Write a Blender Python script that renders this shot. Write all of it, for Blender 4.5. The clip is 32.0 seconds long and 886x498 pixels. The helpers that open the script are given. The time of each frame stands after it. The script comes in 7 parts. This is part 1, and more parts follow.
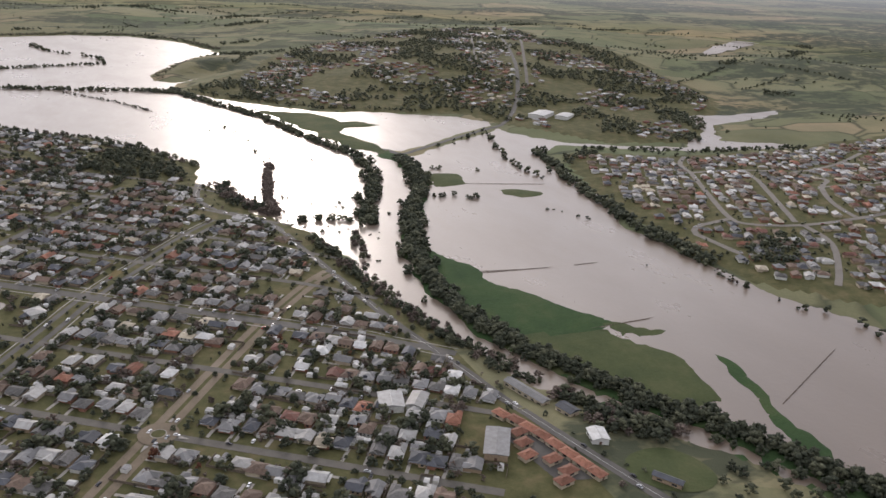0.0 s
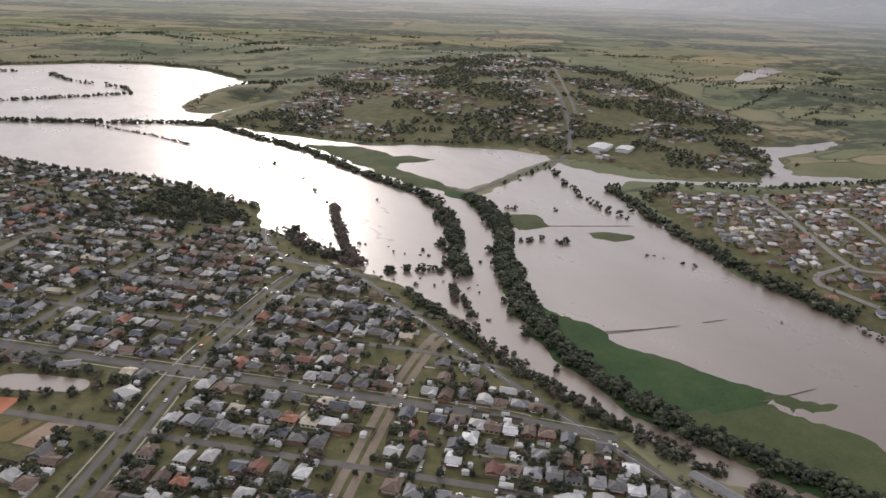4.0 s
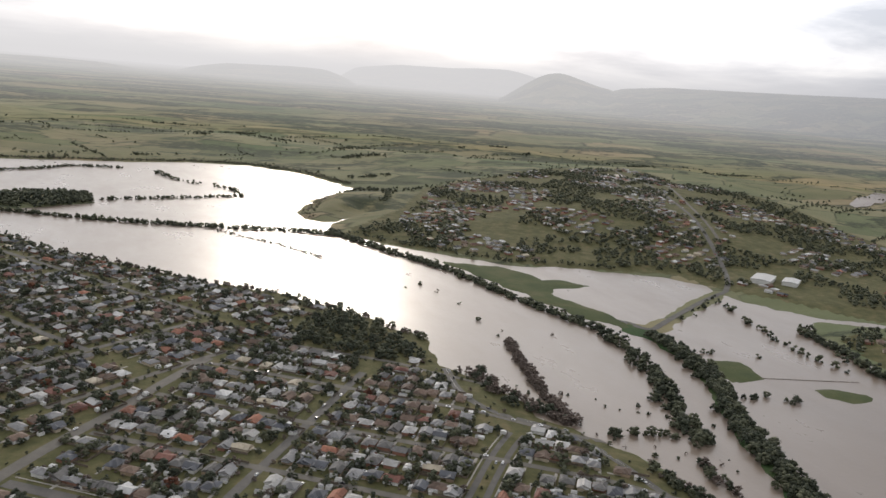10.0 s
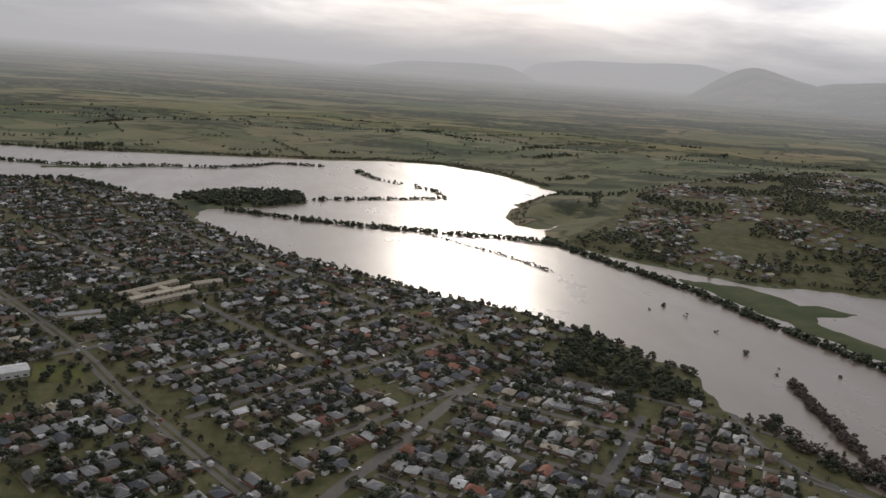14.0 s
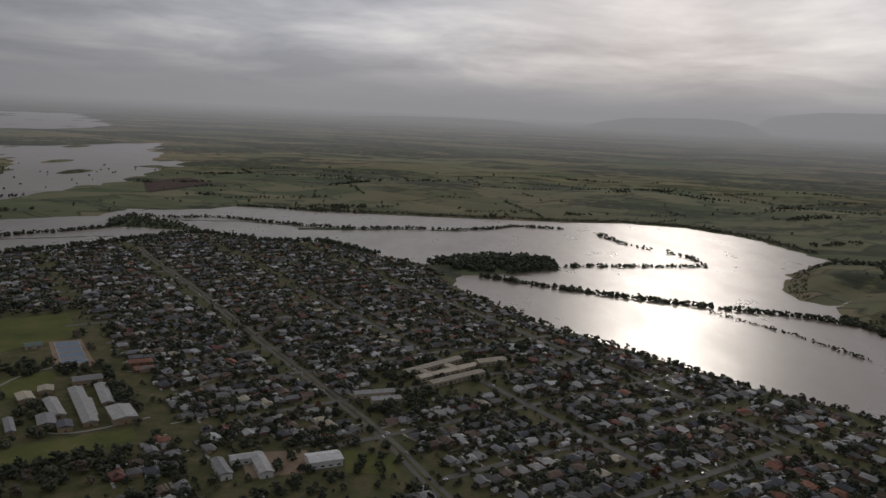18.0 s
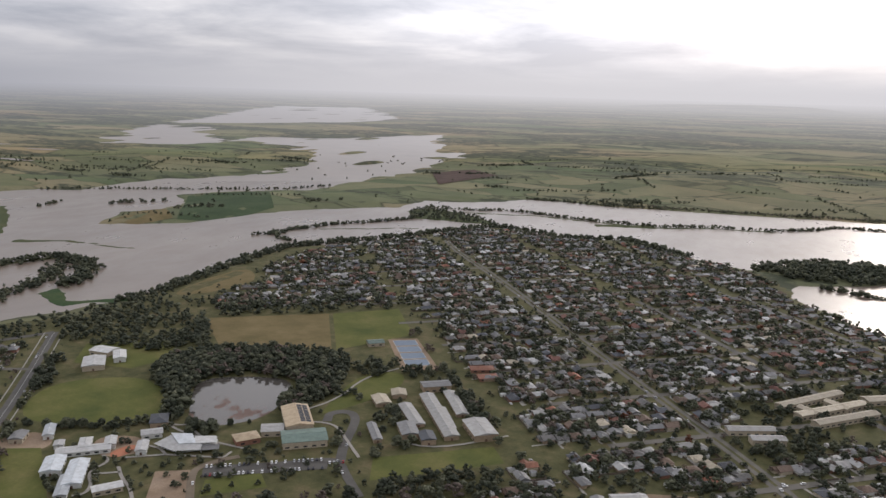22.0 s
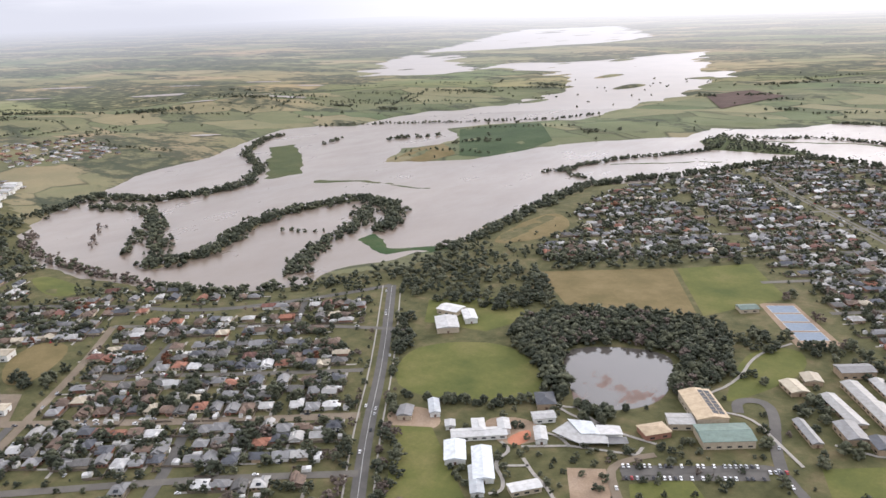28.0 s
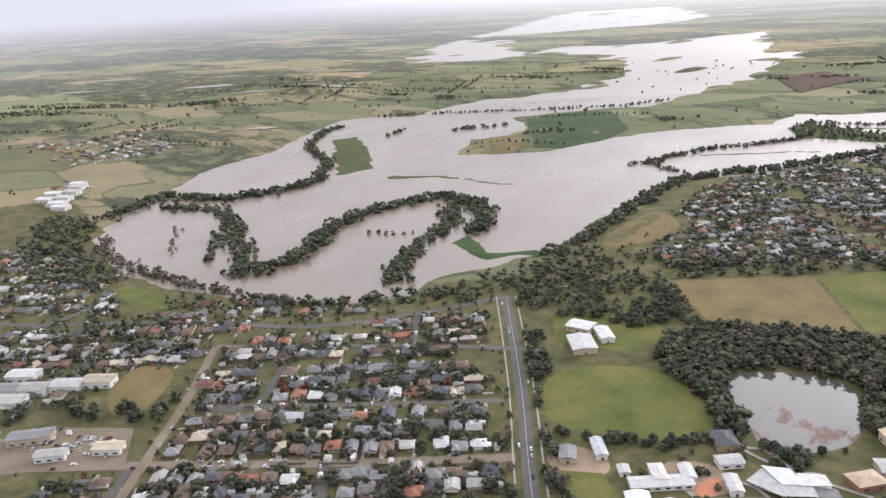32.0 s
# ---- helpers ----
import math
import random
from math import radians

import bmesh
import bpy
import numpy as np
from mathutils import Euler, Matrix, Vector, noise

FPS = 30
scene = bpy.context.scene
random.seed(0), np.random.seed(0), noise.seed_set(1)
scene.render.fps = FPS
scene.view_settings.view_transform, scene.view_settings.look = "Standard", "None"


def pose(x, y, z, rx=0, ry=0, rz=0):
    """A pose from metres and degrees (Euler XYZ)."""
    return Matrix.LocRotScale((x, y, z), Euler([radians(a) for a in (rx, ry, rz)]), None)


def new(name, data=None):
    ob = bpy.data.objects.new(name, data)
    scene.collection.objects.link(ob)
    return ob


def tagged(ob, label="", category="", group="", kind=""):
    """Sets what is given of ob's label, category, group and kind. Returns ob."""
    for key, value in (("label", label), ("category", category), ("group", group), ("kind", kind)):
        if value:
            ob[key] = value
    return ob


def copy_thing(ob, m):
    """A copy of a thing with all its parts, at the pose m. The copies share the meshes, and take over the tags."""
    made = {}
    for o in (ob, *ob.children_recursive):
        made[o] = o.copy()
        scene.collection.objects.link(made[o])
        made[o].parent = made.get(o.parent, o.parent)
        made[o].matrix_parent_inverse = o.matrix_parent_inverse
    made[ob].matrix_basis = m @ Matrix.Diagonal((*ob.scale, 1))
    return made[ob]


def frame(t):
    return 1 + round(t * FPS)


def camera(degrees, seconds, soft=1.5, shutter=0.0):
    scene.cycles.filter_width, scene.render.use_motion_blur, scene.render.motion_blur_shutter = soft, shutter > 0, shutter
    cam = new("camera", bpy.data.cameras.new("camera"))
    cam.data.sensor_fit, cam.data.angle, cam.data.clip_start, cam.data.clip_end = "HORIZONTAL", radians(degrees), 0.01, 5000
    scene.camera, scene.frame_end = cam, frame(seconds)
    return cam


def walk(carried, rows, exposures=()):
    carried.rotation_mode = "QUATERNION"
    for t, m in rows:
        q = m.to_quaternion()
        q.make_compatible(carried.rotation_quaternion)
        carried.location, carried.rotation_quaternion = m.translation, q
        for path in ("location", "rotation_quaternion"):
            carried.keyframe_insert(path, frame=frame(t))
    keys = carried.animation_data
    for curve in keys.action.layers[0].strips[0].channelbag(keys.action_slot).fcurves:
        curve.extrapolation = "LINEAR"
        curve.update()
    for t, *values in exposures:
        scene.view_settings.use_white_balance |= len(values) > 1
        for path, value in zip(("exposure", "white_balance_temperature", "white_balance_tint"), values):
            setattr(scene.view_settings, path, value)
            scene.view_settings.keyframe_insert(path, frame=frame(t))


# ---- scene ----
cam = camera(57.80, 32.0)
# seconds, x, y, z, turn to the left, pitch, roll
PATH = [
    (0.0, 354.3, -508.5, 308.6, -24.40, -20.42, 3.06),
    (0.5, 346.1, -492.2, 307.9, -24.67, -20.31, 3.34),
    (1.0, 337.5, -475.9, 307.4, -24.92, -19.51, 3.32),
    (1.5, 328.7, -459.6, 306.8, -25.10, -19.21, 3.45),
    (2.0, 319.7, -443.2, 306.2, -25.09, -19.03, 3.27),
    (2.5, 310.7, -426.9, 305.5, -25.07, -18.88, 3.18),
    (3.0, 301.5, -410.6, 304.9, -24.69, -18.75, 2.83),
    (3.5, 292.4, -394.2, 304.2, -24.81, -18.76, 2.97),
    (5.5, 256.0, -329.3, 301.2, -24.93, -18.45, 2.94),
    (6.0, 246.9, -313.2, 300.5, -24.89, -17.86, 3.07),
    (6.5, 237.8, -297.1, 299.7, -24.89, -16.39, 3.77),
    (7.0, 228.7, -281.0, 299.0, -24.74, -14.69, 4.38),
    (7.5, 219.5, -265.0, 298.4, -24.55, -13.68, 4.96),
    (8.0, 210.1, -249.1, 297.7, -23.43, -12.54, 5.02),
    (8.5, 200.7, -233.3, 297.2, -23.03, -12.73, 5.18),
    (9.0, 191.1, -217.5, 296.6, -22.54, -12.78, 5.08),
    (9.5, 181.3, -201.9, 296.2, -22.13, -11.57, 5.15),
    (10.0, 171.2, -186.4, 295.8, -21.40, -11.68, 4.84),
    (10.5, 161.0, -171.1, 295.4, -19.76, -12.49, 4.24),
    (11.0, 150.5, -156.0, 295.1, -18.13, -13.18, 4.20),
    (11.5, 139.6, -141.1, 294.9, -17.16, -12.91, 4.48),
    (12.0, 128.5, -126.4, 294.7, -15.80, -13.23, 4.65),
    (12.5, 117.1, -111.9, 294.5, -14.53, -13.41, 4.53),
    (13.0, 105.4, -97.8, 294.4, -12.98, -13.57, 4.23),
    (13.5, 93.3, -83.9, 294.3, -11.92, -13.51, 4.31),
    (14.0, 80.9, -70.5, 294.3, -10.34, -12.90, 4.40),
    (14.5, 68.1, -57.4, 294.2, -8.97, -11.87, 4.60),
    (16.5, 14.0, -9.4, 294.2, -2.16, -10.57, 2.48),
    (17.0, -0.2, 1.4, 294.2, -0.00, -10.35, 2.69),
    (17.5, -14.7, 11.6, 294.2, 1.87, -9.93, 2.96),
    (18.0, -29.4, 21.3, 294.2, 4.03, -9.81, 2.79),
    (18.5, -44.3, 30.4, 294.1, 5.90, -9.92, 2.62),
    (19.0, -59.4, 38.9, 294.1, 8.29, -9.64, 2.61),
    (19.5, -74.6, 46.8, 294.0, 10.47, -9.93, 2.78),
    (20.0, -89.9, 54.1, 294.0, 12.92, -10.00, 2.68),
    (20.5, -105.3, 60.8, 293.9, 14.71, -10.13, 2.69),
    (21.0, -120.7, 66.8, 293.9, 17.15, -10.33, 2.25),
    (21.5, -136.2, 72.3, 293.9, 19.17, -10.57, 2.00),
    (22.0, -151.6, 77.2, 293.9, 22.01, -11.23, 1.49),
    (22.5, -167.0, 81.5, 294.0, 24.01, -11.32, 1.13),
    (23.0, -182.3, 85.2, 294.1, 26.45, -11.68, 0.67),
    (23.5, -197.6, 88.5, 294.3, 28.23, -12.30, 0.51),
    (24.0, -212.7, 91.2, 294.6, 30.22, -12.85, 0.11),
    (24.5, -227.7, 93.4, 295.1, 31.54, -13.56, -0.13),
    (25.0, -242.6, 95.2, 295.6, 33.37, -14.42, -0.73),
    (25.5, -257.4, 96.7, 296.2, 34.55, -15.04, -1.29),
    (26.0, -272.0, 97.7, 297.0, 35.71, -15.50, -1.87),
    (26.5, -286.4, 98.5, 297.9, 36.31, -15.67, -1.90),
    (28.5, -343.4, 99.7, 302.7, 38.53, -16.97, -2.56),
    (29.0, -357.5, 99.8, 304.1, 38.95, -17.27, -2.84),
    (29.5, -371.7, 99.9, 305.5, 39.23, -17.52, -2.79),
    (30.0, -386.0, 100.1, 306.8, 39.63, -17.51, -2.97),
    (30.5, -400.5, 100.4, 308.0, 39.81, -17.41, -3.04),
    (31.0, -415.2, 100.8, 309.0, 40.02, -17.58, -3.31),
    (31.5, -430.2, 101.5, 309.7, 40.13, -17.75, -3.31),
    (32.0, -445.8, 102.3, 309.8, 40.27, -17.64, -3.37),
]


def shot(row):
    t, x, y, z, yaw, pitch, roll = row
    return t, pose(x, y, z, 90 + pitch, 0, yaw) @ pose(0, 0, 0, 0, 0, roll)


walk(cam, [shot(row) for row in PATH], [(0, 0.96, 6250, 18), (3, 0.9, 6250, 18), (6, 1.05, 6200, 17), (9, 0.9, 6350, 13), (11, 0.8, 6350, 13), (13, 0.54, 6350, 14), (14, 0.15, 6300, 14), (16.5, -0.36, 6200, 14), (19, -0.68, 6200, 15), (20, -0.5, 6200, 16), (20.5, -0.12, 6250, 17), (21, 0.34, 6250, 17), (22, 0.72, 6250, 16), (23, 1.16, 6250, 16), (26, 1.66, 6200, 17), (29, 1.7, 6150, 17), (32, 1.7, 6150, 17)])

# ---------------------------------------------------------------- light
SUN_TURN, SUN_UP = radians(12), radians(19)      # clockwise from +y, and above the horizon

world = bpy.data.worlds.new("overcast_sky")
scene.world = world
world.use_nodes = True
wn = world.node_tree
wn.nodes.clear()


def sky_node(kind, **values):
    n = wn.nodes.new(kind)
    for key, value in values.items():
        setattr(n, key, value)
    return n


sky = sky_node("ShaderNodeTexSky", sky_type="NISHITA", sun_disc=False, sun_elevation=SUN_UP, sun_rotation=SUN_TURN,
               altitude=0, air_density=1.0, dust_density=3.0, ozone_density=1.0)
wcoord = sky_node("ShaderNodeTexCoord")
# clouds lie on a flat sheet overhead: the direction divided by its height
wsep = sky_node("ShaderNodeSeparateXYZ")
wn.links.new(wcoord.outputs["Generated"], wsep.inputs[0])
wup = sky_node("ShaderNodeMath", operation="MAXIMUM")
wup.inputs[1].default_value = 0.0
wn.links.new(wsep.outputs["Z"], wup.inputs[0])
wadd = sky_node("ShaderNodeMath", operation="ADD")
wadd.inputs[1].default_value = 0.13
wn.links.new(wup.outputs[0], wadd.inputs[0])
wdiv = sky_node("ShaderNodeVectorMath", operation="DIVIDE")
wcomb = sky_node("ShaderNodeCombineXYZ")
for k in range(3):
    wn.links.new(wadd.outputs[0], wcomb.inputs[k])
wn.links.new(wcoord.outputs["Generated"], wdiv.inputs[0])
wn.links.new(wcomb.outputs[0], wdiv.inputs[1])
# drifting banks of cloud, stretched into streaks towards the horizon
flat = sky_node("ShaderNodeMapping")
flat.inputs["Scale"].default_value = (1.0, 1.0, 2.2)
wn.links.new(wdiv.outputs[0], flat.inputs[0])
cloud_noise = sky_node("ShaderNodeTexNoise")
cloud_noise.inputs["Scale"].default_value = 0.85
cloud_noise.inputs["Detail"].default_value = 9
cloud_noise.inputs["Roughness"].default_value = 0.56
cloud_noise.inputs["Distortion"].default_value = 0.25
wn.links.new(flat.outputs[0], cloud_noise.inputs["Vector"])
# clouds are brighter round the sun that stands behind them
sun_way = sky_node("ShaderNodeVectorMath", operation="DOT_PRODUCT")
sun_way.inputs[1].default_value = (math.sin(SUN_TURN) * math.cos(SUN_UP), math.cos(SUN_TURN) * math.cos(SUN_UP), math.sin(SUN_UP))
wn.links.new(wcoord.outputs["Generated"], sun_way.inputs[0])
near_sun = sky_node("ShaderNodeMapRange", interpolation_type="SMOOTHSTEP")
for k, v in ((1, 0.62), (2, 1.0), (3, 0.78), (4, 1.5)):
    near_sun.inputs[k].default_value = v
wn.links.new(sun_way.outputs["Value"], near_sun.inputs[0])
cloud_ramp = sky_node("ShaderNodeValToRGB")
cr = cloud_ramp.color_ramp
cr.elements[0].position, cr.elements[0].color = 0.36, (0.5, 0.53, 0.58, 1)
cr.elements[1].position, cr.elements[1].color = 0.66, (1.08, 1.07, 1.04, 1)
cr.elements.new(0.5).color = (0.74, 0.755, 0.78, 1)
wn.links.new(cloud_noise.outputs["Fac"], cloud_ramp.inputs[0])
cloud_lit = sky_node("ShaderNodeVectorMath", operation="SCALE")
wn.links.new(cloud_ramp.outputs[0], cloud_lit.inputs[0])
wn.links.new(near_sun.outputs[0], cloud_lit.inputs["Scale"])
# an overcast sky is duller low down and brighter overhead
aloft = sky_node("ShaderNodeValToRGB")
aloft.color_ramp.elements[0].color = (1.04, 1.045, 1.045, 1)
aloft.color_ramp.elements[1].position, aloft.color_ramp.elements[1].color = 0.4, (1.62, 1.59, 1.54, 1)
aloft.color_ramp.elements.new(0.12).color = (1.2, 1.2, 1.19, 1)
wn.links.new(wup.outputs[0], aloft.inputs[0])
cloud_deep = sky_node("ShaderNodeVectorMath", operation="MULTIPLY")
wn.links.new(cloud_lit.outputs[0], cloud_deep.inputs[0])
wn.links.new(aloft.outputs[0], cloud_deep.inputs[1])
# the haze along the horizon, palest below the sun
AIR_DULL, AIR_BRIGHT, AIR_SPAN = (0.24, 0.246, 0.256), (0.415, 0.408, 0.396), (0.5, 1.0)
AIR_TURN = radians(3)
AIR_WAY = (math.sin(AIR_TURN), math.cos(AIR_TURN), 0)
air_way = sky_node("ShaderNodeVectorMath", operation="DOT_PRODUCT")
air_way.inputs[1].default_value = AIR_WAY
wn.links.new(wcoord.outputs["Generated"], air_way.inputs[0])
air_fac = sky_node("ShaderNodeMapRange", interpolation_type="SMOOTHSTEP")
air_fac.inputs[1].default_value, air_fac.inputs[2].default_value = AIR_SPAN
wn.links.new(air_way.outputs["Value"], air_fac.inputs[0])
air = sky_node("ShaderNodeMix", data_type="RGBA")
air.inputs[6].default_value, air.inputs[7].default_value = (*AIR_DULL, 1), (*AIR_BRIGHT, 1)
wn.links.new(air_fac.outputs[0], air.inputs[0])
air_deep = sky_node("ShaderNodeMapRange", interpolation_type="SMOOTHSTEP")
for k, v in ((1, 0.0), (2, 0.085), (3, 1.0), (4, 0.0)):
    air_deep.inputs[k].default_value = v
wn.links.new(wup.outputs[0], air_deep.inputs[0])
bg_sky, bg_cloud, wmix, wout = (sky_node(k) for k in ("ShaderNodeBackground", "ShaderNodeBackground", "ShaderNodeMixShader", "ShaderNodeOutputWorld"))
bg_sky.inputs["Strength"].default_value = 0.05
bg_cloud.inputs["Strength"].default_value = 0.6
wmix.inputs[0].default_value = 0.88
wn.links.new(sky.outputs[0], bg_sky.inputs[0])
wn.links.new(cloud_deep.outputs[0], bg_cloud.inputs[0])
wn.links.new(bg_sky.outputs[0], wmix.inputs[1])
wn.links.new(bg_cloud.outputs[0], wmix.inputs[2])
bg_air, wveil = sky_node("ShaderNodeBackground"), sky_node("ShaderNodeMixShader")
wn.links.new(air.outputs[2], bg_air.inputs[0])
wn.links.new(air_deep.outputs[0], wveil.inputs[0])
wn.links.new(wmix.outputs[0], wveil.inputs[1])
wn.links.new(bg_air.outputs[0], wveil.inputs[2])
wn.links.new(wveil.outputs[0], wout.inputs[0])

sun = new("sun", bpy.data.lights.new("sun", "SUN"))
sun.data.energy, sun.data.angle, sun.data.color = 0.55, radians(10), (1.0, 0.9, 0.75)
sun.rotation_euler = (radians(90) - SUN_UP, 0, radians(180) - SUN_TURN)

# ---------------------------------------------------------------- materials


class Nodes:
    """A small helper to write node materials."""

    def __init__(self, name):
        self.mat = bpy.data.materials.new(name)
        self.mat.use_nodes = True
        self.tree = self.mat.node_tree
        self.bsdf = self.tree.nodes["Principled BSDF"]

    def add(self, kind, **values):
        n = self.tree.nodes.new(kind)
        for key, value in values.items():
            setattr(n, key, value)
        return n

    def link(self, a, b):
        self.tree.links.new(a, b)

    def place(self):
        return self.add("ShaderNodeNewGeometry").outputs["Position"]

    def noise(self, scale, detail=4, rough=0.55, vector=None, stretch=None):
        n = self.add("ShaderNodeTexNoise")
        n.inputs["Scale"].default_value, n.inputs["Detail"].default_value, n.inputs["Roughness"].default_value = scale, detail, rough
        v = vector or self.place()
        if stretch:
            m = self.add("ShaderNodeMapping")
            m.inputs["Scale"].default_value = stretch[:3]
            m.inputs["Rotation"].default_value = (0, 0, stretch[3] if len(stretch) > 3 else 0)
            self.link(v, m.inputs[0])
            v = m.outputs[0]
        self.link(v, n.inputs["Vector"])
        return n.outputs["Fac"]

    def ramp(self, fac, stops, mode="LINEAR"):
        n = self.add("ShaderNodeValToRGB")
        n.color_ramp.interpolation = mode
        while len(n.color_ramp.elements) < len(stops):
            n.color_ramp.elements.new(0.5)
        for e, (p, c) in zip(n.color_ramp.elements, stops):
            e.position, e.color = p, (*c, 1)
        self.link(fac, n.inputs[0])
        return n.outputs[0]

    def mix(self, fac, a, b, blend="MIX"):
        n = self.add("ShaderNodeMix", data_type="RGBA", blend_type=blend)
        for value, socket in ((fac, n.inputs[0]), (a, n.inputs[6]), (b, n.inputs[7])):
            if isinstance(value, bpy.types.NodeSocket):
                self.link(value, socket)
            else:
                socket.default_value = (*value, 1) if isinstance(value, tuple) else value
        return n.outputs[2]

    def maths(self, op, a, b=0.0):
        n = self.add("ShaderNodeMath", operation=op)
        for value, socket in ((a, n.inputs[0]), (b, n.inputs[1])):
            if isinstance(value, bpy.types.NodeSocket):
                self.link(value, socket)
            else:
                socket.default_value = value
        return n.outputs[0]

    def span(self, v, a, b, c=0.0, d=1.0):
        n = self.add("ShaderNodeMapRange")
        for k, val in enumerate((a, b, c, d)):
            n.inputs[k + 1].default_value = val
        self.link(v, n.inputs[0])
        return n.outputs[0]

    def bump(self, height, distance=0.1, strength=1.0):
        n = self.add("ShaderNodeBump")
        n.inputs["Distance"].default_value, n.inputs["Strength"].default_value = distance, strength
        self.link(height, n.inputs["Height"])
        self.link(n.outputs[0], self.bsdf.inputs["Normal"])

    def done(self, color=None, rough=0.8, metal=0.0, spec=0.5):
        if isinstance(color, bpy.types.NodeSocket):
            self.link(color, self.bsdf.inputs["Base Color"])
        elif color:
            self.bsdf.inputs["Base Color"].default_value = (*color, 1)
        if isinstance(rough, bpy.types.NodeSocket):
            self.link(rough, self.bsdf.inputs["Roughness"])
        else:
            self.bsdf.inputs["Roughness"].default_value = rough
        self.bsdf.inputs["Metallic"].default_value = metal
        self.bsdf.inputs["Specular IOR Level"].default_value = spec
        return self.mat


def grass_like(name, a, b, c, scale=0.01, rough=0.95):
    """Ground cover with large patches and fine tufts."""
    n = Nodes(name)
    big = n.ramp(n.noise(scale, 5, 0.6), [(0.3, a), (0.52, b), (0.72, c)])
    fine = n.noise(0.35, 6, 0.7)
    col = n.mix(n.span(fine, 0.3, 0.7, 0.0, 0.5), big, n.mix(1.0, big, (0.55, 0.55, 0.5), "MULTIPLY"))
    n.bump(fine, 0.6, 0.7)
    return n.done(col, rough, spec=0.15)


def flood_water():
    """Brown flood water: muddy body colour under a rippled, glossy skin."""
    n = Nodes("flood_water")
    mud = n.ramp(n.noise(0.004, 6, 0.6, stretch=(1, 0.35, 1, 0.6)), [(0.3, (0.122, 0.092, 0.068)), (0.7, (0.168, 0.13, 0.098))])
    ripple = n.noise(0.22, 4, 0.6)
    eddies = n.noise(0.012, 6, 0.62, stretch=(1, 0.4, 1, 0.7))
    n.bump(n.maths("ADD", ripple, n.maths("MULTIPLY", eddies, 2.2)), 0.5, 0.2)
    return n.done(mud, n.span(n.noise(0.012, 7, 0.7, stretch=(1, 0.45, 1, 0.6)), 0.34, 0.66, 0.26, 0.36), spec=0.6)


def true_place(n):
    """Where a point of the drawn-in distance really lies, and how far off."""
    flat = n.add("ShaderNodeVectorMath", operation="MULTIPLY")
    n.link(n.place(), flat.inputs[0])
    flat.inputs[1].default_value = (1, 1, 0)
    size = n.add("ShaderNodeVectorMath", operation="LENGTH")
    n.link(flat.outputs[0], size.inputs[0])
    q = n.maths("MINIMUM", n.maths("MAXIMUM", n.maths("DIVIDE", n.maths("SUBTRACT", size.outputs["Value"], NEAR), FAR - NEAR), 0.0), 0.985)
    away = n.maths("ADD", n.maths("MULTIPLY", n.maths("DIVIDE", q, n.maths("SUBTRACT", 1.0, q)), FAR - NEAR), n.maths("MINIMUM", size.outputs["Value"], NEAR))
    grown = n.add("ShaderNodeVectorMath", operation="SCALE")
    n.link(flat.outputs[0], grown.inputs[0])
    n.link(n.maths("DIVIDE", away, size.outputs["Value"]), grown.inputs["Scale"])
    return grown.outputs[0], away


def paint_haze(n, col, away, reach=10500.0):
    """Painted air haze: far colour dims, and emission in the horizon's colour replaces it."""
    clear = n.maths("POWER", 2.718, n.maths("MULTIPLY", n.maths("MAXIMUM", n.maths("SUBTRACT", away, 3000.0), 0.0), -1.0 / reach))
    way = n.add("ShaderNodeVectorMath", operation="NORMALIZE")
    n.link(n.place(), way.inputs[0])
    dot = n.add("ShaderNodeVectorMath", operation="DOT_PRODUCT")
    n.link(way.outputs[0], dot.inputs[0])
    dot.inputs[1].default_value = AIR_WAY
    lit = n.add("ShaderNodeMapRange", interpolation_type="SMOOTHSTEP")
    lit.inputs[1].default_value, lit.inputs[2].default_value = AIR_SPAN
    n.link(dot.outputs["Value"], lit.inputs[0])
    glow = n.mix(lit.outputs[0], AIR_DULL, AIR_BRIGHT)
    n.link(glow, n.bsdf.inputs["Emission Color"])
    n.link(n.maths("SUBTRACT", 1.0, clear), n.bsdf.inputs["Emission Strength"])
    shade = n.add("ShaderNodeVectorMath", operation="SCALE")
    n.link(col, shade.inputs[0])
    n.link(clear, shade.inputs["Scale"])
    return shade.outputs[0]


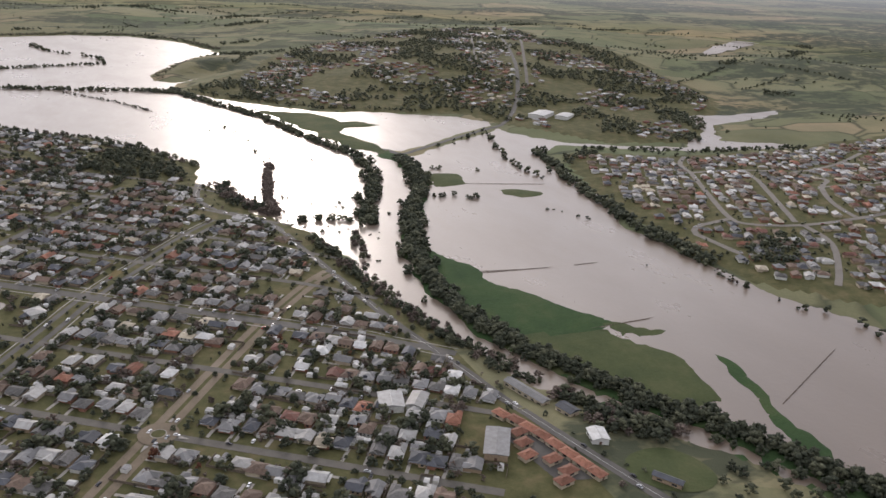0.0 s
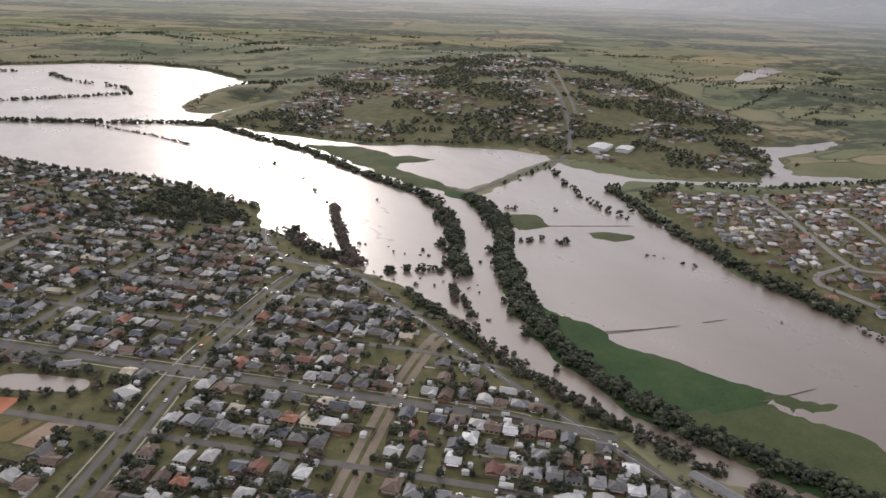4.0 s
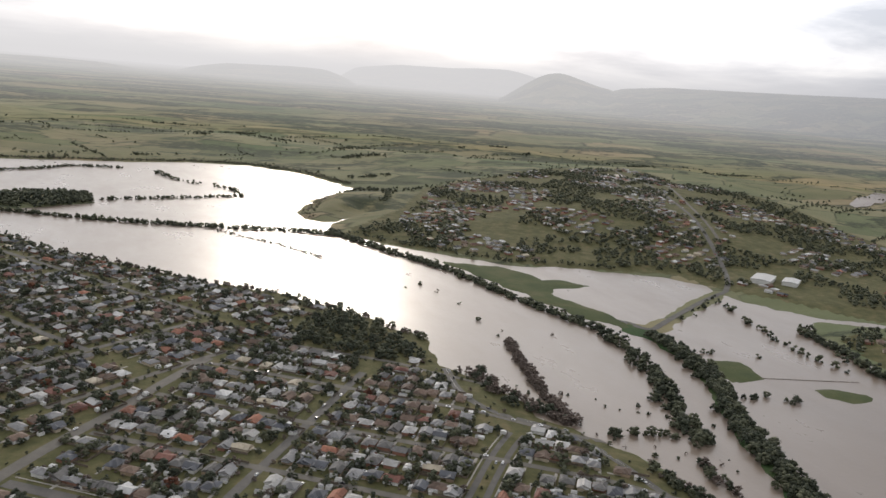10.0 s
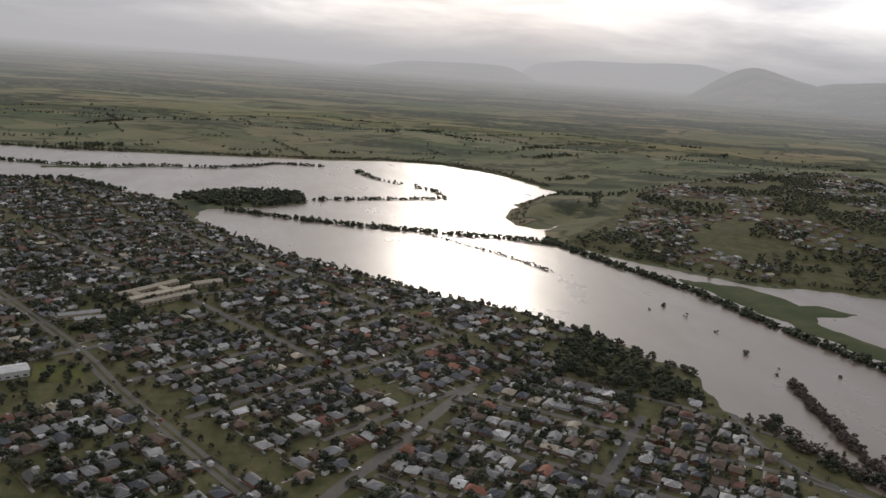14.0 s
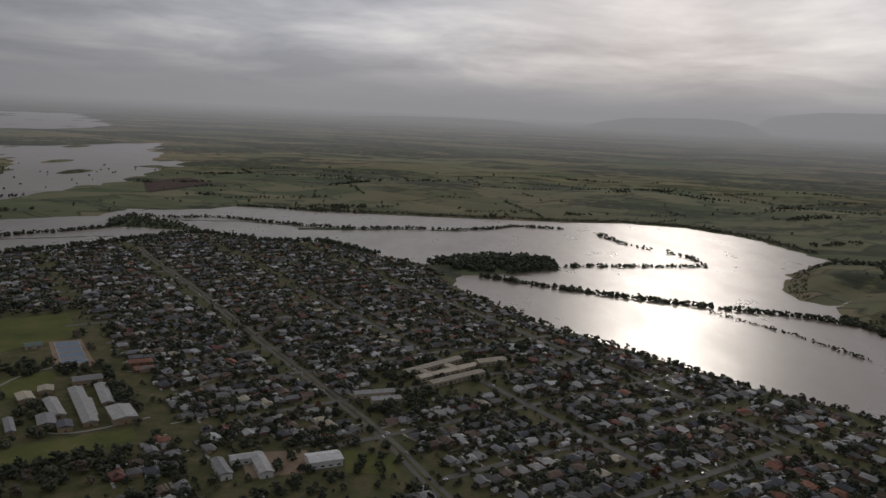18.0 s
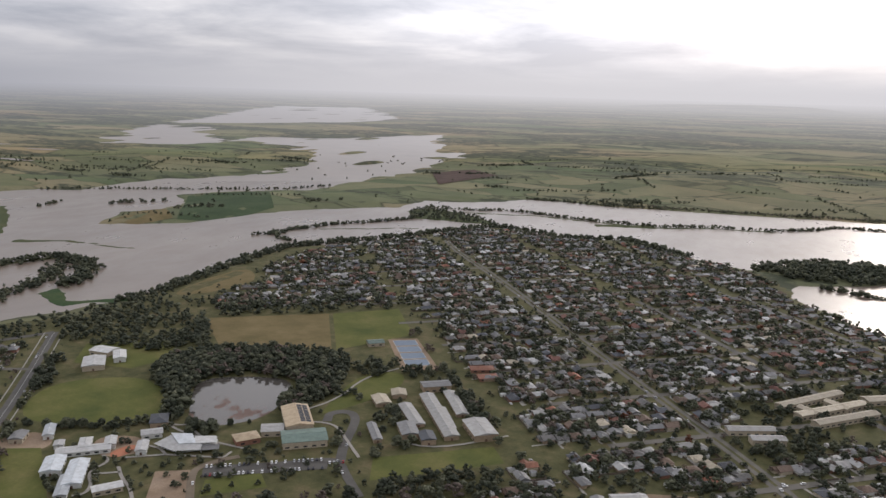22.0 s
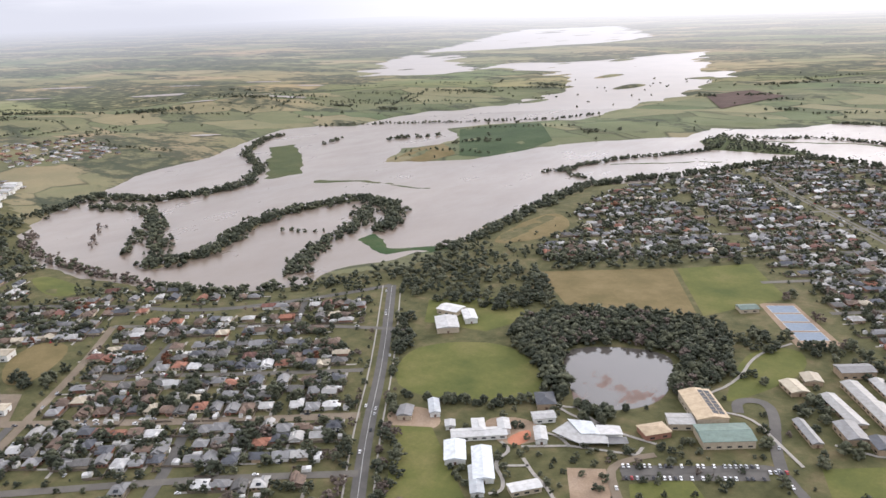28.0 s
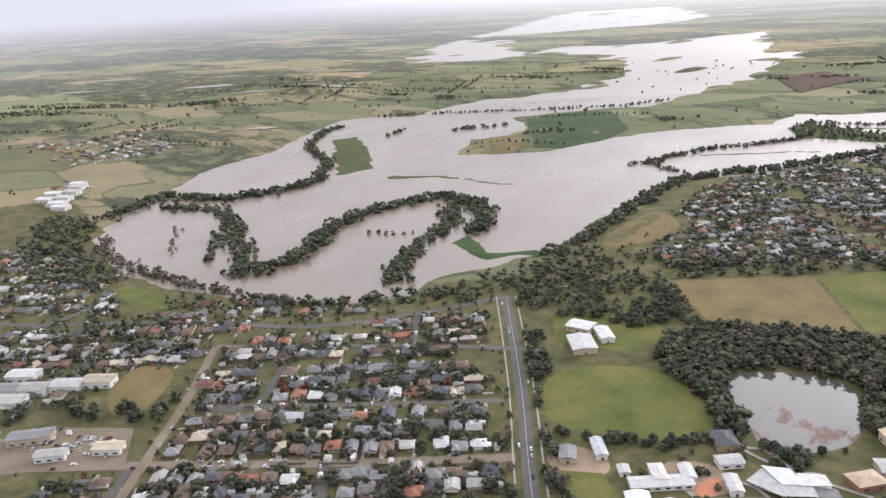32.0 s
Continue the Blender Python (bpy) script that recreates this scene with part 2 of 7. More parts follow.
def farmland(name="farmland", hazy=False):
    """Paddocks with hedges and scrub between them; far off, air haze painted as emission."""
    n = Nodes(name)
    where, away = true_place(n) if hazy else (n.place(), None)
    turn = n.add("ShaderNodeMapping")
    turn.inputs["Rotation"].default_value = (0, 0, 0.42)
    turn.inputs["Scale"].default_value = (1 / 520, 1 / 330, 0) if hazy else (1 / 250, 1 / 150, 0)
    n.link(where, turn.inputs[0])
    wobble = n.add("ShaderNodeTexNoise")
    wobble.inputs["Scale"].default_value = 0.6
    n.link(turn.outputs[0], wobble.inputs["Vector"])
    bent = n.add("ShaderNodeVectorMath", operation="MULTIPLY_ADD")
    n.link(wobble.outputs["Color"], bent.inputs[0])
    bent.inputs[1].default_value = (0.5, 0.5, 0)
    n.link(turn.outputs[0], bent.inputs[2])
    cells = n.add("ShaderNodeTexVoronoi", distance="CHEBYCHEV", feature="F1")
    second = n.add("ShaderNodeTexVoronoi", distance="CHEBYCHEV", feature="F2")
    for v in (cells, second):
        v.inputs["Scale"].default_value = 1.0
        n.link(bent.outputs[0], v.inputs["Vector"])
    gap = n.maths("SUBTRACT", second.outputs["Distance"], cells.outputs["Distance"])
    hedge = n.maths("MULTIPLY", n.span(gap, 0.0, 0.045, 1.0, 0.0), n.span(n.noise(0.005, 3, vector=where), 0.4, 0.52, 0.0, 1.0))
    tone = n.add("ShaderNodeSeparateColor")
    n.link(cells.outputs["Color"], tone.inputs[0])
    paddock = n.ramp(tone.outputs[0], [(0.0, (0.12, 0.128, 0.08)), (0.25, (0.165, 0.162, 0.104)), (0.5, (0.24, 0.205, 0.138)), (0.7, (0.118, 0.136, 0.08)), (0.86, (0.195, 0.182, 0.12)), (1.0, (0.255, 0.21, 0.148))])
    # far paddocks brightened to keep contrast under the painted haze
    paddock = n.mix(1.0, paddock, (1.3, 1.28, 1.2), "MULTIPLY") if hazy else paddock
    regions = n.ramp(n.noise(0.0007, 3, 0.5, vector=where), [(0.38, (0.82, 0.95, 0.82)), (0.62, (1.12, 1.02, 0.92))])
    blot = n.ramp(n.noise(0.008, 6, 0.62, vector=where), [(0.35, (0.74, 0.77, 0.74)), (0.65, (1.08, 1.03, 1.0))])
    col = n.mix(0.85, n.mix(1.0, paddock, regions, "MULTIPLY"), blot, "MULTIPLY")
    fine = n.noise(0.3, 6, 0.7, vector=where)
    col = n.mix(n.span(fine, 0.35, 0.7, 0.0, 0.3), col, (0.07, 0.08, 0.045))
    col = n.mix(n.maths("MULTIPLY", hedge, 0.85), col, (0.036, 0.043, 0.026))
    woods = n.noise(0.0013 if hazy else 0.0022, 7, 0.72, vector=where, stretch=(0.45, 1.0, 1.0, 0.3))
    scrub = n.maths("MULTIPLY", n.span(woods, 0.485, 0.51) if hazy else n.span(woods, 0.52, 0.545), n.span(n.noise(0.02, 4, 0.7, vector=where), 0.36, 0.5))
    col = n.mix(n.maths("MULTIPLY", scrub, 0.88), col, (0.045, 0.053, 0.034))
    if hazy:
        return n.done(paint_haze(n, col, away), 0.95, spec=0.0)
    n.bump(fine, 0.8, 0.6)
    return n.done(col, 0.95, spec=0.12)


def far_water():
    """Flooded land many kilometres off, pale from haze painted in as emission."""
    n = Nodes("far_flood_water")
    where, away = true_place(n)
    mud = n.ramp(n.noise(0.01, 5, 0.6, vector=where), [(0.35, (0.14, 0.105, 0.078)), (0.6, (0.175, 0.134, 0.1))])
    # high IOR stands in for grazing sky reflection the tilted sheet loses
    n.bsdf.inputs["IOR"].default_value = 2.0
    return n.done(paint_haze(n, mud, away), 0.3, spec=0.5)


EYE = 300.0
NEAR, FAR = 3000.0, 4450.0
WATER, FARM, FAR_WATER = flood_water(), farmland(), far_water()
TOWN_GRASS = grass_like("town_grass", (0.06, 0.062, 0.026), (0.096, 0.093, 0.041), (0.15, 0.122, 0.066), 0.06)
SPIT_GRASS = grass_like("flood_meadow_grass", (0.027, 0.055, 0.021), (0.038, 0.07, 0.025), (0.068, 0.086, 0.035), 0.02)
LOW_GRASS = grass_like("trodden_meadow_grass", (0.046, 0.062, 0.026), (0.068, 0.082, 0.034), (0.1, 0.1, 0.05), 0.02)
HAZE = farmland("haze_painted_farmland", True)


# ---------------------------------------------------------------- plan of the land
# The river's shores in metres, walked round the flood.
SHORE_WEST = [(-1535, 620), (-1385, 570), (-1270, 565), (-1175, 585), (-1135, 615), (-1050, 640), (-1005, 690), (-1010, 770), (-985, 805), (-960, 885), (-950, 945), (-970, 1055), (-970, 1175), (-970, 1320), (-900, 1385), (-840, 1470), (-780, 1590), (-700, 1730)]
SHORE_CENTRE = [(-520, 1670), (-410, 1720), (-280, 1595), (-175, 1535), (-130, 1600), (-30, 1650), (75, 1640), (90, 1560), (-10, 1490), (-95, 1450), (-105, 1390), (-80, 1310), (-25, 1235), (35, 1145), (105, 1080), (180, 1000), (275, 915), (350, 865), (415, 780), (455, 725), (490, 655)]
SHORE_TOWN = [(475, 575), (490, 545), (525, 460), (520, 425), (540, 400), (560, 355), (575, 320), (580, 285), (590, 225), (595, 150), (610, 70), (635, -5), (645, -50), (680, -85), (700, -135), (735, -175), (750, -215), (790, -260), (900, -450), (1100, -450)]
SHORE_EAST = [(1060, -200), (1005, -65), (1000, -30), (980, 0), (970, 40), (958, 110), (955, 190), (945, 260), (980, 360), (1010, 490), (1040, 625), (1095, 665), (1195, 620), (1320, 575), (1530, 560), (1555, 585), (1430, 635), (1520, 760), (1750, 825), (1820, 880), (1635, 845), (1535, 860), (1450, 705), (1320, 605), (1210, 640), (1120, 685)]
SHORE_BASIN = [(1055, 775), (1060, 850), (1025, 930), (955, 960), (865, 1000), (770, 1015), (690, 1085), (585, 1195), (515, 1310), (535, 1365), (650, 1520), (540, 1385), (490, 1415), (490, 1500), (565, 1670), (715, 1870)]
SHORE_NORTH = [(630, 2150), (490, 2300), (320, 2325), (155, 2270), (-45, 2250), (-260, 2225), (-550, 2205), (-675, 2223), (-771, 2218), (-819, 2134), (-911, 2062), (-1000, 2040), (-1010, 1892), (-1093, 1824), (-1182, 1736), (-1245, 1630), (-1300, 1430), (-1440, 1340), (-1465, 1375), (-1515, 1490), (-1475, 1565), (-1495, 1680), (-1645, 1810)]
SHORE_FARM = [(-1990, 1675), (-2035, 1580), (-1950, 1385), (-1850, 1200), (-1825, 1020), (-1710, 845), (-1630, 705)]
FLOOD = SHORE_WEST + SHORE_CENTRE + SHORE_TOWN + SHORE_EAST + SHORE_BASIN + SHORE_NORTH + SHORE_FARM
FAR_FLOOD = [(-1938, 1639), (-1808, 1682), (-1615, 1785), (-1463, 1971), (-1376, 2073), (-1368, 2340), (-1293, 2654), (-1363, 2978), (-1546, 3343), (-1501, 3428), (-1405, 3345), (-1459, 3513), (-1662, 3749), (-1937, 4305), (-2243, 5088), (-2320, 4855), (-2374, 4580), (-2485, 4302), (-2644, 4127), (-2827, 4055), (-2891, 3815), (-2838, 3544), (-2642, 3626), (-2370, 3481), (-2041, 3182), (-1855, 2930), (-1749, 2600), (-1689, 2320), (-1781, 2164), (-1862, 2036), (-1910, 1883)]
FAR_POOL = [(-3404, 3309), (-3172, 3137), (-2979, 3096), (-2821, 3165), (-2787, 3386), (-2851, 3585), (-3074, 3847), (-3377, 4012), (-3687, 4566), (-4031, 4677), (-4349, 4733), (-3976, 4105)]
FAR_LAKE = [(-4307, 4747), (-4211, 4954), (-4025, 5197), (-3845, 5541), (-3566, 5933), (-3535, 6749), (-3715, 7384), (-4711, 8942), (-5909, 10801), (-6596, 12837), (-7342, 12832), (-7306, 11686), (-6983, 10108), (-6202, 8259), (-5182, 6442), (-4640, 5394)]
# land that still stands out of the flood
GREEN_SPIT = [(640, 1090), (673, 1037), (751, 1010), (782, 924), (817, 916), (843, 875), (768, 865), (756, 833), (771, 775), (788, 726), (791, 689), (760, 685), (738, 722), (716, 793), (694, 894), (672, 975)]
LEVEE = [(770, 685), (790, 630), (783, 545), (757, 465), (718, 390), (690, 320), (664, 250), (650, 177), (646, 109), (655, 47), (674, -18), (702, -72), (722, -111), (746, -146), (767, -186), (778, -216), (792, -245), (850, -330), (920, -400)]
GREEN_FIELD = [(685, 240), (700, 200), (706, 165), (716, 130), (742, 78), (774, 30), (735, 22), (700, 26), (662, 40), (652, 85), (648, 145), (654, 205), (664, 240)]
LOW_MEADOW = [(660, 40), (735, 28), (750, 20), (766, 0), (780, -33), (784, -62), (780, -90), (772, -116), (735, -112), (705, -66), (675, -10)]
SHALLOW_BAR = [(760, 34), (784, 22), (806, 2), (822, -16), (806, -8), (784, 4), (758, 20)]
CAUSEWAY = [(790, 690), (805, 655), (840, 682), (1005, 795), (1110, 855)]
GREEN_HOOK = [(806, -34), (822, -52), (827, -78), (817, -106), (803, -130), (799, -152), (801, -176), (792, -205), (778, -196), (786, -150), (795, -124), (807, -104), (815, -84), (815, -62)]

FLOOD_BAR = [(862, 442), (866, 413), (905, 405), (925, 412), (900, 432)]
WEST_MEADOW = [(-1825, 1360), (-1805, 1420), (-1650, 1300), (-1515, 1170), (-1530, 1095), (-1660, 1210)]
LOOP_SPIT = [(-1085, 870), (-1080, 908), (-1015, 862), (-975, 900), (-958, 892), (-1003, 835)]
YELLOW_SPIT = [(800, 545), (840, 532), (840, 478), (785, 470)]
MID_BAR = [(-1440, 1130), (-1350, 1180), (-1200, 1180), (-1190, 1172), (-1350, 1165), (-1430, 1115)]
LOOP_LEVEE = [(-1225, 640), (-1210, 705), (-1235, 770), (-1280, 855), (-1290, 940), (-1270, 1020), (-1240, 1065), (-1165, 1040), (-1110, 985)]
WEST_LEVEE = [(-1695, 835), (-1570, 868), (-1530, 985), (-1530, 1050), (-1630, 1160), (-1805, 1270), (-1940, 1430)]

TOWN_BAR = [(-514, 1893), (-384, 1945), (-380, 1905), (-496, 1858)]
TOWN_ISLE = [(-965, 1864), (-939, 1935), (-868, 1898), (-780, 1840), (-711, 1778), (-720, 1762), (-799, 1755), (-869, 1765), (-912, 1745)]
TOWN_LEVEE = [(-884, 1880), (-812, 1900), (-670, 1940), (-529, 1925), (-386, 1910), (-257, 1975), (-137, 1990)]
BASIN_BAR = [(-1013, 1522), (-961, 1559), (-834, 1637)]

MIDLINE = [(-9000, 300), (-1550, 600), (-950, 1250), (-400, 1900), (0, 1540), (300, 1150), (500, 800), (620, 300), (720, -100), (900, -450), (9000, -800)]


def signed(px, py, ring):
    """Distance to a closed outline, negative inside it."""
    r = np.array(ring, float)
    a, b = r, np.roll(r, -1, 0)
    best, inside = np.full(px.shape, 1e18), np.zeros(px.shape, bool)
    for (ax, ay), (bx, by) in zip(a, b):
        ex, ey = bx - ax, by - ay
        s = np.clip(((px - ax) * ex + (py - ay) * ey) / (ex * ex + ey * ey + 1e-9), 0, 1)
        best = np.minimum(best, (px - ax - s * ex) ** 2 + (py - ay - s * ey) ** 2)
        if ay != by:
            inside ^= ((ay > py) != (by > py)) & (px < ax + (py - ay) * ex / ey)
    d = np.sqrt(best)
    return np.where(inside, -d, d)


def along(px, py, line):
    """Distance to an open line."""
    best = np.full(px.shape, 1e18)
    for (ax, ay), (bx, by) in zip(line[:-1], line[1:]):
        ex, ey = bx - ax, by - ay
        s = np.clip(((px - ax) * ex + (py - ay) * ey) / (ex * ex + ey * ey), 0, 1)
        best = np.minimum(best, (px - ax - s * ex) ** 2 + (py - ay - s * ey) ** 2)
    return np.sqrt(best)


def waves(px, py, size, seed):
    """Smooth rolling noise between about -1 and 1."""
    rng = np.random.RandomState(seed)
    out = 0
    for _ in range(7):
        ang, ph, k = rng.rand() * 6.283, rng.rand() * 6.283, (0.6 + rng.rand()) / size * 6.283
        out = out + np.sin((px * math.cos(ang) + py * math.sin(ang)) * k + ph)
    return out / 3.2


def smooth(a, b, v):
    s = np.clip((v - a) / (b - a), 0, 1)
    return s * s * (3 - 2 * s)


def land(px, py):
    """Height of the ground over the flood level."""
    px, py = np.asarray(px, float), np.asarray(py, float)
    jx, jy = px + 5 * waves(px, py, 60, 1) + 2 * waves(px, py, 22, 3), py + 5 * waves(px, py, 60, 2) + 2 * waves(px, py, 22, 4)
    flood = np.minimum.reduce([signed(jx, jy, ring) for ring in (FLOOD,)])
    qx, qy = px + 45 * waves(px, py, 420, 6) + 20 * waves(px, py, 150, 10), py + 60 * waves(px, py, 420, 7) + 25 * waves(px, py, 150, 11)
    distant = np.minimum.reduce([signed(qx, qy, ring) for ring in (FAR_FLOOD, FAR_POOL, FAR_LAKE)])
    distant = np.maximum(distant, 130 * (waves(px, py * 0.5, 240, 9) - 1.1) * smooth(2600, 3200, np.hypot(px, py)) - 40 * (1 - smooth(2600, 3200, np.hypot(px, py))))
    flood = np.minimum(flood, distant)
    spits = np.minimum.reduce([signed(jx, jy, GREEN_SPIT), along(jx, jy, LEVEE) - 12, signed(jx, jy, GREEN_FIELD), signed(jx, jy, LOW_MEADOW), signed(jx, jy, SHALLOW_BAR), signed(jx, jy, GREEN_HOOK), along(jx, jy, CAUSEWAY) - 15,
                                signed(jx, jy, FLOOD_BAR), signed(jx, jy, WEST_MEADOW), signed(jx, jy, LOOP_SPIT), signed(jx, jy, YELLOW_SPIT), signed(jx, jy, MID_BAR), signed(jx, jy, TOWN_BAR), signed(jx, jy, TOWN_ISLE), along(jx, jy, TOWN_LEVEE) - 7, along(jx, jy, BASIN_BAR) - 5, along(jx, jy, LOOP_LEVEE) - 8, along(jx, jy, WEST_LEVEE) - 6])
    bank = np.clip(flood * 0.12, -2.5, 1.5) + 5.5 * smooth(6, 70, flood)
    north = smooth(-60, 60, py - np.interp(px, *np.array(MIDLINE).T))
    hills = north * smooth(20, 700, flood) * (22 + 16 * waves(px, py, 900, 5)) * (1 - 0.6 * smooth(2400, 4200, np.hypot(px, py)))
    bluff = 16 * smooth(0, 60, flood) * np.exp(-((px - 640) ** 2 + (py - 1620) ** 2) / 160 ** 2)
    town_hill = 34 * np.exp(-((px - 1450) ** 2 + (py - 1700) ** 2) / 520 ** 2) * smooth(0, 300, flood)
    shelf = np.clip(-spits * 0.12, -2.5, 1.2)
    return np.maximum(bank + hills + bluff + town_hill, shelf)


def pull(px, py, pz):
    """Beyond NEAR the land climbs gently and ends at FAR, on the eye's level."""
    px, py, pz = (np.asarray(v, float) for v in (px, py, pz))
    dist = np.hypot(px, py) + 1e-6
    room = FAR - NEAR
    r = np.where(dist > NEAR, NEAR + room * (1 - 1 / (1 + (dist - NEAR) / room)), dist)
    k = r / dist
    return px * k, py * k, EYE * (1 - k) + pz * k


def mesh_from(name, verts, faces, mat=None, smooth_shade=False):
    me = bpy.data.meshes.new(name)
    me.from_pydata(verts, [], faces)
    if mat:
        me.materials.append(mat)
    if smooth_shade:
        me.polygons.foreach_set("use_smooth", [True] * len(me.polygons))
    me.update()
    return me


def graded(a, b, step, far, growth, back):
    """Even steps from a to b, then ever longer ones out to far."""
    v = list(np.arange(a, b + 0.1, step))
    up, d = [], step
    x = v[-1]
    while x < far:
        d *= growth
        x += d
        up.append(x)
    down, d, x = [], step, v[0]
    while x > -far:
        d *= back
        x -= d
        down.append(x)
    return np.array(down[::-1] + v + up)


NORTH_TOWN = [(560, 1260), (760, 1500), (910, 1800), (1300, 2050), (1850, 2350), (1760, 1565), (1700, 995), (1395, 640), (1205, 680), (1110, 820), (1060, 960), (815, 1040), (640, 1180)]
EAST_ESTATE = [(1075, 570), (1225, 500), (1500, 520), (1800, 545), (1750, 200), (1300, -120), (1060, -10), (1000, 60), (985, 165), (1005, 350)]
TOWN = [(640, -450), (100, -450), (-300, 150), (-1200, -100), (-2100, 200), (-1800, 720), (-1500, 640), (-1100, 650), (-930, 800), (-950, 1330), (-700, 1760), (-250, 1640), (-60, 1330), (450, 800), (560, 400), (600, 150)]


def sheet(name, px, py, pz, pick, mats, slots=None):
    """A mesh of the chosen cells of a grid of points."""
    rows_n, cols_n = px.shape
    ids = np.arange(rows_n * cols_n).reshape(rows_n, cols_n)
    quads = np.stack([ids[:-1, :-1], ids[:-1, 1:], ids[1:, 1:], ids[1:, :-1]], -1).reshape(-1, 4)[pick.ravel()]
    used, quads = np.unique(quads, return_inverse=True)
    me = mesh_from(name, np.stack([px, py, pz], -1).reshape(-1, 3)[used].tolist(), quads.reshape(-1, 4).tolist(), None, True)
    for m in mats:
        me.materials.append(m)
    if slots is not None:
        me.polygons.foreach_set("material_index", slots.ravel()[pick.ravel()].astype(np.int32))
    return new(name, me)


gx, gy = np.meshgrid(graded(-2100, 1500, 10, 40000, 1.07, 1.04), graded(-480, 2500, 10, 40000, 1.035, 1.2))
gz = land(gx, gy)
mx, my = ((v[:-1, :-1] + v[1:, 1:]) / 2 for v in (gx, gy))
dist = np.hypot(mx, my)
slot = np.where(signed(mx, my, TOWN) < 0, 1, 0)
spit = np.minimum.reduce([signed(mx, my, ring) for ring in (GREEN_SPIT, GREEN_FIELD, GREEN_HOOK, FLOOD_BAR, WEST_MEADOW, LOOP_SPIT, YELLOW_SPIT, MID_BAR, TOWN_BAR)] + [along(mx, my, LEVEE) - 12])
slot = np.where(spit < 14, 2, slot)
slot = np.where(np.minimum.reduce([signed(mx, my, ring) for ring in (LOW_MEADOW, GREEN_SPIT, SHALLOW_BAR, FLOOD_BAR, WEST_MEADOW, YELLOW_SPIT, MID_BAR, TOWN_BAR, TOWN_ISLE)] + [along(mx, my, TOWN_LEVEE) - 7, along(mx, my, BASIN_BAR) - 5]) < 12, 3, slot)
slot = np.where((slot == 3) & (signed(mx, my, GREEN_FIELD) < 2), 2, slot)
slot = np.where(np.minimum(signed(mx, my, EAST_ESTATE), signed(mx, my, NORTH_TOWN)) < 25, 1, slot)
low = np.minimum.reduce([gz[:-1, :-1], gz[:-1, 1:], gz[1:, :-1], gz[1:, 1:]])
wet = (low < 1.0) & (dist < 12000)
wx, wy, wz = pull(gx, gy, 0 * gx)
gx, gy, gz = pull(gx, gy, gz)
ground = sheet("ground", gx, gy, gz, dist < 3400, [FARM, TOWN_GRASS, SPIT_GRASS, LOW_GRASS], slot)
tagged(ground, "green and brown farmland with paddocks above a flooded river", "ground", kind="structure")
# the far sheet glows: its haze is painted into the material
tagged(sheet("backdrop", gx, gy, gz, dist >= 3400, [HAZE]), "far farmland and low blue hills with painted haze", "backdrop", kind="structure")

water = sheet("water", wx, wy, wz, wet & (dist < 2700), [WATER])
tagged(sheet("far_water", wx, wy, wz, wet & (dist >= 2700), [FAR_WATER]), "pale flooded land far off with painted haze", "water", kind="structure")
tagged(water, "wide brown flood water with a bright sheen", "water", kind="structure")


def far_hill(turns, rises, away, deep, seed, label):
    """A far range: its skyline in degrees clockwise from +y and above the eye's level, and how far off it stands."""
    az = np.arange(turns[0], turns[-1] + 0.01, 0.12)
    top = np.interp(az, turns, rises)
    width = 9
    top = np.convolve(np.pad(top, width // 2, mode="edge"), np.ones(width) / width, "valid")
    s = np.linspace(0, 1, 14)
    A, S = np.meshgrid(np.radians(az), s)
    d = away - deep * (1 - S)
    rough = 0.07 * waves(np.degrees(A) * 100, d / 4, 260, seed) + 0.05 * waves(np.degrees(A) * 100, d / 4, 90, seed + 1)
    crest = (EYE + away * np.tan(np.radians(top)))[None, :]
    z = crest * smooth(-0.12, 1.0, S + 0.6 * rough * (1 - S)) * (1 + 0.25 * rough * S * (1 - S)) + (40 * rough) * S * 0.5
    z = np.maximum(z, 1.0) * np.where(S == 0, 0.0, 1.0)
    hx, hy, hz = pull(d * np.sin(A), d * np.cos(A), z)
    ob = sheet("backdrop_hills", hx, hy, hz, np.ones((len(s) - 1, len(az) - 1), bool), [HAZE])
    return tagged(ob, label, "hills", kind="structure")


# HAZE paints glowing air over the hills; a longer distance mostly pales them
far_hill((15, 17, 20, 24, 26, 28, 29.2, 31, 34), (-0.9, 0.5, 0.92, 1.0, 1.15, 1.2, 1.0, 0.5, -0.6), 31000, 5000, 21, "long flat-topped hill range with painted haze")
far_hill((2, 4.5, 6, 8, 10, 13, 15, 16.5, 18.5), (-1.4, -0.8, -0.35, 0.02, 0.1, 0.2, 0.16, -0.3, -1.4), 23000, 4500, 22, "low wooded ridge with painted haze")
far_hill((27.5, 29.3, 30.4, 31.3, 32, 33, 34.2, 35.5, 38), (-0.9, 0.35, 1.02, 1.26, 1.25, 0.95, 0.6, 0.35, -0.8), 18000, 4000, 23, "pointed wooded hill with painted haze")
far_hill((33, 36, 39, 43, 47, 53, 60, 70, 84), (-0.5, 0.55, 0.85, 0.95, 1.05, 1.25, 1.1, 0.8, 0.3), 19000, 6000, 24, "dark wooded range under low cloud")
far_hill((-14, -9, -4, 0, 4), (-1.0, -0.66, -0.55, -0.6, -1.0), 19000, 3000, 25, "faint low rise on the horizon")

# ---------------------------------------------------------------- more materials


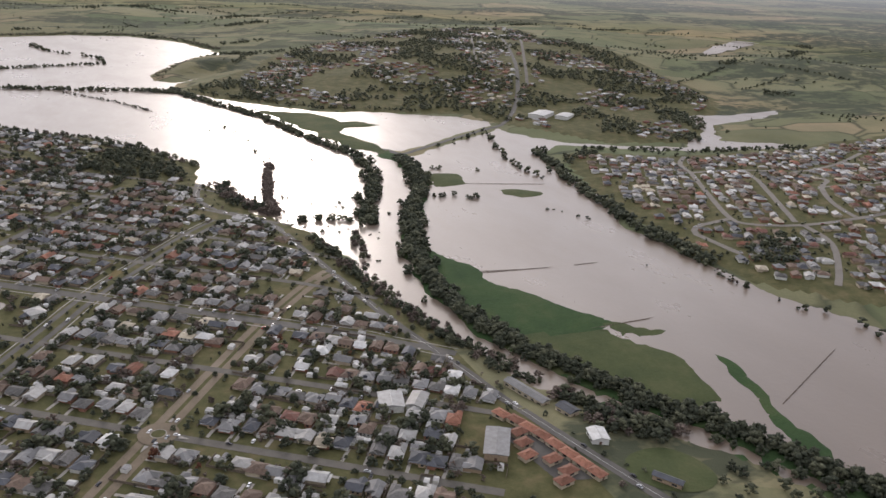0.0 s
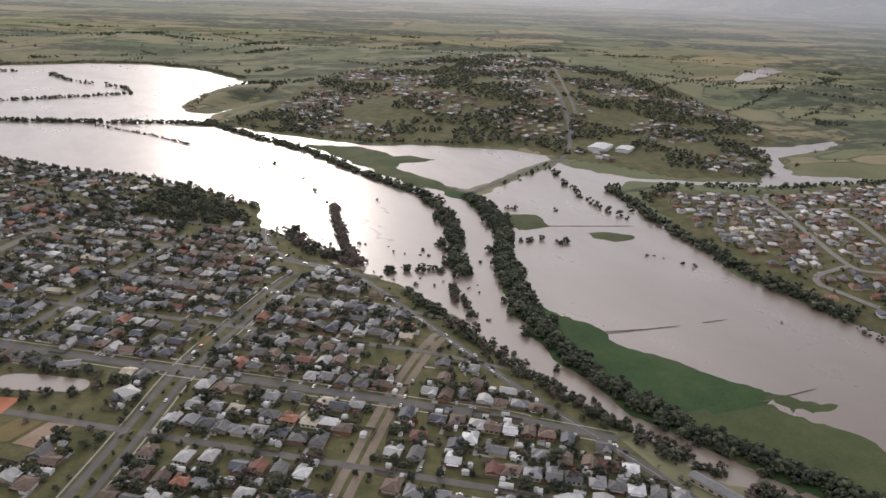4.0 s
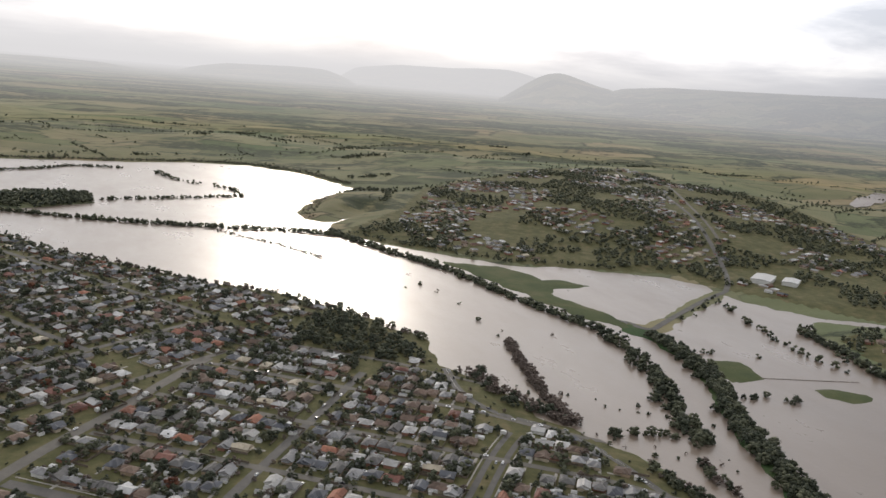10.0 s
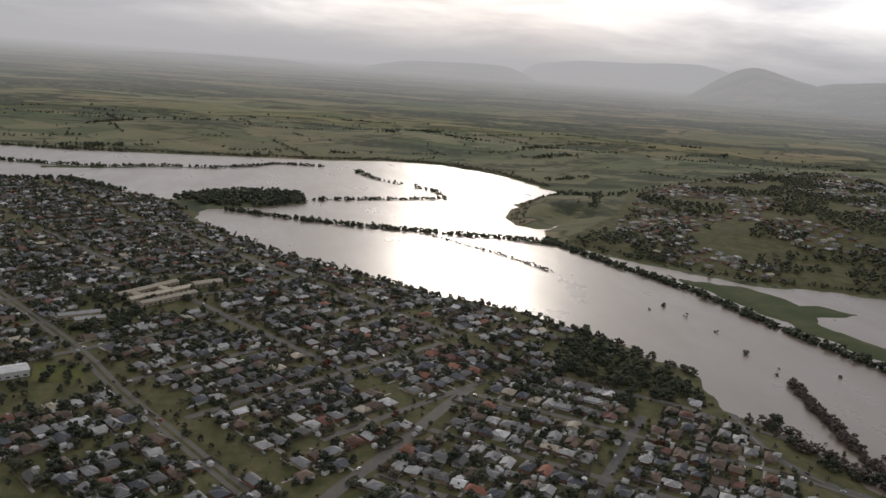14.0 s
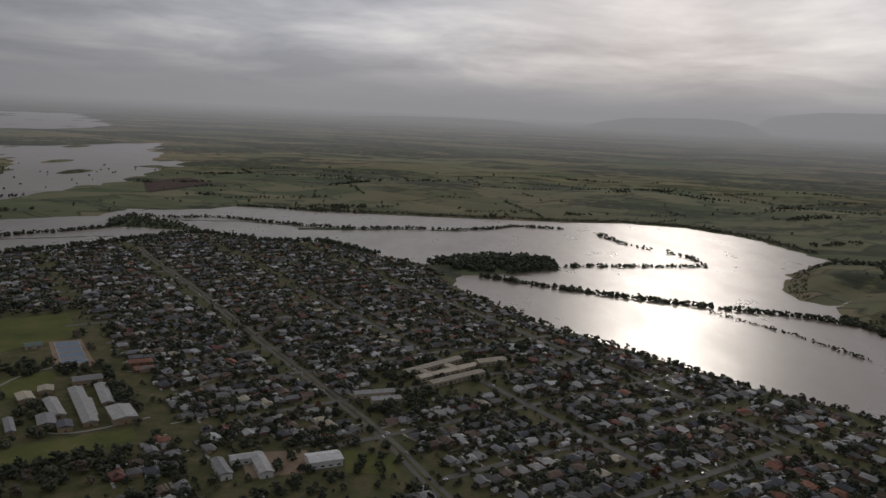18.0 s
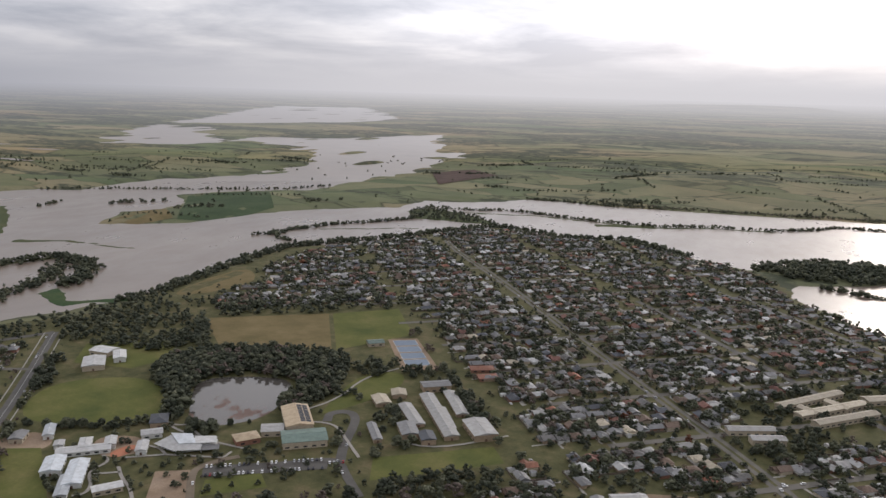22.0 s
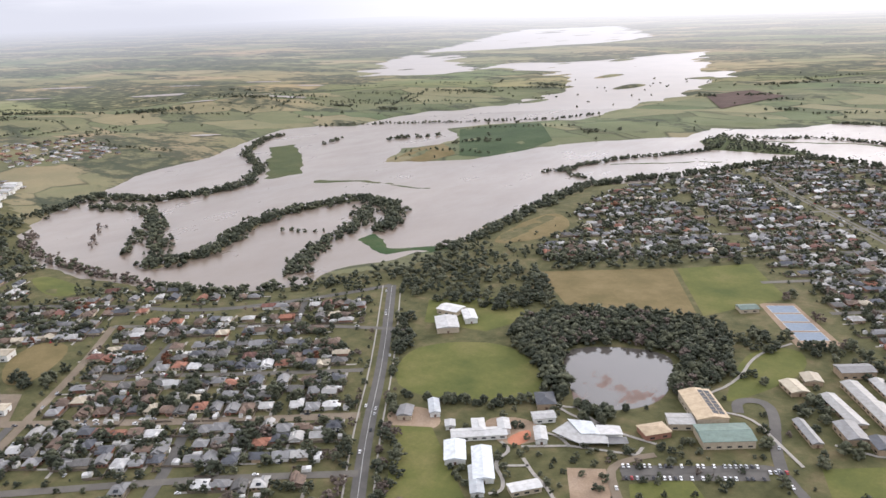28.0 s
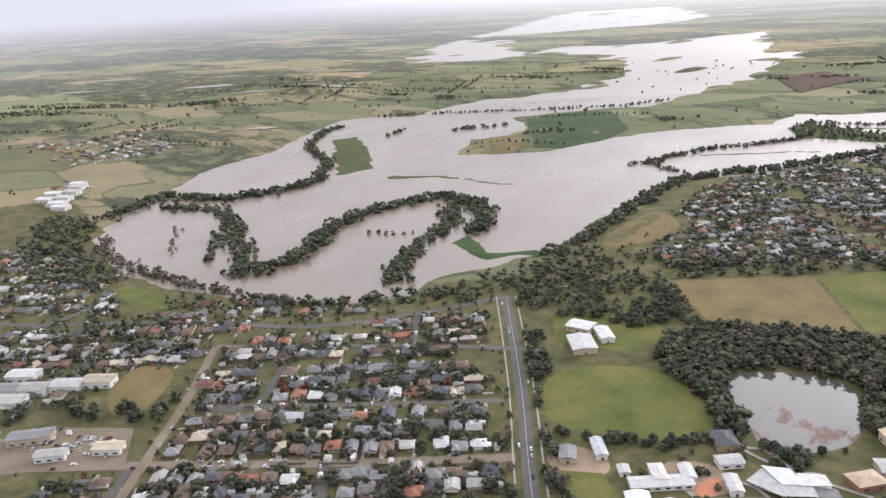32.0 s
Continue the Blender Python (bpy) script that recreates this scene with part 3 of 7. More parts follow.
def roof_metal(name, color, rough=0.45):
    """Ribbed sheet roofing, weathered in streaks, a little different from house to house."""
    n = Nodes(name)
    rnd = n.add("ShaderNodeNewGeometry").outputs["Random Per Island"]
    obj = n.add("ShaderNodeObjectInfo").outputs["Random"]
    tone = n.span(n.maths("FRACT", n.maths("ADD", rnd, obj)), 0, 1, 0.72, 1.2)
    wear = n.ramp(n.noise(0.25, 5, 0.65), [(0.3, (0.62, 0.6, 0.57)), (0.65, (1, 1, 1))])
    col = n.mix(0.8, color, wear, "MULTIPLY")
    grey = n.add("ShaderNodeVectorMath", operation="SCALE")
    n.link(col, grey.inputs[0])
    n.link(tone, grey.inputs["Scale"])
    rib = n.noise(3.0, 2, 0.5, stretch=(1, 0.1, 0.1))
    n.bump(rib, 0.06, 0.5)
    return n.done(grey.outputs[0], rough + 0.15, 0.0, 0.35)


def roof_tile(name, color):
    n = Nodes(name)
    rnd = n.add("ShaderNodeNewGeometry").outputs["Random Per Island"]
    obj = n.add("ShaderNodeObjectInfo").outputs["Random"]
    tone = n.span(n.maths("FRACT", n.maths("ADD", rnd, obj)), 0, 1, 0.65, 1.25)
    moss = n.ramp(n.noise(0.4, 6, 0.7), [(0.32, (0.5, 0.5, 0.46)), (0.6, (1, 1, 1))])
    col = n.mix(0.85, color, moss, "MULTIPLY")
    grey = n.add("ShaderNodeVectorMath", operation="SCALE")
    n.link(col, grey.inputs[0])
    n.link(tone, grey.inputs["Scale"])
    courses = n.add("ShaderNodeTexWave", wave_type="BANDS", bands_direction="Z")
    courses.inputs["Scale"].default_value = 1.6
    n.link(n.place(), courses.inputs["Vector"])
    n.bump(courses.outputs["Fac"], 0.05, 0.6)
    return n.done(grey.outputs[0], 0.75, spec=0.3)


def painted(name, color, rough=0.7, spread=0.25):
    n = Nodes(name)
    dirt = n.ramp(n.noise(0.5, 5, 0.65), [(0.3, tuple(c * (1 - spread) for c in color)), (0.65, color)])
    n.bump(n.noise(6.0, 3), 0.01, 0.5)
    return n.done(dirt, rough, spec=0.3)


def foliage_mat(name, dark, mid, light):
    n = Nodes(name)
    rnd = n.add("ShaderNodeNewGeometry").outputs["Random Per Island"]
    tree = n.noise(0.06, 2, 0.5)
    col = n.ramp(n.maths("ADD", n.maths("MULTIPLY", rnd, 0.5), n.maths("MULTIPLY", tree, 0.6)), [(0.25, dark), (0.55, mid), (0.85, light)])
    n.bump(n.noise(1.3, 5, 0.75), 0.9, 1.0)
    return n.done(col, 0.8, spec=0.15)


def asphalt_mat(name, a, b):
    n = Nodes(name)
    col = n.ramp(n.noise(0.09, 6, 0.65), [(0.3, a), (0.7, b)])
    col = n.mix(n.span(n.noise(1.6, 4, 0.7), 0.4, 0.7, 0, 0.35), col, tuple(c * 0.6 for c in a))
    n.bump(n.noise(8.0, 3), 0.01, 0.4)
    return n.done(col, 0.8, spec=0.3)


def soil(name, a, b, c):
    n = Nodes(name)
    col = n.ramp(n.noise(0.03, 6, 0.65), [(0.3, a), (0.5, b), (0.7, c)])
    fine = n.noise(0.8, 5, 0.7)
    n.bump(fine, 0.2, 0.6)
    return n.done(n.mix(n.span(fine, 0.35, 0.7, 0, 0.4), col, tuple(k * 0.6 for k in a)), 0.95, spec=0.1)


def oval_grass():
    n = Nodes("playing_field_grass")
    col = n.ramp(n.noise(0.018, 6, 0.68), [(0.3, (0.066, 0.08, 0.024)), (0.5, (0.108, 0.113, 0.034)), (0.7, (0.17, 0.147, 0.06))])
    fine = n.noise(0.5, 6, 0.7)
    n.bump(fine, 0.15, 0.5)
    return n.done(n.mix(n.span(fine, 0.35, 0.7, 0, 0.35), col, (0.055, 0.07, 0.028)), 0.95, spec=0.1)


ROOFS = [roof_metal("pale_zinc_roof", (0.36, 0.355, 0.34), 0.42), roof_metal("grey_sheet_roof", (0.2, 0.2, 0.2)), roof_metal("slate_blue_roof", (0.075, 0.08, 0.092), 0.5),
         roof_tile("brown_tile_roof", (0.15, 0.105, 0.08)), roof_tile("grey_tile_roof", (0.13, 0.125, 0.12)), roof_tile("orange_tile_roof", (0.27, 0.12, 0.078)),
         roof_metal("white_sheet_roof", (0.5, 0.5, 0.49), 0.45), roof_tile("dark_red_roof", (0.17, 0.08, 0.062)), roof_metal("cream_sheet_roof", (0.42, 0.37, 0.28), 0.5)]
ROOF_WORDS = ["pale zinc", "grey sheet-metal", "dark slate-blue", "brown tiled", "grey tiled", "orange tiled", "white sheet-metal", "dark red tiled", "cream sheet-metal"]
ROOF_ODDS = [0.14, 0.2, 0.19, 0.2, 0.17, 0.03, 0.05, 0.04, 0.035]
WALLS = [painted("cream_brick", (0.42, 0.36, 0.27)), painted("red_brick", (0.26, 0.13, 0.09)), painted("white_weatherboard", (0.6, 0.6, 0.57)), painted("tan_brick", (0.33, 0.25, 0.17))]
GLASS = Nodes("window_glass").done((0.03, 0.035, 0.04), 0.12, spec=0.6)
DOOR_WOOD = painted("door_paint", (0.12, 0.07, 0.05), 0.5)
SOLAR = Nodes("solar_panel_glass").done((0.012, 0.014, 0.02), 0.45, spec=0.25)
BARK = painted("bark", (0.17, 0.13, 0.1), 0.9, 0.5)
GUM = foliage_mat("gum_leaves", (0.058, 0.064, 0.042), (0.088, 0.095, 0.06), (0.13, 0.133, 0.084))
PINE = foliage_mat("dark_evergreen_leaves", (0.036, 0.042, 0.03), (0.054, 0.062, 0.042), (0.08, 0.087, 0.056))
BARE = foliage_mat("bare_winter_twigs", (0.092, 0.073, 0.061), (0.128, 0.101, 0.085), (0.175, 0.14, 0.118))
RUST = foliage_mat("rust_autumn_leaves", (0.07, 0.03, 0.02), (0.12, 0.05, 0.03), (0.17, 0.08, 0.045))
ASPHALT = asphalt_mat("asphalt", (0.068, 0.064, 0.058), (0.105, 0.098, 0.088))
OLD_ROAD = asphalt_mat("worn_street_surface", (0.088, 0.081, 0.07), (0.13, 0.118, 0.1))
PALE_ROAD = asphalt_mat("pale_concrete_street", (0.15, 0.136, 0.118), (0.2, 0.182, 0.158))
CONCRETE = painted("concrete", (0.3, 0.28, 0.25), 0.85)
GRAVEL = soil("gravel_median", (0.15, 0.122, 0.09), (0.19, 0.155, 0.115), (0.235, 0.195, 0.15))
DIRT = soil("bare_dirt", (0.21, 0.15, 0.1), (0.27, 0.2, 0.14), (0.34, 0.26, 0.19))
OVAL = oval_grass()
DRY = soil("dry_brown_grass", (0.12, 0.1, 0.045), (0.16, 0.125, 0.06), (0.2, 0.155, 0.08))
CROP = grass_like("lush_green_crop", (0.034, 0.056, 0.026), (0.048, 0.075, 0.034), (0.07, 0.09, 0.045), 0.012)
PLOUGHED = soil("ploughed_earth", (0.06, 0.04, 0.035), (0.085, 0.058, 0.048), (0.11, 0.075, 0.06))
PALE_SAND = soil("pale_sand", (0.42, 0.38, 0.33), (0.5, 0.46, 0.4), (0.6, 0.56, 0.5))
CLAY = soil("clay_court", (0.36, 0.14, 0.08), (0.43, 0.18, 0.11), (0.48, 0.22, 0.14))
BLUE_COURT = painted("blue_court_paint", (0.165, 0.21, 0.265), 0.7)
LINE_PAINT = painted("white_line_paint", (0.45, 0.45, 0.43), 0.7)
FENCE_WOOD = painted("fence_wood", (0.16, 0.13, 0.1), 0.85, 0.4)
RUBBER = Nodes("tyre_rubber").done((0.02, 0.02, 0.02), 0.8)
GREEN_ROOF = roof_metal("green_sheet_roof", (0.15, 0.21, 0.18), 0.5)
TAN_ROOF = roof_metal("tan_sheet_roof", (0.42, 0.33, 0.22), 0.5)
CAR_PAINTS = [painted("white_car_paint", (0.75, 0.75, 0.75), 0.25, 0.05), painted("silver_car_paint", (0.4, 0.41, 0.42), 0.25, 0.05), painted("dark_car_paint", (0.03, 0.03, 0.035), 0.2, 0.05), painted("red_car_paint", (0.3, 0.03, 0.03), 0.25, 0.05)]

# ---------------------------------------------------------------- mesh helpers


def fast_mesh(name, verts, quads, mats, slots=None):
    """A mesh from arrays of corners and of four-cornered (or three-cornered) faces."""
    me = bpy.data.meshes.new(name)
    verts, quads = np.asarray(verts, np.float32), np.asarray(quads, np.int32)
    k = quads.shape[1]
    me.vertices.add(len(verts))
    me.vertices.foreach_set("co", verts.ravel())
    me.loops.add(quads.size)
    me.loops.foreach_set("vertex_index", quads.ravel())
    me.polygons.add(len(quads))
    me.polygons.foreach_set("loop_start", np.arange(0, quads.size, k, dtype=np.int32))
    for m in mats:
        me.materials.append(m)
    if slots is not None:
        me.polygons.foreach_set("material_index", np.asarray(slots, np.int32))
    me.update(calc_edges=True)
    return me


def part(name, data, material, parent, label=""):
    """One mesh under a thing; data is (corners, faces) or a mesh."""
    me = data if isinstance(data, bpy.types.Mesh) else mesh_from(name, *data, material)
    ob = new(name, me)
    ob.parent = parent
    return tagged(ob, label)


def thing(name, x, y, z, turn, label, category, group=""):
    ob = new(name)
    ob.empty_display_size = 1
    ob.matrix_basis = pose(x, y, z, 0, 0, turn)
    return tagged(ob, label, category, group)


def box(x0, y0, z0, x1, y1, z1):
    v = [(x, y, z) for z in (z0, z1) for x, y in ((x0, y0), (x1, y0), (x1, y1), (x0, y1))]
    return v, [(0, 3, 2, 1), (4, 5, 6, 7), (0, 1, 5, 4), (1, 2, 6, 5), (2, 3, 7, 6), (3, 0, 4, 7)]


def hip(x0, y0, x1, y1, z, rise, gable=False):
    """A hip (or gable) roof with a thin eave edge, all in four-cornered faces."""
    w, d = x1 - x0, y1 - y0
    e = 0.18
    if w >= d:
        k = 0 if gable else d / 2
        a, b = (x0 + k, (y0 + y1) / 2, z + rise), (x1 - k, (y0 + y1) / 2, z + rise)
    else:
        k = 0 if gable else w / 2
        a, b = ((x0 + x1) / 2, y0 + k, z + rise), ((x0 + x1) / 2, y1 - k, z + rise)
    lo = [(x0, y0), (x1, y0), (x1, y1), (x0, y1)]
    v = [(*p, z - e) for p in lo] + [(*p, z) for p in lo] + [a, b]
    f = [(0, 3, 2, 1), (0, 1, 5, 4), (1, 2, 6, 5), (2, 3, 7, 6), (3, 0, 4, 7)]
    if w >= d:
        f += [(4, 5, 9, 8), (6, 7, 8, 9), (5, 6, 9, 9), (7, 4, 8, 8)]
    else:
        f += [(5, 6, 9, 8), (7, 4, 8, 9), (4, 5, 8, 8), (6, 7, 9, 9)]
    return v, f


def weld(*shapes):
    v, f = [], []
    for sv, sf in shapes:
        k = len(v)
        v += sv
        f += [tuple(i + k for i in face) for face in sf]
    return v, [tuple(dict.fromkeys(face)) for face in f]


def weld4(*shapes):
    """As weld, but keeps every face four-cornered for the joined meshes."""
    v, f = [], []
    for sv, sf in shapes:
        k = len(v)
        v += sv
        f += [tuple(i + k for i in face) for face in sf]
    return v, f


def inside(x, y, ring):
    return bool(signed(np.array([x]), np.array([y]), ring)[0] < 0)


def patch(name, ring, mat, lift, label, category, cell=40.0, kind="structure"):
    """A piece of ground cover laid over the land, following its height."""
    bm = bmesh.new()
    bm.faces.new([bm.verts.new((x, y, 0)) for x, y in ring])
    lo, hi = np.min(ring, 0), np.max(ring, 0)
    for axis in (0, 1):
        no = (1, 0, 0) if axis == 0 else (0, 1, 0)
        for c in np.arange(math.floor(lo[axis] / cell) * cell + cell, hi[axis], cell):
            bmesh.ops.bisect_plane(bm, geom=bm.verts[:] + bm.edges[:] + bm.faces[:], plane_co=(c, c, 0), plane_no=no, dist=0.01)
    co = np.array([v.co for v in bm.verts])
    for v, h in zip(bm.verts, land(co[:, 0], co[:, 1])):
        v.co.z = h + lift
    bmesh.ops.recalc_face_normals(bm, faces=bm.faces[:])
    if sum(f.normal.z for f in bm.faces) < 0:
        bmesh.ops.reverse_faces(bm, faces=bm.faces[:])
    me = bpy.data.meshes.new(name)
    bm.to_mesh(me)
    bm.free()
    me.materials.append(mat)
    return tagged(new(name, me), label, category, kind=kind)


def rounded(ring, steps=4):
    """A closed outline with its corners worn round."""
    r = [np.array(p, float) for p in ring]
    for _ in range(steps // 2):
        r = [q for a, b in zip(r, r[1:] + r[:1]) for q in (a * 0.75 + b * 0.25, a * 0.25 + b * 0.75)]
    return [tuple(p) for p in r]


def densify(line, step):
    out = []
    for a, b in zip(line[:-1], line[1:]):
        n = max(1, int(math.dist(a, b) / step))
        out += [(a[0] + (b[0] - a[0]) * i / n, a[1] + (b[1] - a[1]) * i / n) for i in range(n)]
    return out + [line[-1]]


def bend(line):
    """An open line with its corners worn round."""
    p = [np.array(q, float) for q in line]
    for _ in range(2):
        p = [p[0]] + [q for a, b in zip(p[:-1], p[1:]) for q in (a * 0.75 + b * 0.25, a * 0.25 + b * 0.75)] + [p[-1]]
    return [tuple(q) for q in p]


def strip(line, width, lift, shift=0.0):
    """Corners and faces of a band along a line, laid on the land."""
    p = np.array(densify(bend(line), 9.0))
    d = np.gradient(p, axis=0)
    d /= np.linalg.norm(d, axis=1)[:, None] + 1e-9
    nrm = np.stack([d[:, 1], -d[:, 0]], 1)
    rim = []
    for k in (shift - width / 2, shift + width / 2):
        q = p + nrm * k
        rim.append(np.column_stack([q, land(q[:, 0], q[:, 1]) + lift]))
    v = np.concatenate(rim).tolist()
    n = len(p)
    return v, [(i, n + i, n + i + 1, i + 1) for i in range(n - 1)]


ROAD_LINES = []


def road(line, width, mat=None, label="grey asphalt suburban street", footpaths=0.0, median=0.0, centre=False):
    lift = 0.16 + 0.006 * len(ROAD_LINES)
    ROAD_LINES.append((line, width + 2 * footpaths))
    ob = new("road", mesh_from("road", *strip(line, width, lift), mat or ASPHALT))
    tagged(ob, label, "road", kind="structure")
    if footpaths:
        for side in (-1, 1):
            part("footpath", strip(line, 1.3, lift + 0.02, side * (width / 2 + footpaths)), CONCRETE, ob, "pale concrete footpath")
    if median:
        part("median_strip", strip(line, median, lift + 0.05), TOWN_GRASS, ob, "planted median strip")
    if centre:
        part("centre_line", strip(line, 0.3, lift + 0.05), LINE_PAINT, ob, "worn white centre line")
    return ob


# ---------------------------------------------------------------- streets
EU, EV, EO = (0.572, 0.820), (0.820, -0.572), (375, -35)        # the eastern street grid
WU, WV, WO = (-0.612, 0.791), (0.791, 0.612), (-120, 690)       # the western street grid


def east(a, b):
    return EO[0] + a * EU[0] + b * EV[0], EO[1] + a * EU[1] + b * EV[1]


def west(a, b):
    return WO[0] + a * WU[0] + b * WV[0], WO[1] + a * WU[1] + b * WV[1]


BOULEVARD_LABEL = "wide boulevard with a tan gravel median and pale footpaths"
road([east(-330, 0), east(-100, 0), (465, 100), (535, 185), (558, 208)], 15, GRAVEL, BOULEVARD_LABEL, 0, 3)
road([(250, 40), (300, 130), (342, 212), (398, 287), (445, 350), (478, 385)], 17, ASPHALT, BOULEVARD_LABEL.replace("tan gravel", "grassed, tree-lined"), 3, 7)
road([(20, 285), (85, 388), (120, 440), (155, 483), (190, 537), (240, 605)], 11, OLD_ROAD, "worn tree-lined suburban street")
road([east(20, -325), east(480, -325)], 8, ASPHALT, "grey suburban street")
RIVER_ROAD = [(478, 560), (462, 480), (475, 436), (500, 420), (535, 385), (545, 300), (556, 225), (568, 150), (580, 80), (595, 15), (610, -52), (621, -112), (634, -153), (645, -192), (690, -330)]
road(RIVER_ROAD, 9, ASPHALT, "grey two-lane road along the river bank", centre=True)
for k in range(-3, 7):
    far_end = 225 if k < 2 else (195 if k == 2 else 120)
    start_b = -150 if k < 0 else (-330 if k < 2 else -470)
    if k == 2:
        road([east(87 * k, start_b), east(87 * k, far_end - k * 16)], 10, ASPHALT, "wide grey cross street with grassy verges", 4.5)
    else:
        road([east(87 * k, start_b), east(87 * k, far_end - max(0, k) * 16)], 7, OLD_ROAD, "pale worn cross street between house rows")
MAIN_STREET = [(75, 395), (45, 432), (-5, 507), (-65, 592), (-120, 690), (-225, 830), (-355, 1005), (-515, 1225), (-660, 1405), (-720, 1500)]
road(MAIN_STREET, 12, OLD_ROAD, "long straight main street with grassy verges", 0, 3)
PARK_ROAD = [(-560, 300), (-640, 400), (-700, 475), (-772, 575), (-900, 735)]
road(PARK_ROAD, 10, ASPHALT, "straight dark asphalt road beside the park", 5, centre=True)
road([(-1500, 330), (-1280, 405), (-1200, 470), (-1115, 525), (-1015, 565), (-945, 655), (-900, 735)], 9, ASPHALT, "grey road near the flooded river")
road([(-1060, 490), (-995, 420), (-932, 338), (-880, 270)], 8, GRAVEL, "pale tan street")
road([(-1100, 225), (-1000, 285), (-935, 335), (-825, 412), (-722, 492)], 10, GRAVEL, "pale tan cross street with grassy verges")
road([(-1060, 490), (-995, 530), (-895, 598), (-800, 645)], 7, OLD_ROAD, "narrow suburban street")
road([(-975, 408), (-860, 488), (-775, 553)], 7, OLD_ROAD, "narrow suburban street")
road([(-945, 645), (-905, 595)], 7, ASPHALT, "short grey street")
road([(-970, 497), (-925, 430), (-975, 408)], 6.5, ASPHALT, "curving suburban street")
road([(-826, 412), (-785, 368), (-730, 290)], 8, ASPHALT, "grey suburban street")
road([(-935, 328), (-905, 290), (-860, 230)], 7, ASPHALT, "grey suburban street")
road([(-860, 270), (-755, 365), (-668, 432)], 8, OLD_ROAD, "pale cross street")
road([(-1300, 330), (-1255, 420), (-1270, 500)], 7, ASPHALT, "grey suburban street")
for k in range(-3, 9):
    lo_b = {-3: 60, -2: 0, -1: 0, 0: -60, 1: -95, 2: -110, 3: -120, 4: -160, 5: -190, 6: -230, 7: -250, 8: -240}[k]
    hi_b = {-3: 260, -2: 300, -1: 330, 0: 400, 1: 400, 2: 380, 3: 330, 4: 330, 5: 300, 6: 300, 7: 250, 8: 200}[k]
    if hi_b - lo_b > 50:
        road([west(95 * k, lo_b), west(95 * k, hi_b)], 7.5, OLD_ROAD, "pale worn cross street between house rows")
for b in (165, 330):
    road([west(-190, b), west(520, b)], 8, ASPHALT, "grey suburban street")
road([(785, 700), (800, 650), (840, 682), (1005, 795), (1105, 850), (1305, 1195), (1580, 1830), (1985, 2810)], 9, ASPHALT, "road on a low causeway that climbs into the far town", 0)
for line in ([(1470, 1825), (1260, 1350)], [(1665, 1865), (1275, 1105)], [(1180, 420), (1120, 305), (1080, 225), (1085, 200), (1150, 170), (1275, 155), (1420, 150)], [(1180, 420), (1290, 420), (1345, 380), (1360, 320), (1290, 280), (1245, 220), (1230, 165)],
             [(1275, 405), (1220, 310), (1185, 250), (1150, 185)], [(1150, 170), (1140, 115), (1070, 45), (1040, 20)], [(1080, 225), (1005, 215), (1005, 165), (1010, 125)], [(1180, 420), (1205, 480), (1250, 520)],
             [(1345, 380), (1450, 400), (1600, 470)], [(1290, 280), (1400, 270), (1520, 300)]):
    road(line, 7.5, OLD_ROAD if line[0][1] > 1000 else PALE_ROAD, "pale suburban street across the river", 0)

# ---------------------------------------------------------------- open grounds in the town
PARK = [(-915, 745), (-770, 560), (-630, 390), (-480, 430), (-320, 560), (-310, 660), (-345, 705), (-410, 790), (-455, 830), (-515, 930), (-590, 1020), (-680, 965), (-800, 870), (-890, 790)]
patch("park_ground", PARK, TOWN_GRASS, 0.12, "rough green park grass", "grass")
patch("cricket_oval", rounded([(-728, 535), (-772, 600), (-752, 642), (-700, 668), (-645, 635), (-620, 590), (-660, 560)]), OVAL, 0.2, "bright green oval playing field", "playing field")
patch("dry_field", [(-785, 860), (-660, 948), (-583, 822), (-705, 782)], DRY, 0.2, "dry brown grass field", "field")
patch("green_field", [(-655, 950), (-590, 1010), (-525, 915), (-578, 824)], OVAL, 0.22, "mown green playing field", "playing field")
patch("school_lawn", [(-420, 605), (-340, 665), (-322, 640), (-405, 570)], OVAL, 0.2, "green school lawn", "lawn")
patch("school_lawn", [(-690, 495), (-665, 508), (-590, 447), (-630, 415)], OVAL, 0.2, "green school lawn", "lawn")
patch("park_lawn", rounded([(-505, 670), (-520, 770), (-480, 797), (-462, 745), (-498, 660)]), OVAL, 0.2, "mown green park lawn", "lawn")
patch("park_lawn", [(-800, 668), (-835, 720), (-770, 770), (-715, 735), (-735, 680)], OVAL, 0.2, "mown green park lawn", "lawn")
patch("school_lawn", [(-515, 520), (-485, 547), (-468, 530), (-503, 498)], OVAL, 0.2, "green school lawn", "lawn")
patch("car_park", [(-530, 537), (-450, 588), (-443, 573), (-520, 522)], ASPHALT, 0.24, "grey school car park", "car park")
patch("dirt_yard", [(-557, 515), (-535, 528), (-508, 490), (-530, 473)], DIRT, 0.2, "bare pale dirt yard", "yard")
patch("dirt_yard", [(-232, 632), (-180, 648), (-163, 610), (-212, 588)], DIRT, 0.2, "bare reddish dirt yard", "yard")
patch("hall_lawn", [(-150, 655), (-105, 650), (-100, 615), (-140, 612)], OVAL, 0.2, "green lawn beside a hall", "lawn")
patch("dirt_yard", rounded([(-640, 545), (-610, 560), (-585, 540), (-605, 515), (-632, 525)]), DIRT, 0.16, "worn dirt school ground", "yard")
patch("clay_courts", [(150, 235), (228, 196), (200, 152), (125, 190)], CLAY, 0.24, "orange clay tennis courts", "tennis court")
patch("bowling_green", [(205, 150), (228, 168), (243, 158), (222, 138)], DRY, 0.24, "brown bowling green", "bowling green")
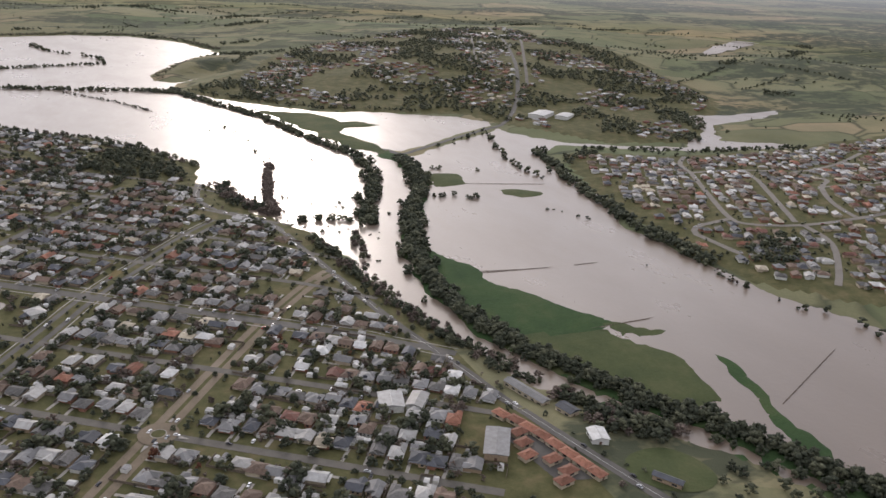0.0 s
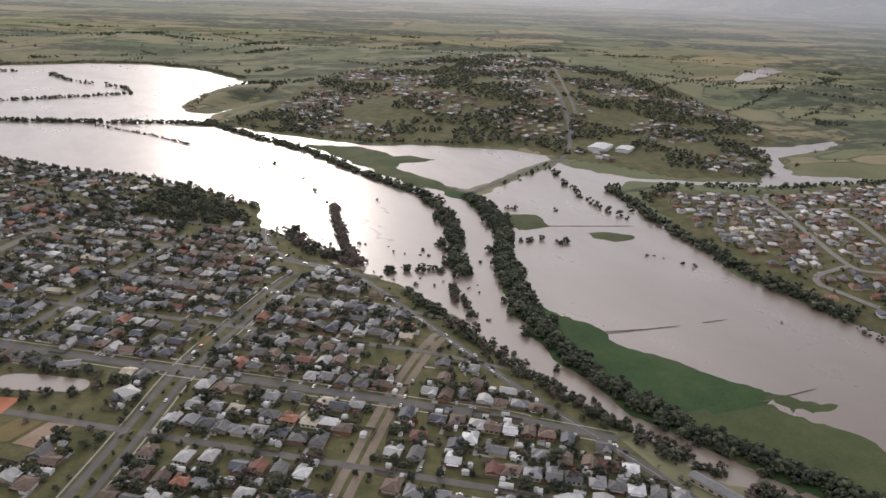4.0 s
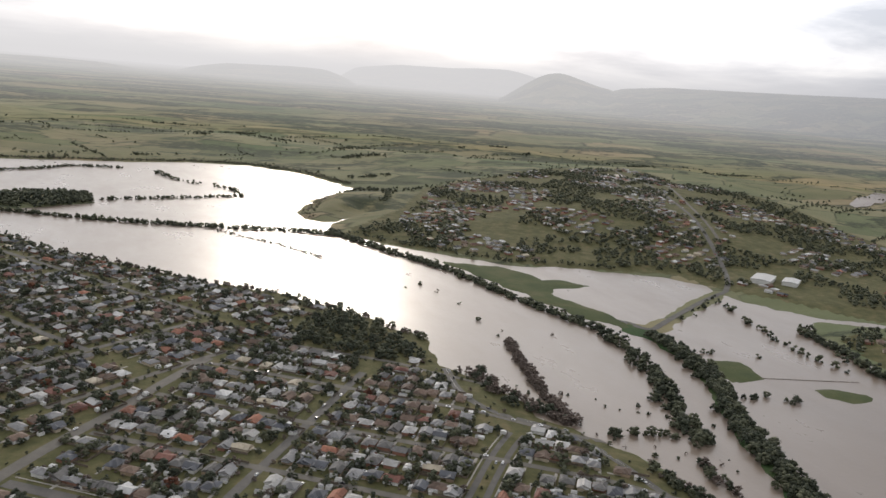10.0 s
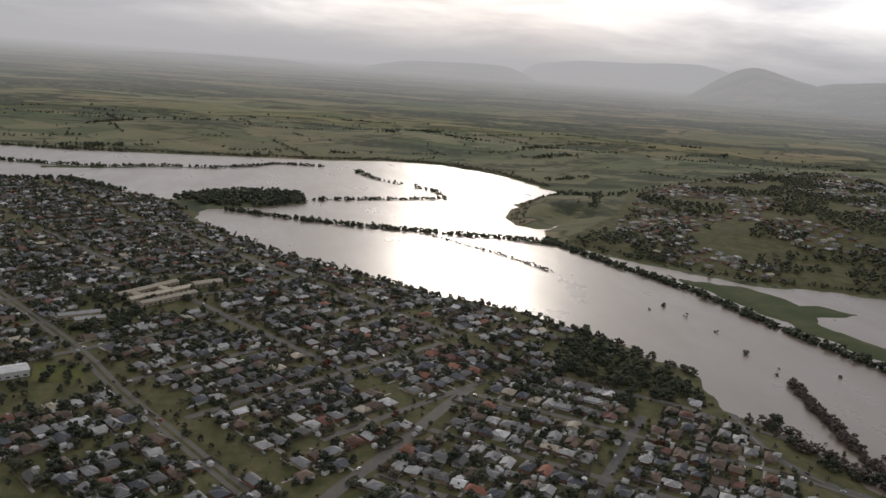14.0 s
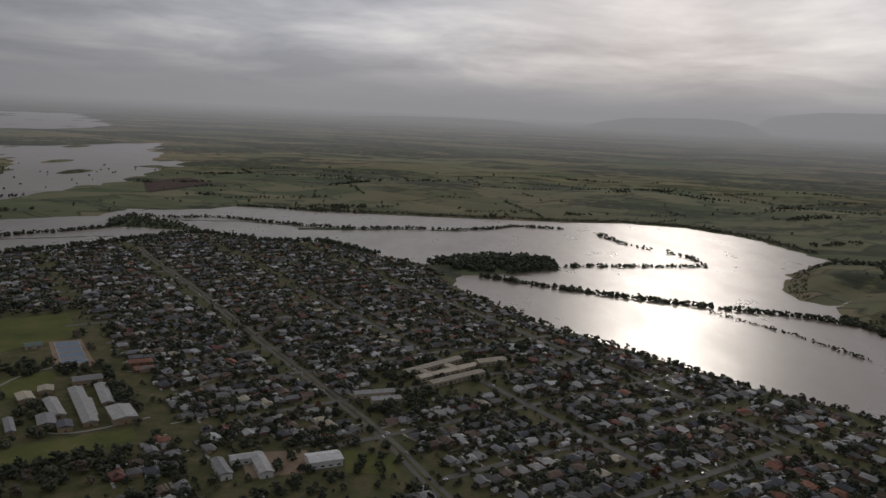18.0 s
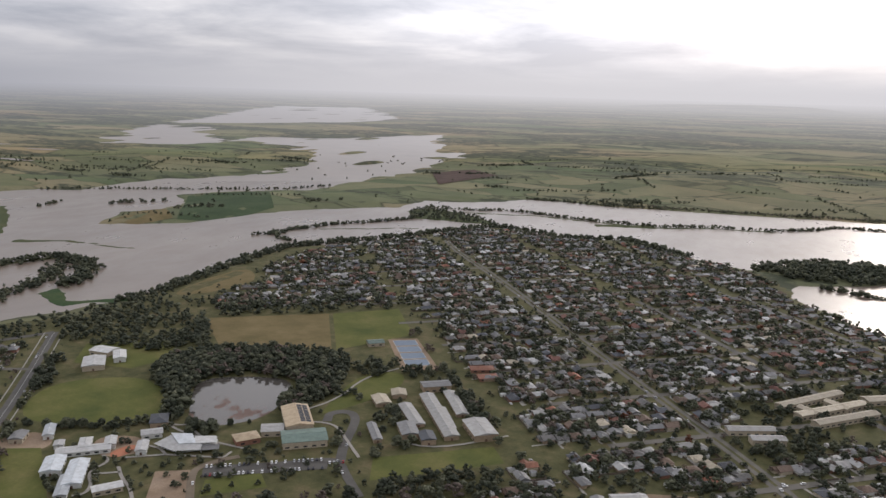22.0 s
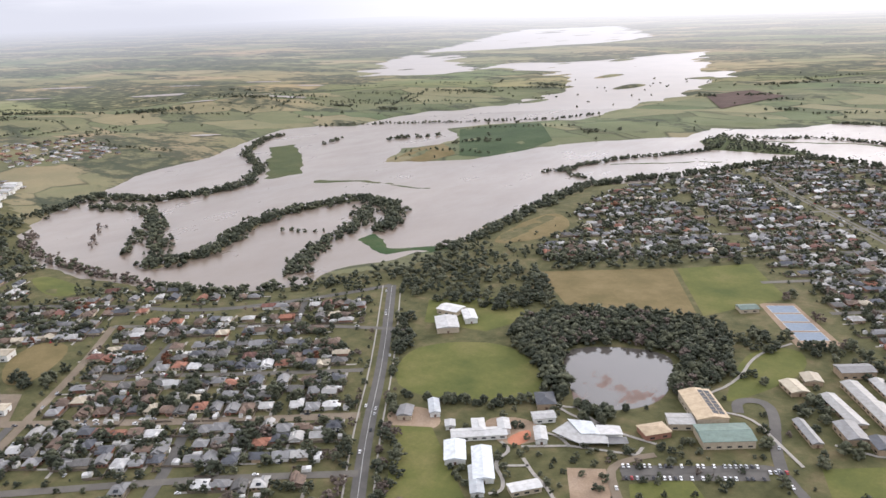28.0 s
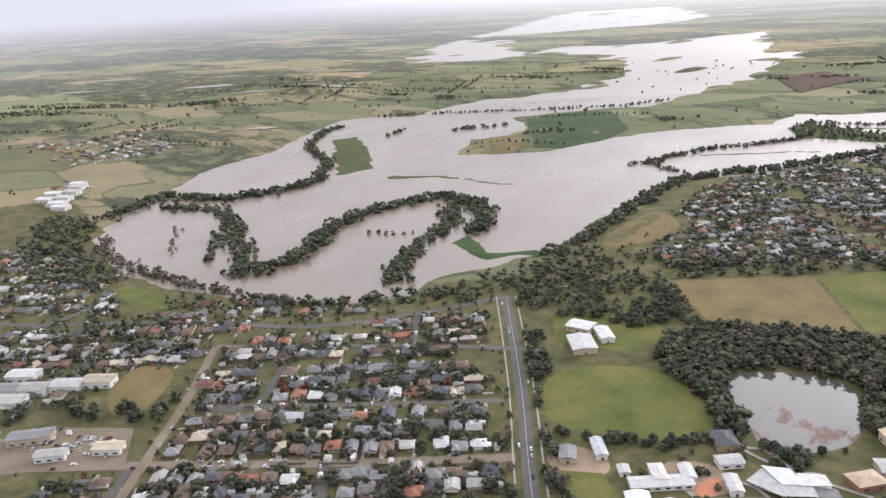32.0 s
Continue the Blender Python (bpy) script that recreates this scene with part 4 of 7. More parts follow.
patch("bowling_green", [(225, 136), (246, 156), (262, 146), (240, 124)], DIRT, 0.24, "tan bowling green", "bowling green")
patch("park_pool", rounded([(208, 222), (212, 239), (234, 233), (260, 217), (275, 208), (268, 191), (244, 201), (218, 212)]), WATER, 0.3, "flooded pale pool in a small park", "pond")
patch("yellow_yard", [(362, 262), (374, 254), (366, 238), (354, 246)], DRY, 0.2, "empty house lot of dry yellow grass", "yard")
patch("riverside_lawn", rounded([(645, -158), (678, -146), (699, -162), (701, -193), (675, -207), (643, -188)]), LOW_GRASS, 0.3, "olive rough grass on the river bank", "grass", 8)
patch("brown_paddock", rounded([(-1068, 385), (-1088, 432), (-1045, 443), (-998, 380), (-1015, 358)]), DRY, 0.2, "dry brown paddock", "field")
patch("green_paddock", rounded([(-1312, 525), (-1300, 552), (-1185, 543), (-1200, 495)]), OVAL, 0.2, "green paddock beside the flood", "field")
patch("works_yard", [(-1060, 290), (-1032, 332), (-985, 362), (-945, 332), (-1010, 268)], GRAVEL, 0.2, "tan gravel works yard", "yard")
patch("hillside_field", rounded([(-905, 920), (-925, 1065), (-900, 1120), (-838, 1045), (-855, 965)]), DRY, 0.3, "sloping brown and green field by the water", "field")
patch("orchard_field", [(-1560, 1765), (-1420, 1930), (-1250, 1700), (-1250, 1500), (-1330, 1450)], CROP, 0.6, "deep green crop field between two arms of the flood", "field")
patch("stubble_field", [(-1440, 1370), (-1480, 1480), (-1465, 1570), (-1345, 1455), (-1370, 1370)], DRY, 0.6, "pale brown field by the flood", "field")
patch("ploughed_field", [(-1240, 2650), (-1150, 2830), (-990, 2615), (-1080, 2325)], PLOUGHED, 2.0, "dark ploughed field", "field", 60)

patch("quarry_yard", [(1485, 1930), (1605, 2100), (1695, 2125), (1630, 1965)], PALE_SAND, 1.5, "pale bare earthworks on a hilltop", "yard", 30)
patch("roadworks_yard", [(2685, 2045), (3190, 2330), (3300, 2330), (2850, 1965), (2560, 1850)], PALE_SAND, 2.0, "pale bare earthworks among paddocks", "yard", 60)
courts = thing("netball_courts", 0, 0, 0, 0, "blue painted netball courts with white lines on a park edge", "sports court")
part("court_apron", ([(-545, 886, 7.2), (-515, 903, 7.2), (-452, 818, 7.2), (-484, 795, 7.2)], [(3, 2, 1, 0)]), DIRT, courts, "dull tan court apron")
for k in range(4):
    a = np.array((-538, 881)) + np.array((13.0, -18.6)) * k
    cx, cy = np.array((11.0, -15.6)), np.array((22, 13.5))
    q = [a + 1.5, a + 1.5 + cx, a + 1.5 + cx + cy, a + 1.5 + cy]
    part("court", ([(*p, 7.25) for p in q], [(0, 1, 2, 3)]), BLUE_COURT, courts, "blue painted court")
    for p0, p1 in zip(q, q[1:] + q[:1]):
        part("court_line", strip([tuple(p0), tuple(p1)], 0.5, 0.3), LINE_PAINT, courts)

# the park pond
POND = rounded([(-648, 670), (-645, 695), (-605, 718), (-568, 722), (-552, 685), (-540, 638), (-560, 605), (-592, 592), (-615, 625)])
pond_mat = Nodes("pond_water")
drift = pond_mat.add("ShaderNodeVectorMath", operation="DISTANCE")
pond_mat.link(pond_mat.place(), drift.inputs[0])
drift.inputs[1].default_value = (-572, 628, 7)
weed = pond_mat.maths("ADD", pond_mat.noise(0.05, 9, 0.78, stretch=(1, 0.6, 1, 0.9)), pond_mat.span(drift.outputs["Value"], 10, 70, 0.035, -0.16))
pond_mat = pond_mat.done(pond_mat.ramp(weed, [(0.53, (0.075, 0.068, 0.06)), (0.545, (0.13, 0.078, 0.058)), (0.66, (0.09, 0.055, 0.042))]), pond_mat.span(weed, 0.525, 0.55, 0.05, 0.75), spec=0.5)
patch("pond", POND, pond_mat, 0.3, "still grey pond with brown floating weed", "pond")

# ---------------------------------------------------------------- houses


def house_plan(seed):
    """Corners and faces of the pieces of one house, standing at its centre, its door towards -y."""
    rng = random.Random(seed)
    w, d, h = rng.uniform(8.6, 11.2), rng.uniform(8.4, 11.8), 2.8
    x0, x1, y0, y1 = -w / 2, w / 2, -d / 2, d / 2
    wing = rng.choice((-1, 1))
    ww, wd = rng.uniform(4.2, 5.4), rng.uniform(1.8, 4.2)
    wx0 = x0 if wing < 0 else x1 - ww
    front = rng.random() < 0.6
    wy0, wy1 = (y0 - wd, y0 + 2) if front else (y1 - 2, y1 + wd)
    gable = rng.random() < 0.3
    o, rise = 0.6, 0.22 * d
    walls = [box(x0, y0, -0.5, x1, y1, h), box(wx0, wy0, -0.5, wx0 + ww, wy1, h)]
    roofs = [hip(x0 - o, y0 - o, x1 + o, y1 + o, h + 0.1, rise, gable)]
    if front:
        roofs.append(hip(wx0 - o, wy0 - o, wx0 + ww + o, y0 + d / 2 + 1.5, h + 0.12, rise * 0.86, gable))
    else:
        roofs.append(hip(wx0 - o, y1 - d / 2 - 1.5, wx0 + ww + o, wy1 + o, h + 0.12, rise * 0.86, gable))
    px0, px1 = (x0 + ww + 0.3, x1) if wing < 0 else (x0, x1 - ww - 0.3)
    if not front:
        px0, px1 = x0 + 1, x1 - 1
    porch = box(px0, y0 - 2.4, h - 0.35, px1, y0 - 0.55, h - 0.2)
    glass = []
    for k in range(3):
        wx = x0 + w * (0.2 + 0.3 * k)
        glass.append(box(wx - 0.8, y1 - 0.02, 0.9, wx + 0.8, y1 + 0.05, 2.1))
    glass.append(box(wx0 + ww / 2 - 0.9, (wy0 - 0.05) if front else wy1 - 0.02, 0.8, wx0 + ww / 2 + 0.9, (wy0 + 0.02) if front else wy1 + 0.05, 2.1))
    door = box((px0 + px1) / 2 - 0.45, y0 - 0.05, 0.1, (px0 + px1) / 2 + 0.45, y0 + 0.02, 2.15)
    solar = None
    if rng.random() < 0.35 and not gable:
        s = rise / (d / 2 + o)
        sx = rng.uniform(x0 + 2.4, x1 - 5.6)
        za, zb = h + 0.16 + s * 1.2, h + 0.16 + s * 3.4
        yy = y1 + o
        v = [(sx, yy - 1.2, za), (sx + 3.2, yy - 1.2, za), (sx + 3.2, yy - 3.4, zb), (sx, yy - 3.4, zb)]
        solar = (v + [(a, b, c + 0.08) for a, b, c in v], box(0, 0, 0, 1, 1, 1)[1])
    return walls, roofs, porch, glass, door, solar


PLANS = [house_plan(40 + k) for k in range(20)]
EAST_TOWN = [(270, -260), (230, 20), (60, 235), (85, 388), (240, 605), (330, 760), (400, 830), (500, 640), (470, 520), (530, 400), (555, 200), (590, 0), (640, -260)]
WEST_TOWN = [(40, 320), (-80, 440), (-250, 500), (-420, 500), (-600, 380), (-720, 270), (-900, 200), (-1150, 170), (-1700, 250), (-1800, 700), (-1500, 640), (-1100, 600), (-900, 800), (-900, 1300), (-700, 1720), (-250, 1600), (-60, 1300), (400, 830), (240, 605), (85, 388)]
RIVERSIDE_FLATS = [(588, -78), (612, -72), (640, -190), (590, -168), (556, -126)]
CLEAR = [PARK, [(-175, 740), (-110, 735), (-25, 855), (5, 930), (-60, 955), (-150, 850)], [(-260, 610), (-170, 555), (-95, 605), (-120, 665), (-240, 655)],
         [(110, 240), (205, 110), (285, 140), (285, 215), (200, 255)], [(-1085, 380), (-1060, 265), (-1005, 240), (-930, 330), (-985, 375), (-1045, 455)], [(-1320, 520), (-1300, 565), (-1175, 550), (-1195, 490)],
         [(-910, 900), (-940, 1080), (-900, 1140), (-830, 1050), (-845, 950)], RIVERSIDE_FLATS, [(330, 640), (400, 560), (470, 600), (440, 720), (380, 760)], [(470, 440), (525, 430), (500, 560), (470, 600)]]

lots = []       # x, y, turn in degrees
rng = random.Random(5)


def lot_rows(place, along_angle, a_values, b_values, frontage, setback, skip_b=(), skip=0.04):
    for a in a_values:
        for side in (-1, 1):
            b = b_values[0] + rng.uniform(0, 6)
            while b < b_values[1]:
                b += frontage + rng.uniform(-2, 2.5)
                if any(abs(b - s) < 14 for s in skip_b) or rng.random() < skip:
                    continue
                x, y = place(a + side * (setback + rng.uniform(-2.8, 2.8)), b)
                turn = along_angle + (0 if side > 0 else 180) + rng.choice((0, 0, 0, 0, 180, 90, 270)) + rng.uniform(-3, 3)
                lots.append((x, y, turn, place))


lot_rows(east, math.degrees(math.atan2(EV[1], EV[0])), [87 * k for k in range(-3, 9)], (-500, 240), 12.6, 19, (0, -168, -325, -480), 0.02)
lot_rows(west, math.degrees(math.atan2(WV[1], WV[0])), [95 * k for k in range(-4, 14)], (-420, 430), 12.6, 20, (0, 165, 330, -160), 0.02)
lot_rows(west, math.degrees(math.atan2(WV[1], WV[0])), [95 * k - 47 for k in range(-4, 14)], (-420, 430), 14, 9, (0, 165, 330, -160), 0.3)
lot_rows(east, math.degrees(math.atan2(EV[1], EV[0])), [87 * k - 43 for k in range(-3, 9)], (-500, 240), 13.5, 3.0, (0, -168, -325, -480), 0.35)


def estate(a, b):
    return -722 + a * WU[0] + b * WV[0], 492 + a * WU[1] + b * WV[1]


lot_rows(estate, math.degrees(math.atan2(WV[1], WV[0])), [-75, 0, 80, 158, 225], (-900, 0), 12.0, 17, (-3,), 0.03)
lot_rows(estate, math.degrees(math.atan2(WV[1], WV[0])), [40, 119, 192, -37], (-900, 0), 13.5, 3.5, (-3,), 0.45)
lot_rows(estate, math.degrees(math.atan2(WV[1], WV[0])), [300, 372, 444, 516], (-1000, -150), 14, 18, (), 0.2)
lot_rows(estate, math.degrees(math.atan2(WV[1], WV[0])), [-150, -225], (-900, 30), 12.6, 19, (), 0.05)

lot_xy = np.array([(x, y) for x, y, *_ in lots])
shore = np.minimum(signed(lot_xy[:, 0], lot_xy[:, 1], FLOOD), 1e9)
ok = shore > 20
for ring in CLEAR:
    ok &= signed(lot_xy[:, 0], lot_xy[:, 1], ring) > 7
in_east = signed(lot_xy[:, 0], lot_xy[:, 1], EAST_TOWN) < 0
in_west = signed(lot_xy[:, 0], lot_xy[:, 1], WEST_TOWN) < 0
is_east = np.array([p is east for *_, p in lots])
is_estate = np.array([p is estate for *_, p in lots])
west_side = lot_xy[:, 0] < np.interp(lot_xy[:, 1], [250, 730], [-530, -890])
ok &= np.where(is_east, in_east, in_west & (is_estate == west_side))
for line, width in ROAD_LINES:
    ok &= along(lot_xy[:, 0], lot_xy[:, 1], line) > width / 2 + 5.5
town_lots, taken = [], {}
for good, (x, y, turn, _) in zip(ok, lots):
    key = (int(x // 12), int(y // 12))
    if good and not any((x - q[0]) ** 2 + (y - q[1]) ** 2 < 11.3 ** 2 for i in (-1, 0, 1) for j in (-1, 0, 1) for q in taken.get((key[0] + i, key[1] + j), ())):
        taken.setdefault(key, []).append((x, y))
        town_lots.append((x, y, turn))

# houses over the river, in looser rows
FAR_WORKS = [(-1800, 660), (-1965, 800), (-1880, 805), (-1720, 665)]
other_lots = []
for ring, gap_x, gap_y, angle, odds in ((NORTH_TOWN, 19, 25, 0.35, 0.8), (EAST_ESTATE, 16, 21, -0.5, 0.93), (FAR_WORKS, 26, 26, 0.3, 0.9), ([(-2350, 900), (-2250, 1150), (-2000, 1100), (-2080, 850)], 22, 30, 0.2, 0.7)):
    lo, hi = np.min(ring, 0) - 400, np.max(ring, 0) + 400
    for i in range(int((hi[0] - lo[0]) / gap_x)):
        for j in range(int((hi[1] - lo[1]) / gap_y)):
            u, v = lo[0] + i * gap_x, lo[1] + j * gap_y
            w = 25 * math.sin(u / 150 + v / 210)
            cx, cy = (lo[0] + hi[0]) / 2, (lo[1] + hi[1]) / 2
            x = cx + (u - cx) * math.cos(angle) - (v + w - cy) * math.sin(angle) + rng.uniform(-4, 4)
            y = cy + (u - cx) * math.sin(angle) + (v + w - cy) * math.cos(angle) + rng.uniform(-4, 4)
            if rng.random() < odds:
                other_lots.append((x, y, math.degrees(angle) + rng.choice((0, 90, 180)) + rng.uniform(-12, 12), ring))
oxy = np.array([p[:2] for p in other_lots])
keep = (np.minimum(signed(oxy[:, 0], oxy[:, 1], FLOOD), signed(oxy[:, 0], oxy[:, 1], FAR_FLOOD)) > 25)
keep &= sum(np.where([p[3] is ring for p in other_lots], signed(oxy[:, 0], oxy[:, 1], ring) < 0, False) for ring in {id(p[3]): p[3] for p in other_lots}.values()).astype(bool)
clumps = waves(oxy[:, 0], oxy[:, 1], 330, 9) > 0.0
keep &= clumps | np.array([p[3] is not NORTH_TOWN for p in other_lots])
for line, width in ROAD_LINES:
    keep &= along(oxy[:, 0], oxy[:, 1], line) > width / 2 + 7
far_lots = [p[:3] for p, good in zip(other_lots, keep) if good]

# the rows that the flight passes nearest stand as houses of their own
NEAR_ROWS = [(455, -20), (-850, 420), (330, 190), (-760, 420)]
order = sorted(town_lots, key=lambda p: min(math.dist(p[:2], q) for q in NEAR_ROWS))
near_lots, row_lots = order[:300], order[300:]


def pick_roof(r):
    return r.choices(range(len(ROOFS)), ROOF_ODDS)[0]


rng = random.Random(11)
masters = {}
for x, y, turn in near_lots:
    plan, roof, wall = rng.randrange(len(PLANS)), pick_roof(rng), rng.randrange(len(WALLS))
    key = (plan, roof)
    z = float(land(x, y)) + 0.15
    if key in masters:
        copy_thing(masters[key], pose(x, y, z, 0, 0, turn))
        continue
    walls, roofs, porch, glass, door, solar = PLANS[plan]
    home = thing("house", x, y, z, turn, "%s house with a %s roof on a lot" % (("cream brick", "red brick", "white weatherboard", "tan brick")[wall], ROOF_WORDS[roof]), "house", "suburban houses")
    part("wall", weld(*walls), WALLS[wall], home)
    part("roof", weld(*roofs), ROOFS[roof], home, ROOF_WORDS[roof] + " roof")
    part("porch_roof", weld(porch), ROOFS[roof], home)
    for g in glass:
        part("window", weld(g), GLASS, home)
    part("door", weld(door), DOOR_WOOD, home)
    if solar:
        part("solar_panel", weld(solar), SOLAR, home, "dark solar panels")
    masters[key] = home


def joined_houses(name, places, label, seed, odds=ROOF_ODDS):
    r = random.Random(seed)
    mats = ROOFS + WALLS
    V, F, S, base = [], [], [], 0
    shapes = [(weld4(*p[1], p[2]), weld4(*p[0])) for p in PLANS]
    xs, ys = np.array([p[0] for p in places]), np.array([p[1] for p in places])
    zs = land(xs, ys) + 0.15
    for (x, y, turn), z in zip(places, zs):
        (rv, rf), (wv, wf) = shapes[r.randrange(len(shapes))]
        roof, wall = r.choices(range(len(ROOFS)), odds)[0], len(ROOFS) + r.randrange(len(WALLS))
        c, s = math.cos(radians(turn)), math.sin(radians(turn))
        v = np.array(rv + wv)
        v = np.column_stack([x + v[:, 0] * c - v[:, 1] * s, y + v[:, 0] * s + v[:, 1] * c, z + v[:, 2]])
        V.append(v)
        f = np.array(rf + [tuple(i + len(rv) for i in q) for q in wf]) + base
        F.append(f)
        S += [roof] * len(rf) + [wall] * len(wf)
        base += len(v)
    V = np.concatenate(V)
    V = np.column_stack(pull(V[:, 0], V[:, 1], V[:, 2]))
    me = bpy.data.meshes.new(name)
    faces = [tuple(dict.fromkeys(q)) for q in np.concatenate(F).tolist()]
    me.from_pydata(V.tolist(), [], faces)
    for m in mats:
        me.materials.append(m)
    me.polygons.foreach_set("material_index", np.array(S, np.int32))
    me.update()
    return tagged(new(name, me), label, "houses", kind="stuff")


joined_houses("town_houses", row_lots, "dense rows of single-storey houses with grey, brown and pale roofs", 21)
joined_houses("far_houses", far_lots, "houses of the suburbs across the flooded river", 22, (0.15, 0.17, 0.15, 0.24, 0.14, 0.03, 0.06, 0.08, 0.05))

# ---------------------------------------------------------------- sheds, fences, driveways
rng = random.Random(31)
shed_v, fence_v, drive_v = [], [], []
for x, y, turn in order:
    c, s = math.cos(radians(turn)), math.sin(radians(turn))

    def spot(u, v):
        return x + u * c - v * s, y + u * s + v * c

    for _ in range(rng.choice((1, 1, 2, 2, 3))):
        u, v = rng.uniform(-6.5, 6.5), rng.uniform(9.5, 17)
        sw, sd = rng.uniform(1.2, 2.9), rng.uniform(1.2, 2.6)
        q = [spot(u - sw, v - sd), spot(u + sw, v - sd), spot(u + sw, v + sd), spot(u - sw, v + sd)]
        shed_v.append((q, rng.uniform(2.1, 2.8)))
    for u in (-6.4,):
        fence_v.append((spot(u, -7), spot(u, 20)))
    fence_v.append((spot(-6.4, 20), spot(6.4, 20)))
    u = rng.choice((-5.2, 5.2))
    drive_v.append([spot(u - 1.2, -16), spot(u + 1.2, -16), spot(u + 1.2, -2), spot(u - 1.2, -2)])


def level(pts):
    a = np.array(pts, float)
    return land(a[:, 0], a[:, 1])


V, F, S = [], [], []
centres = level([q[0] for q, _ in shed_v])
dry = level([np.mean(q, 0) for q, _ in shed_v]) > 2
for (q, h), z, good in zip(shed_v, centres, dry):
    if not good:
        continue
    k = len(V)
    V += [(*p, z - 0.3) for p in q] + [(*p, z + h) for p in q] + [((q[0][0] + q[3][0]) / 2, (q[0][1] + q[3][1]) / 2, z + h + 0.6), ((q[1][0] + q[2][0]) / 2, (q[1][1] + q[2][1]) / 2, z + h + 0.6)]
    F += [(k, k + 1, k + 5, k + 4), (k + 1, k + 2, k + 6, k + 5), (k + 2, k + 3, k + 7, k + 6), (k + 3, k, k + 4, k + 7), (k + 4, k + 5, k + 9, k + 8), (k + 6, k + 7, k + 8, k + 9), (k + 5, k + 6, k + 9), (k + 7, k + 4, k + 8)]
    S += [0] * 4 + [rng.choice((1, 1, 2, 3, 3))] * 4
sheds = mesh_from("garden_sheds", V, F, WALLS[2])
for m in (ROOFS[0], ROOFS[1], ROOFS[6]):
    sheds.materials.append(m)
sheds.polygons.foreach_set("material_index", np.array(S, np.int32))
tagged(new("garden_sheds", sheds), "small sheet-metal garden sheds and carports behind houses", "sheds", kind="stuff")
V, F = [], []
fz = level([((a[0] + b[0]) / 2, (a[1] + b[1]) / 2) for a, b in fence_v])
for (a, b), z in zip(fence_v, fz):
    if z < 3:
        continue
    k = len(V)
    d = np.array(b) - np.array(a)
    n = np.array((d[1], -d[0])) / (np.linalg.norm(d) + 1e-9) * 0.08
    for p in (np.array(a) - n, np.array(a) + n, np.array(b) + n, np.array(b) - n):
        V += [(*p, z - 0.3), (*p, z + 1.8)]
    F += [(k, k + 2, k + 3, k + 1), (k + 2, k + 4, k + 5, k + 3), (k + 4, k + 6, k + 7, k + 5), (k + 6, k, k + 1, k + 7), (k + 1, k + 3, k + 5, k + 7)]
tagged(new("garden_fences", mesh_from("garden_fences", V, F, FENCE_WOOD)), "weathered wooden fences between garden lots", "fences", kind="stuff")
V, F = [], []
for q, z in zip(drive_v, level([np.mean(q, 0) for q in drive_v])):
    if z > 3:
        k = len(V)
        lift = 0.03 + 0.0085 * (k // 4 % 14)
        V += [(*p, z + lift) for p in q]
        F.append((k, k + 1, k + 2, k + 3))
tagged(new("driveways", mesh_from("driveways", V, F, CONCRETE)), "pale concrete driveways in front of houses", "driveways", kind="stuff")

# ---------------------------------------------------------------- larger buildings


BUILT = []


def square_up(quad):
    """Centre, half length, half width and turn of a long building from its four corners."""
    q = np.array(quad, float)
    e1, e2 = (q[1] - q[0] + q[2] - q[3]) / 2, (q[3] - q[0] + q[2] - q[1]) / 2
    if np.linalg.norm(e1) < np.linalg.norm(e2):
        e1, e2 = e2, e1
    c = q.mean(0)
    return c[0], c[1], np.linalg.norm(e1) / 2, np.linalg.norm(e2) / 2, math.degrees(math.atan2(e1[1], e1[0]))


def building(name, quad, height, roof_mat, wall_mat, label, category="school building", rise=1.6, gable=True, group="", panels=0, windows=True):
    x, y, a, b, turn = square_up(quad)
    a, b = a * 0.95, b * 0.9
    BUILT.append((x, y, a, b, radians(turn)))
    ob = thing(name, x, y, float(land(x, y)) + 0.15, turn, label, category, group)
    part("wall", weld(box(-a, -b, -0.6, a, b, height)), wall_mat, ob)
    part("roof", weld(hip(-a - 0.7, -b - 0.7, a + 0.7, b + 0.7, height + 0.12, rise, gable)), roof_mat, ob)
    part("ridge_cap", weld(box(-a - 0.6 + (0 if gable else b), -0.18, height + rise + 0.06, a + 0.6 - (0 if gable else b), 0.18, height + rise + 0.2)), roof_mat, ob)
    if windows:
        pane = mesh_from("window", *weld(box(-1.6, -0.05, 1.0, 1.6, 0.05, 2.3)), GLASS)
        n = max(1, int(2 * a / 6.5))
        for k in range(n):
            for side in (-1, 1):
                w = part("window", pane, GLASS, ob)
                w.location = (-a + (k + 0.5) * 2 * a / n, side * (b + 0.02), 0)
        d = part("door", weld(box(-0.9, -0.06, 0, 0.9, 0.06, 2.2)), DOOR_WOOD, ob)
        d.location, d.rotation_euler = (a + 0.03, 0, 0), (0, 0, radians(90))
    if panels:
        s = rise / (b + 0.7)
        for i in range(panels):
            for j in range(2):
                u = -a * 0.85 + i * (1.7 * a / panels)
                v0, v1 = b * (0.12 + 0.42 * j), b * (0.48 + 0.42 * j)
                z0, z1 = height + 0.2 + rise - s * v0, height + 0.2 + rise - s * v1
                p = [(u, v0, z0), (u + 1.45 * a / panels, v0, z0), (u + 1.45 * a / panels, v1, z1), (u, v1, z1)]
                part("solar_panel", (p + [(px, py, pz + 0.1) for px, py, pz in p], box(0, 0, 0, 1, 1, 1)[1]), SOLAR, ob, "dark solar panel")
    return ob


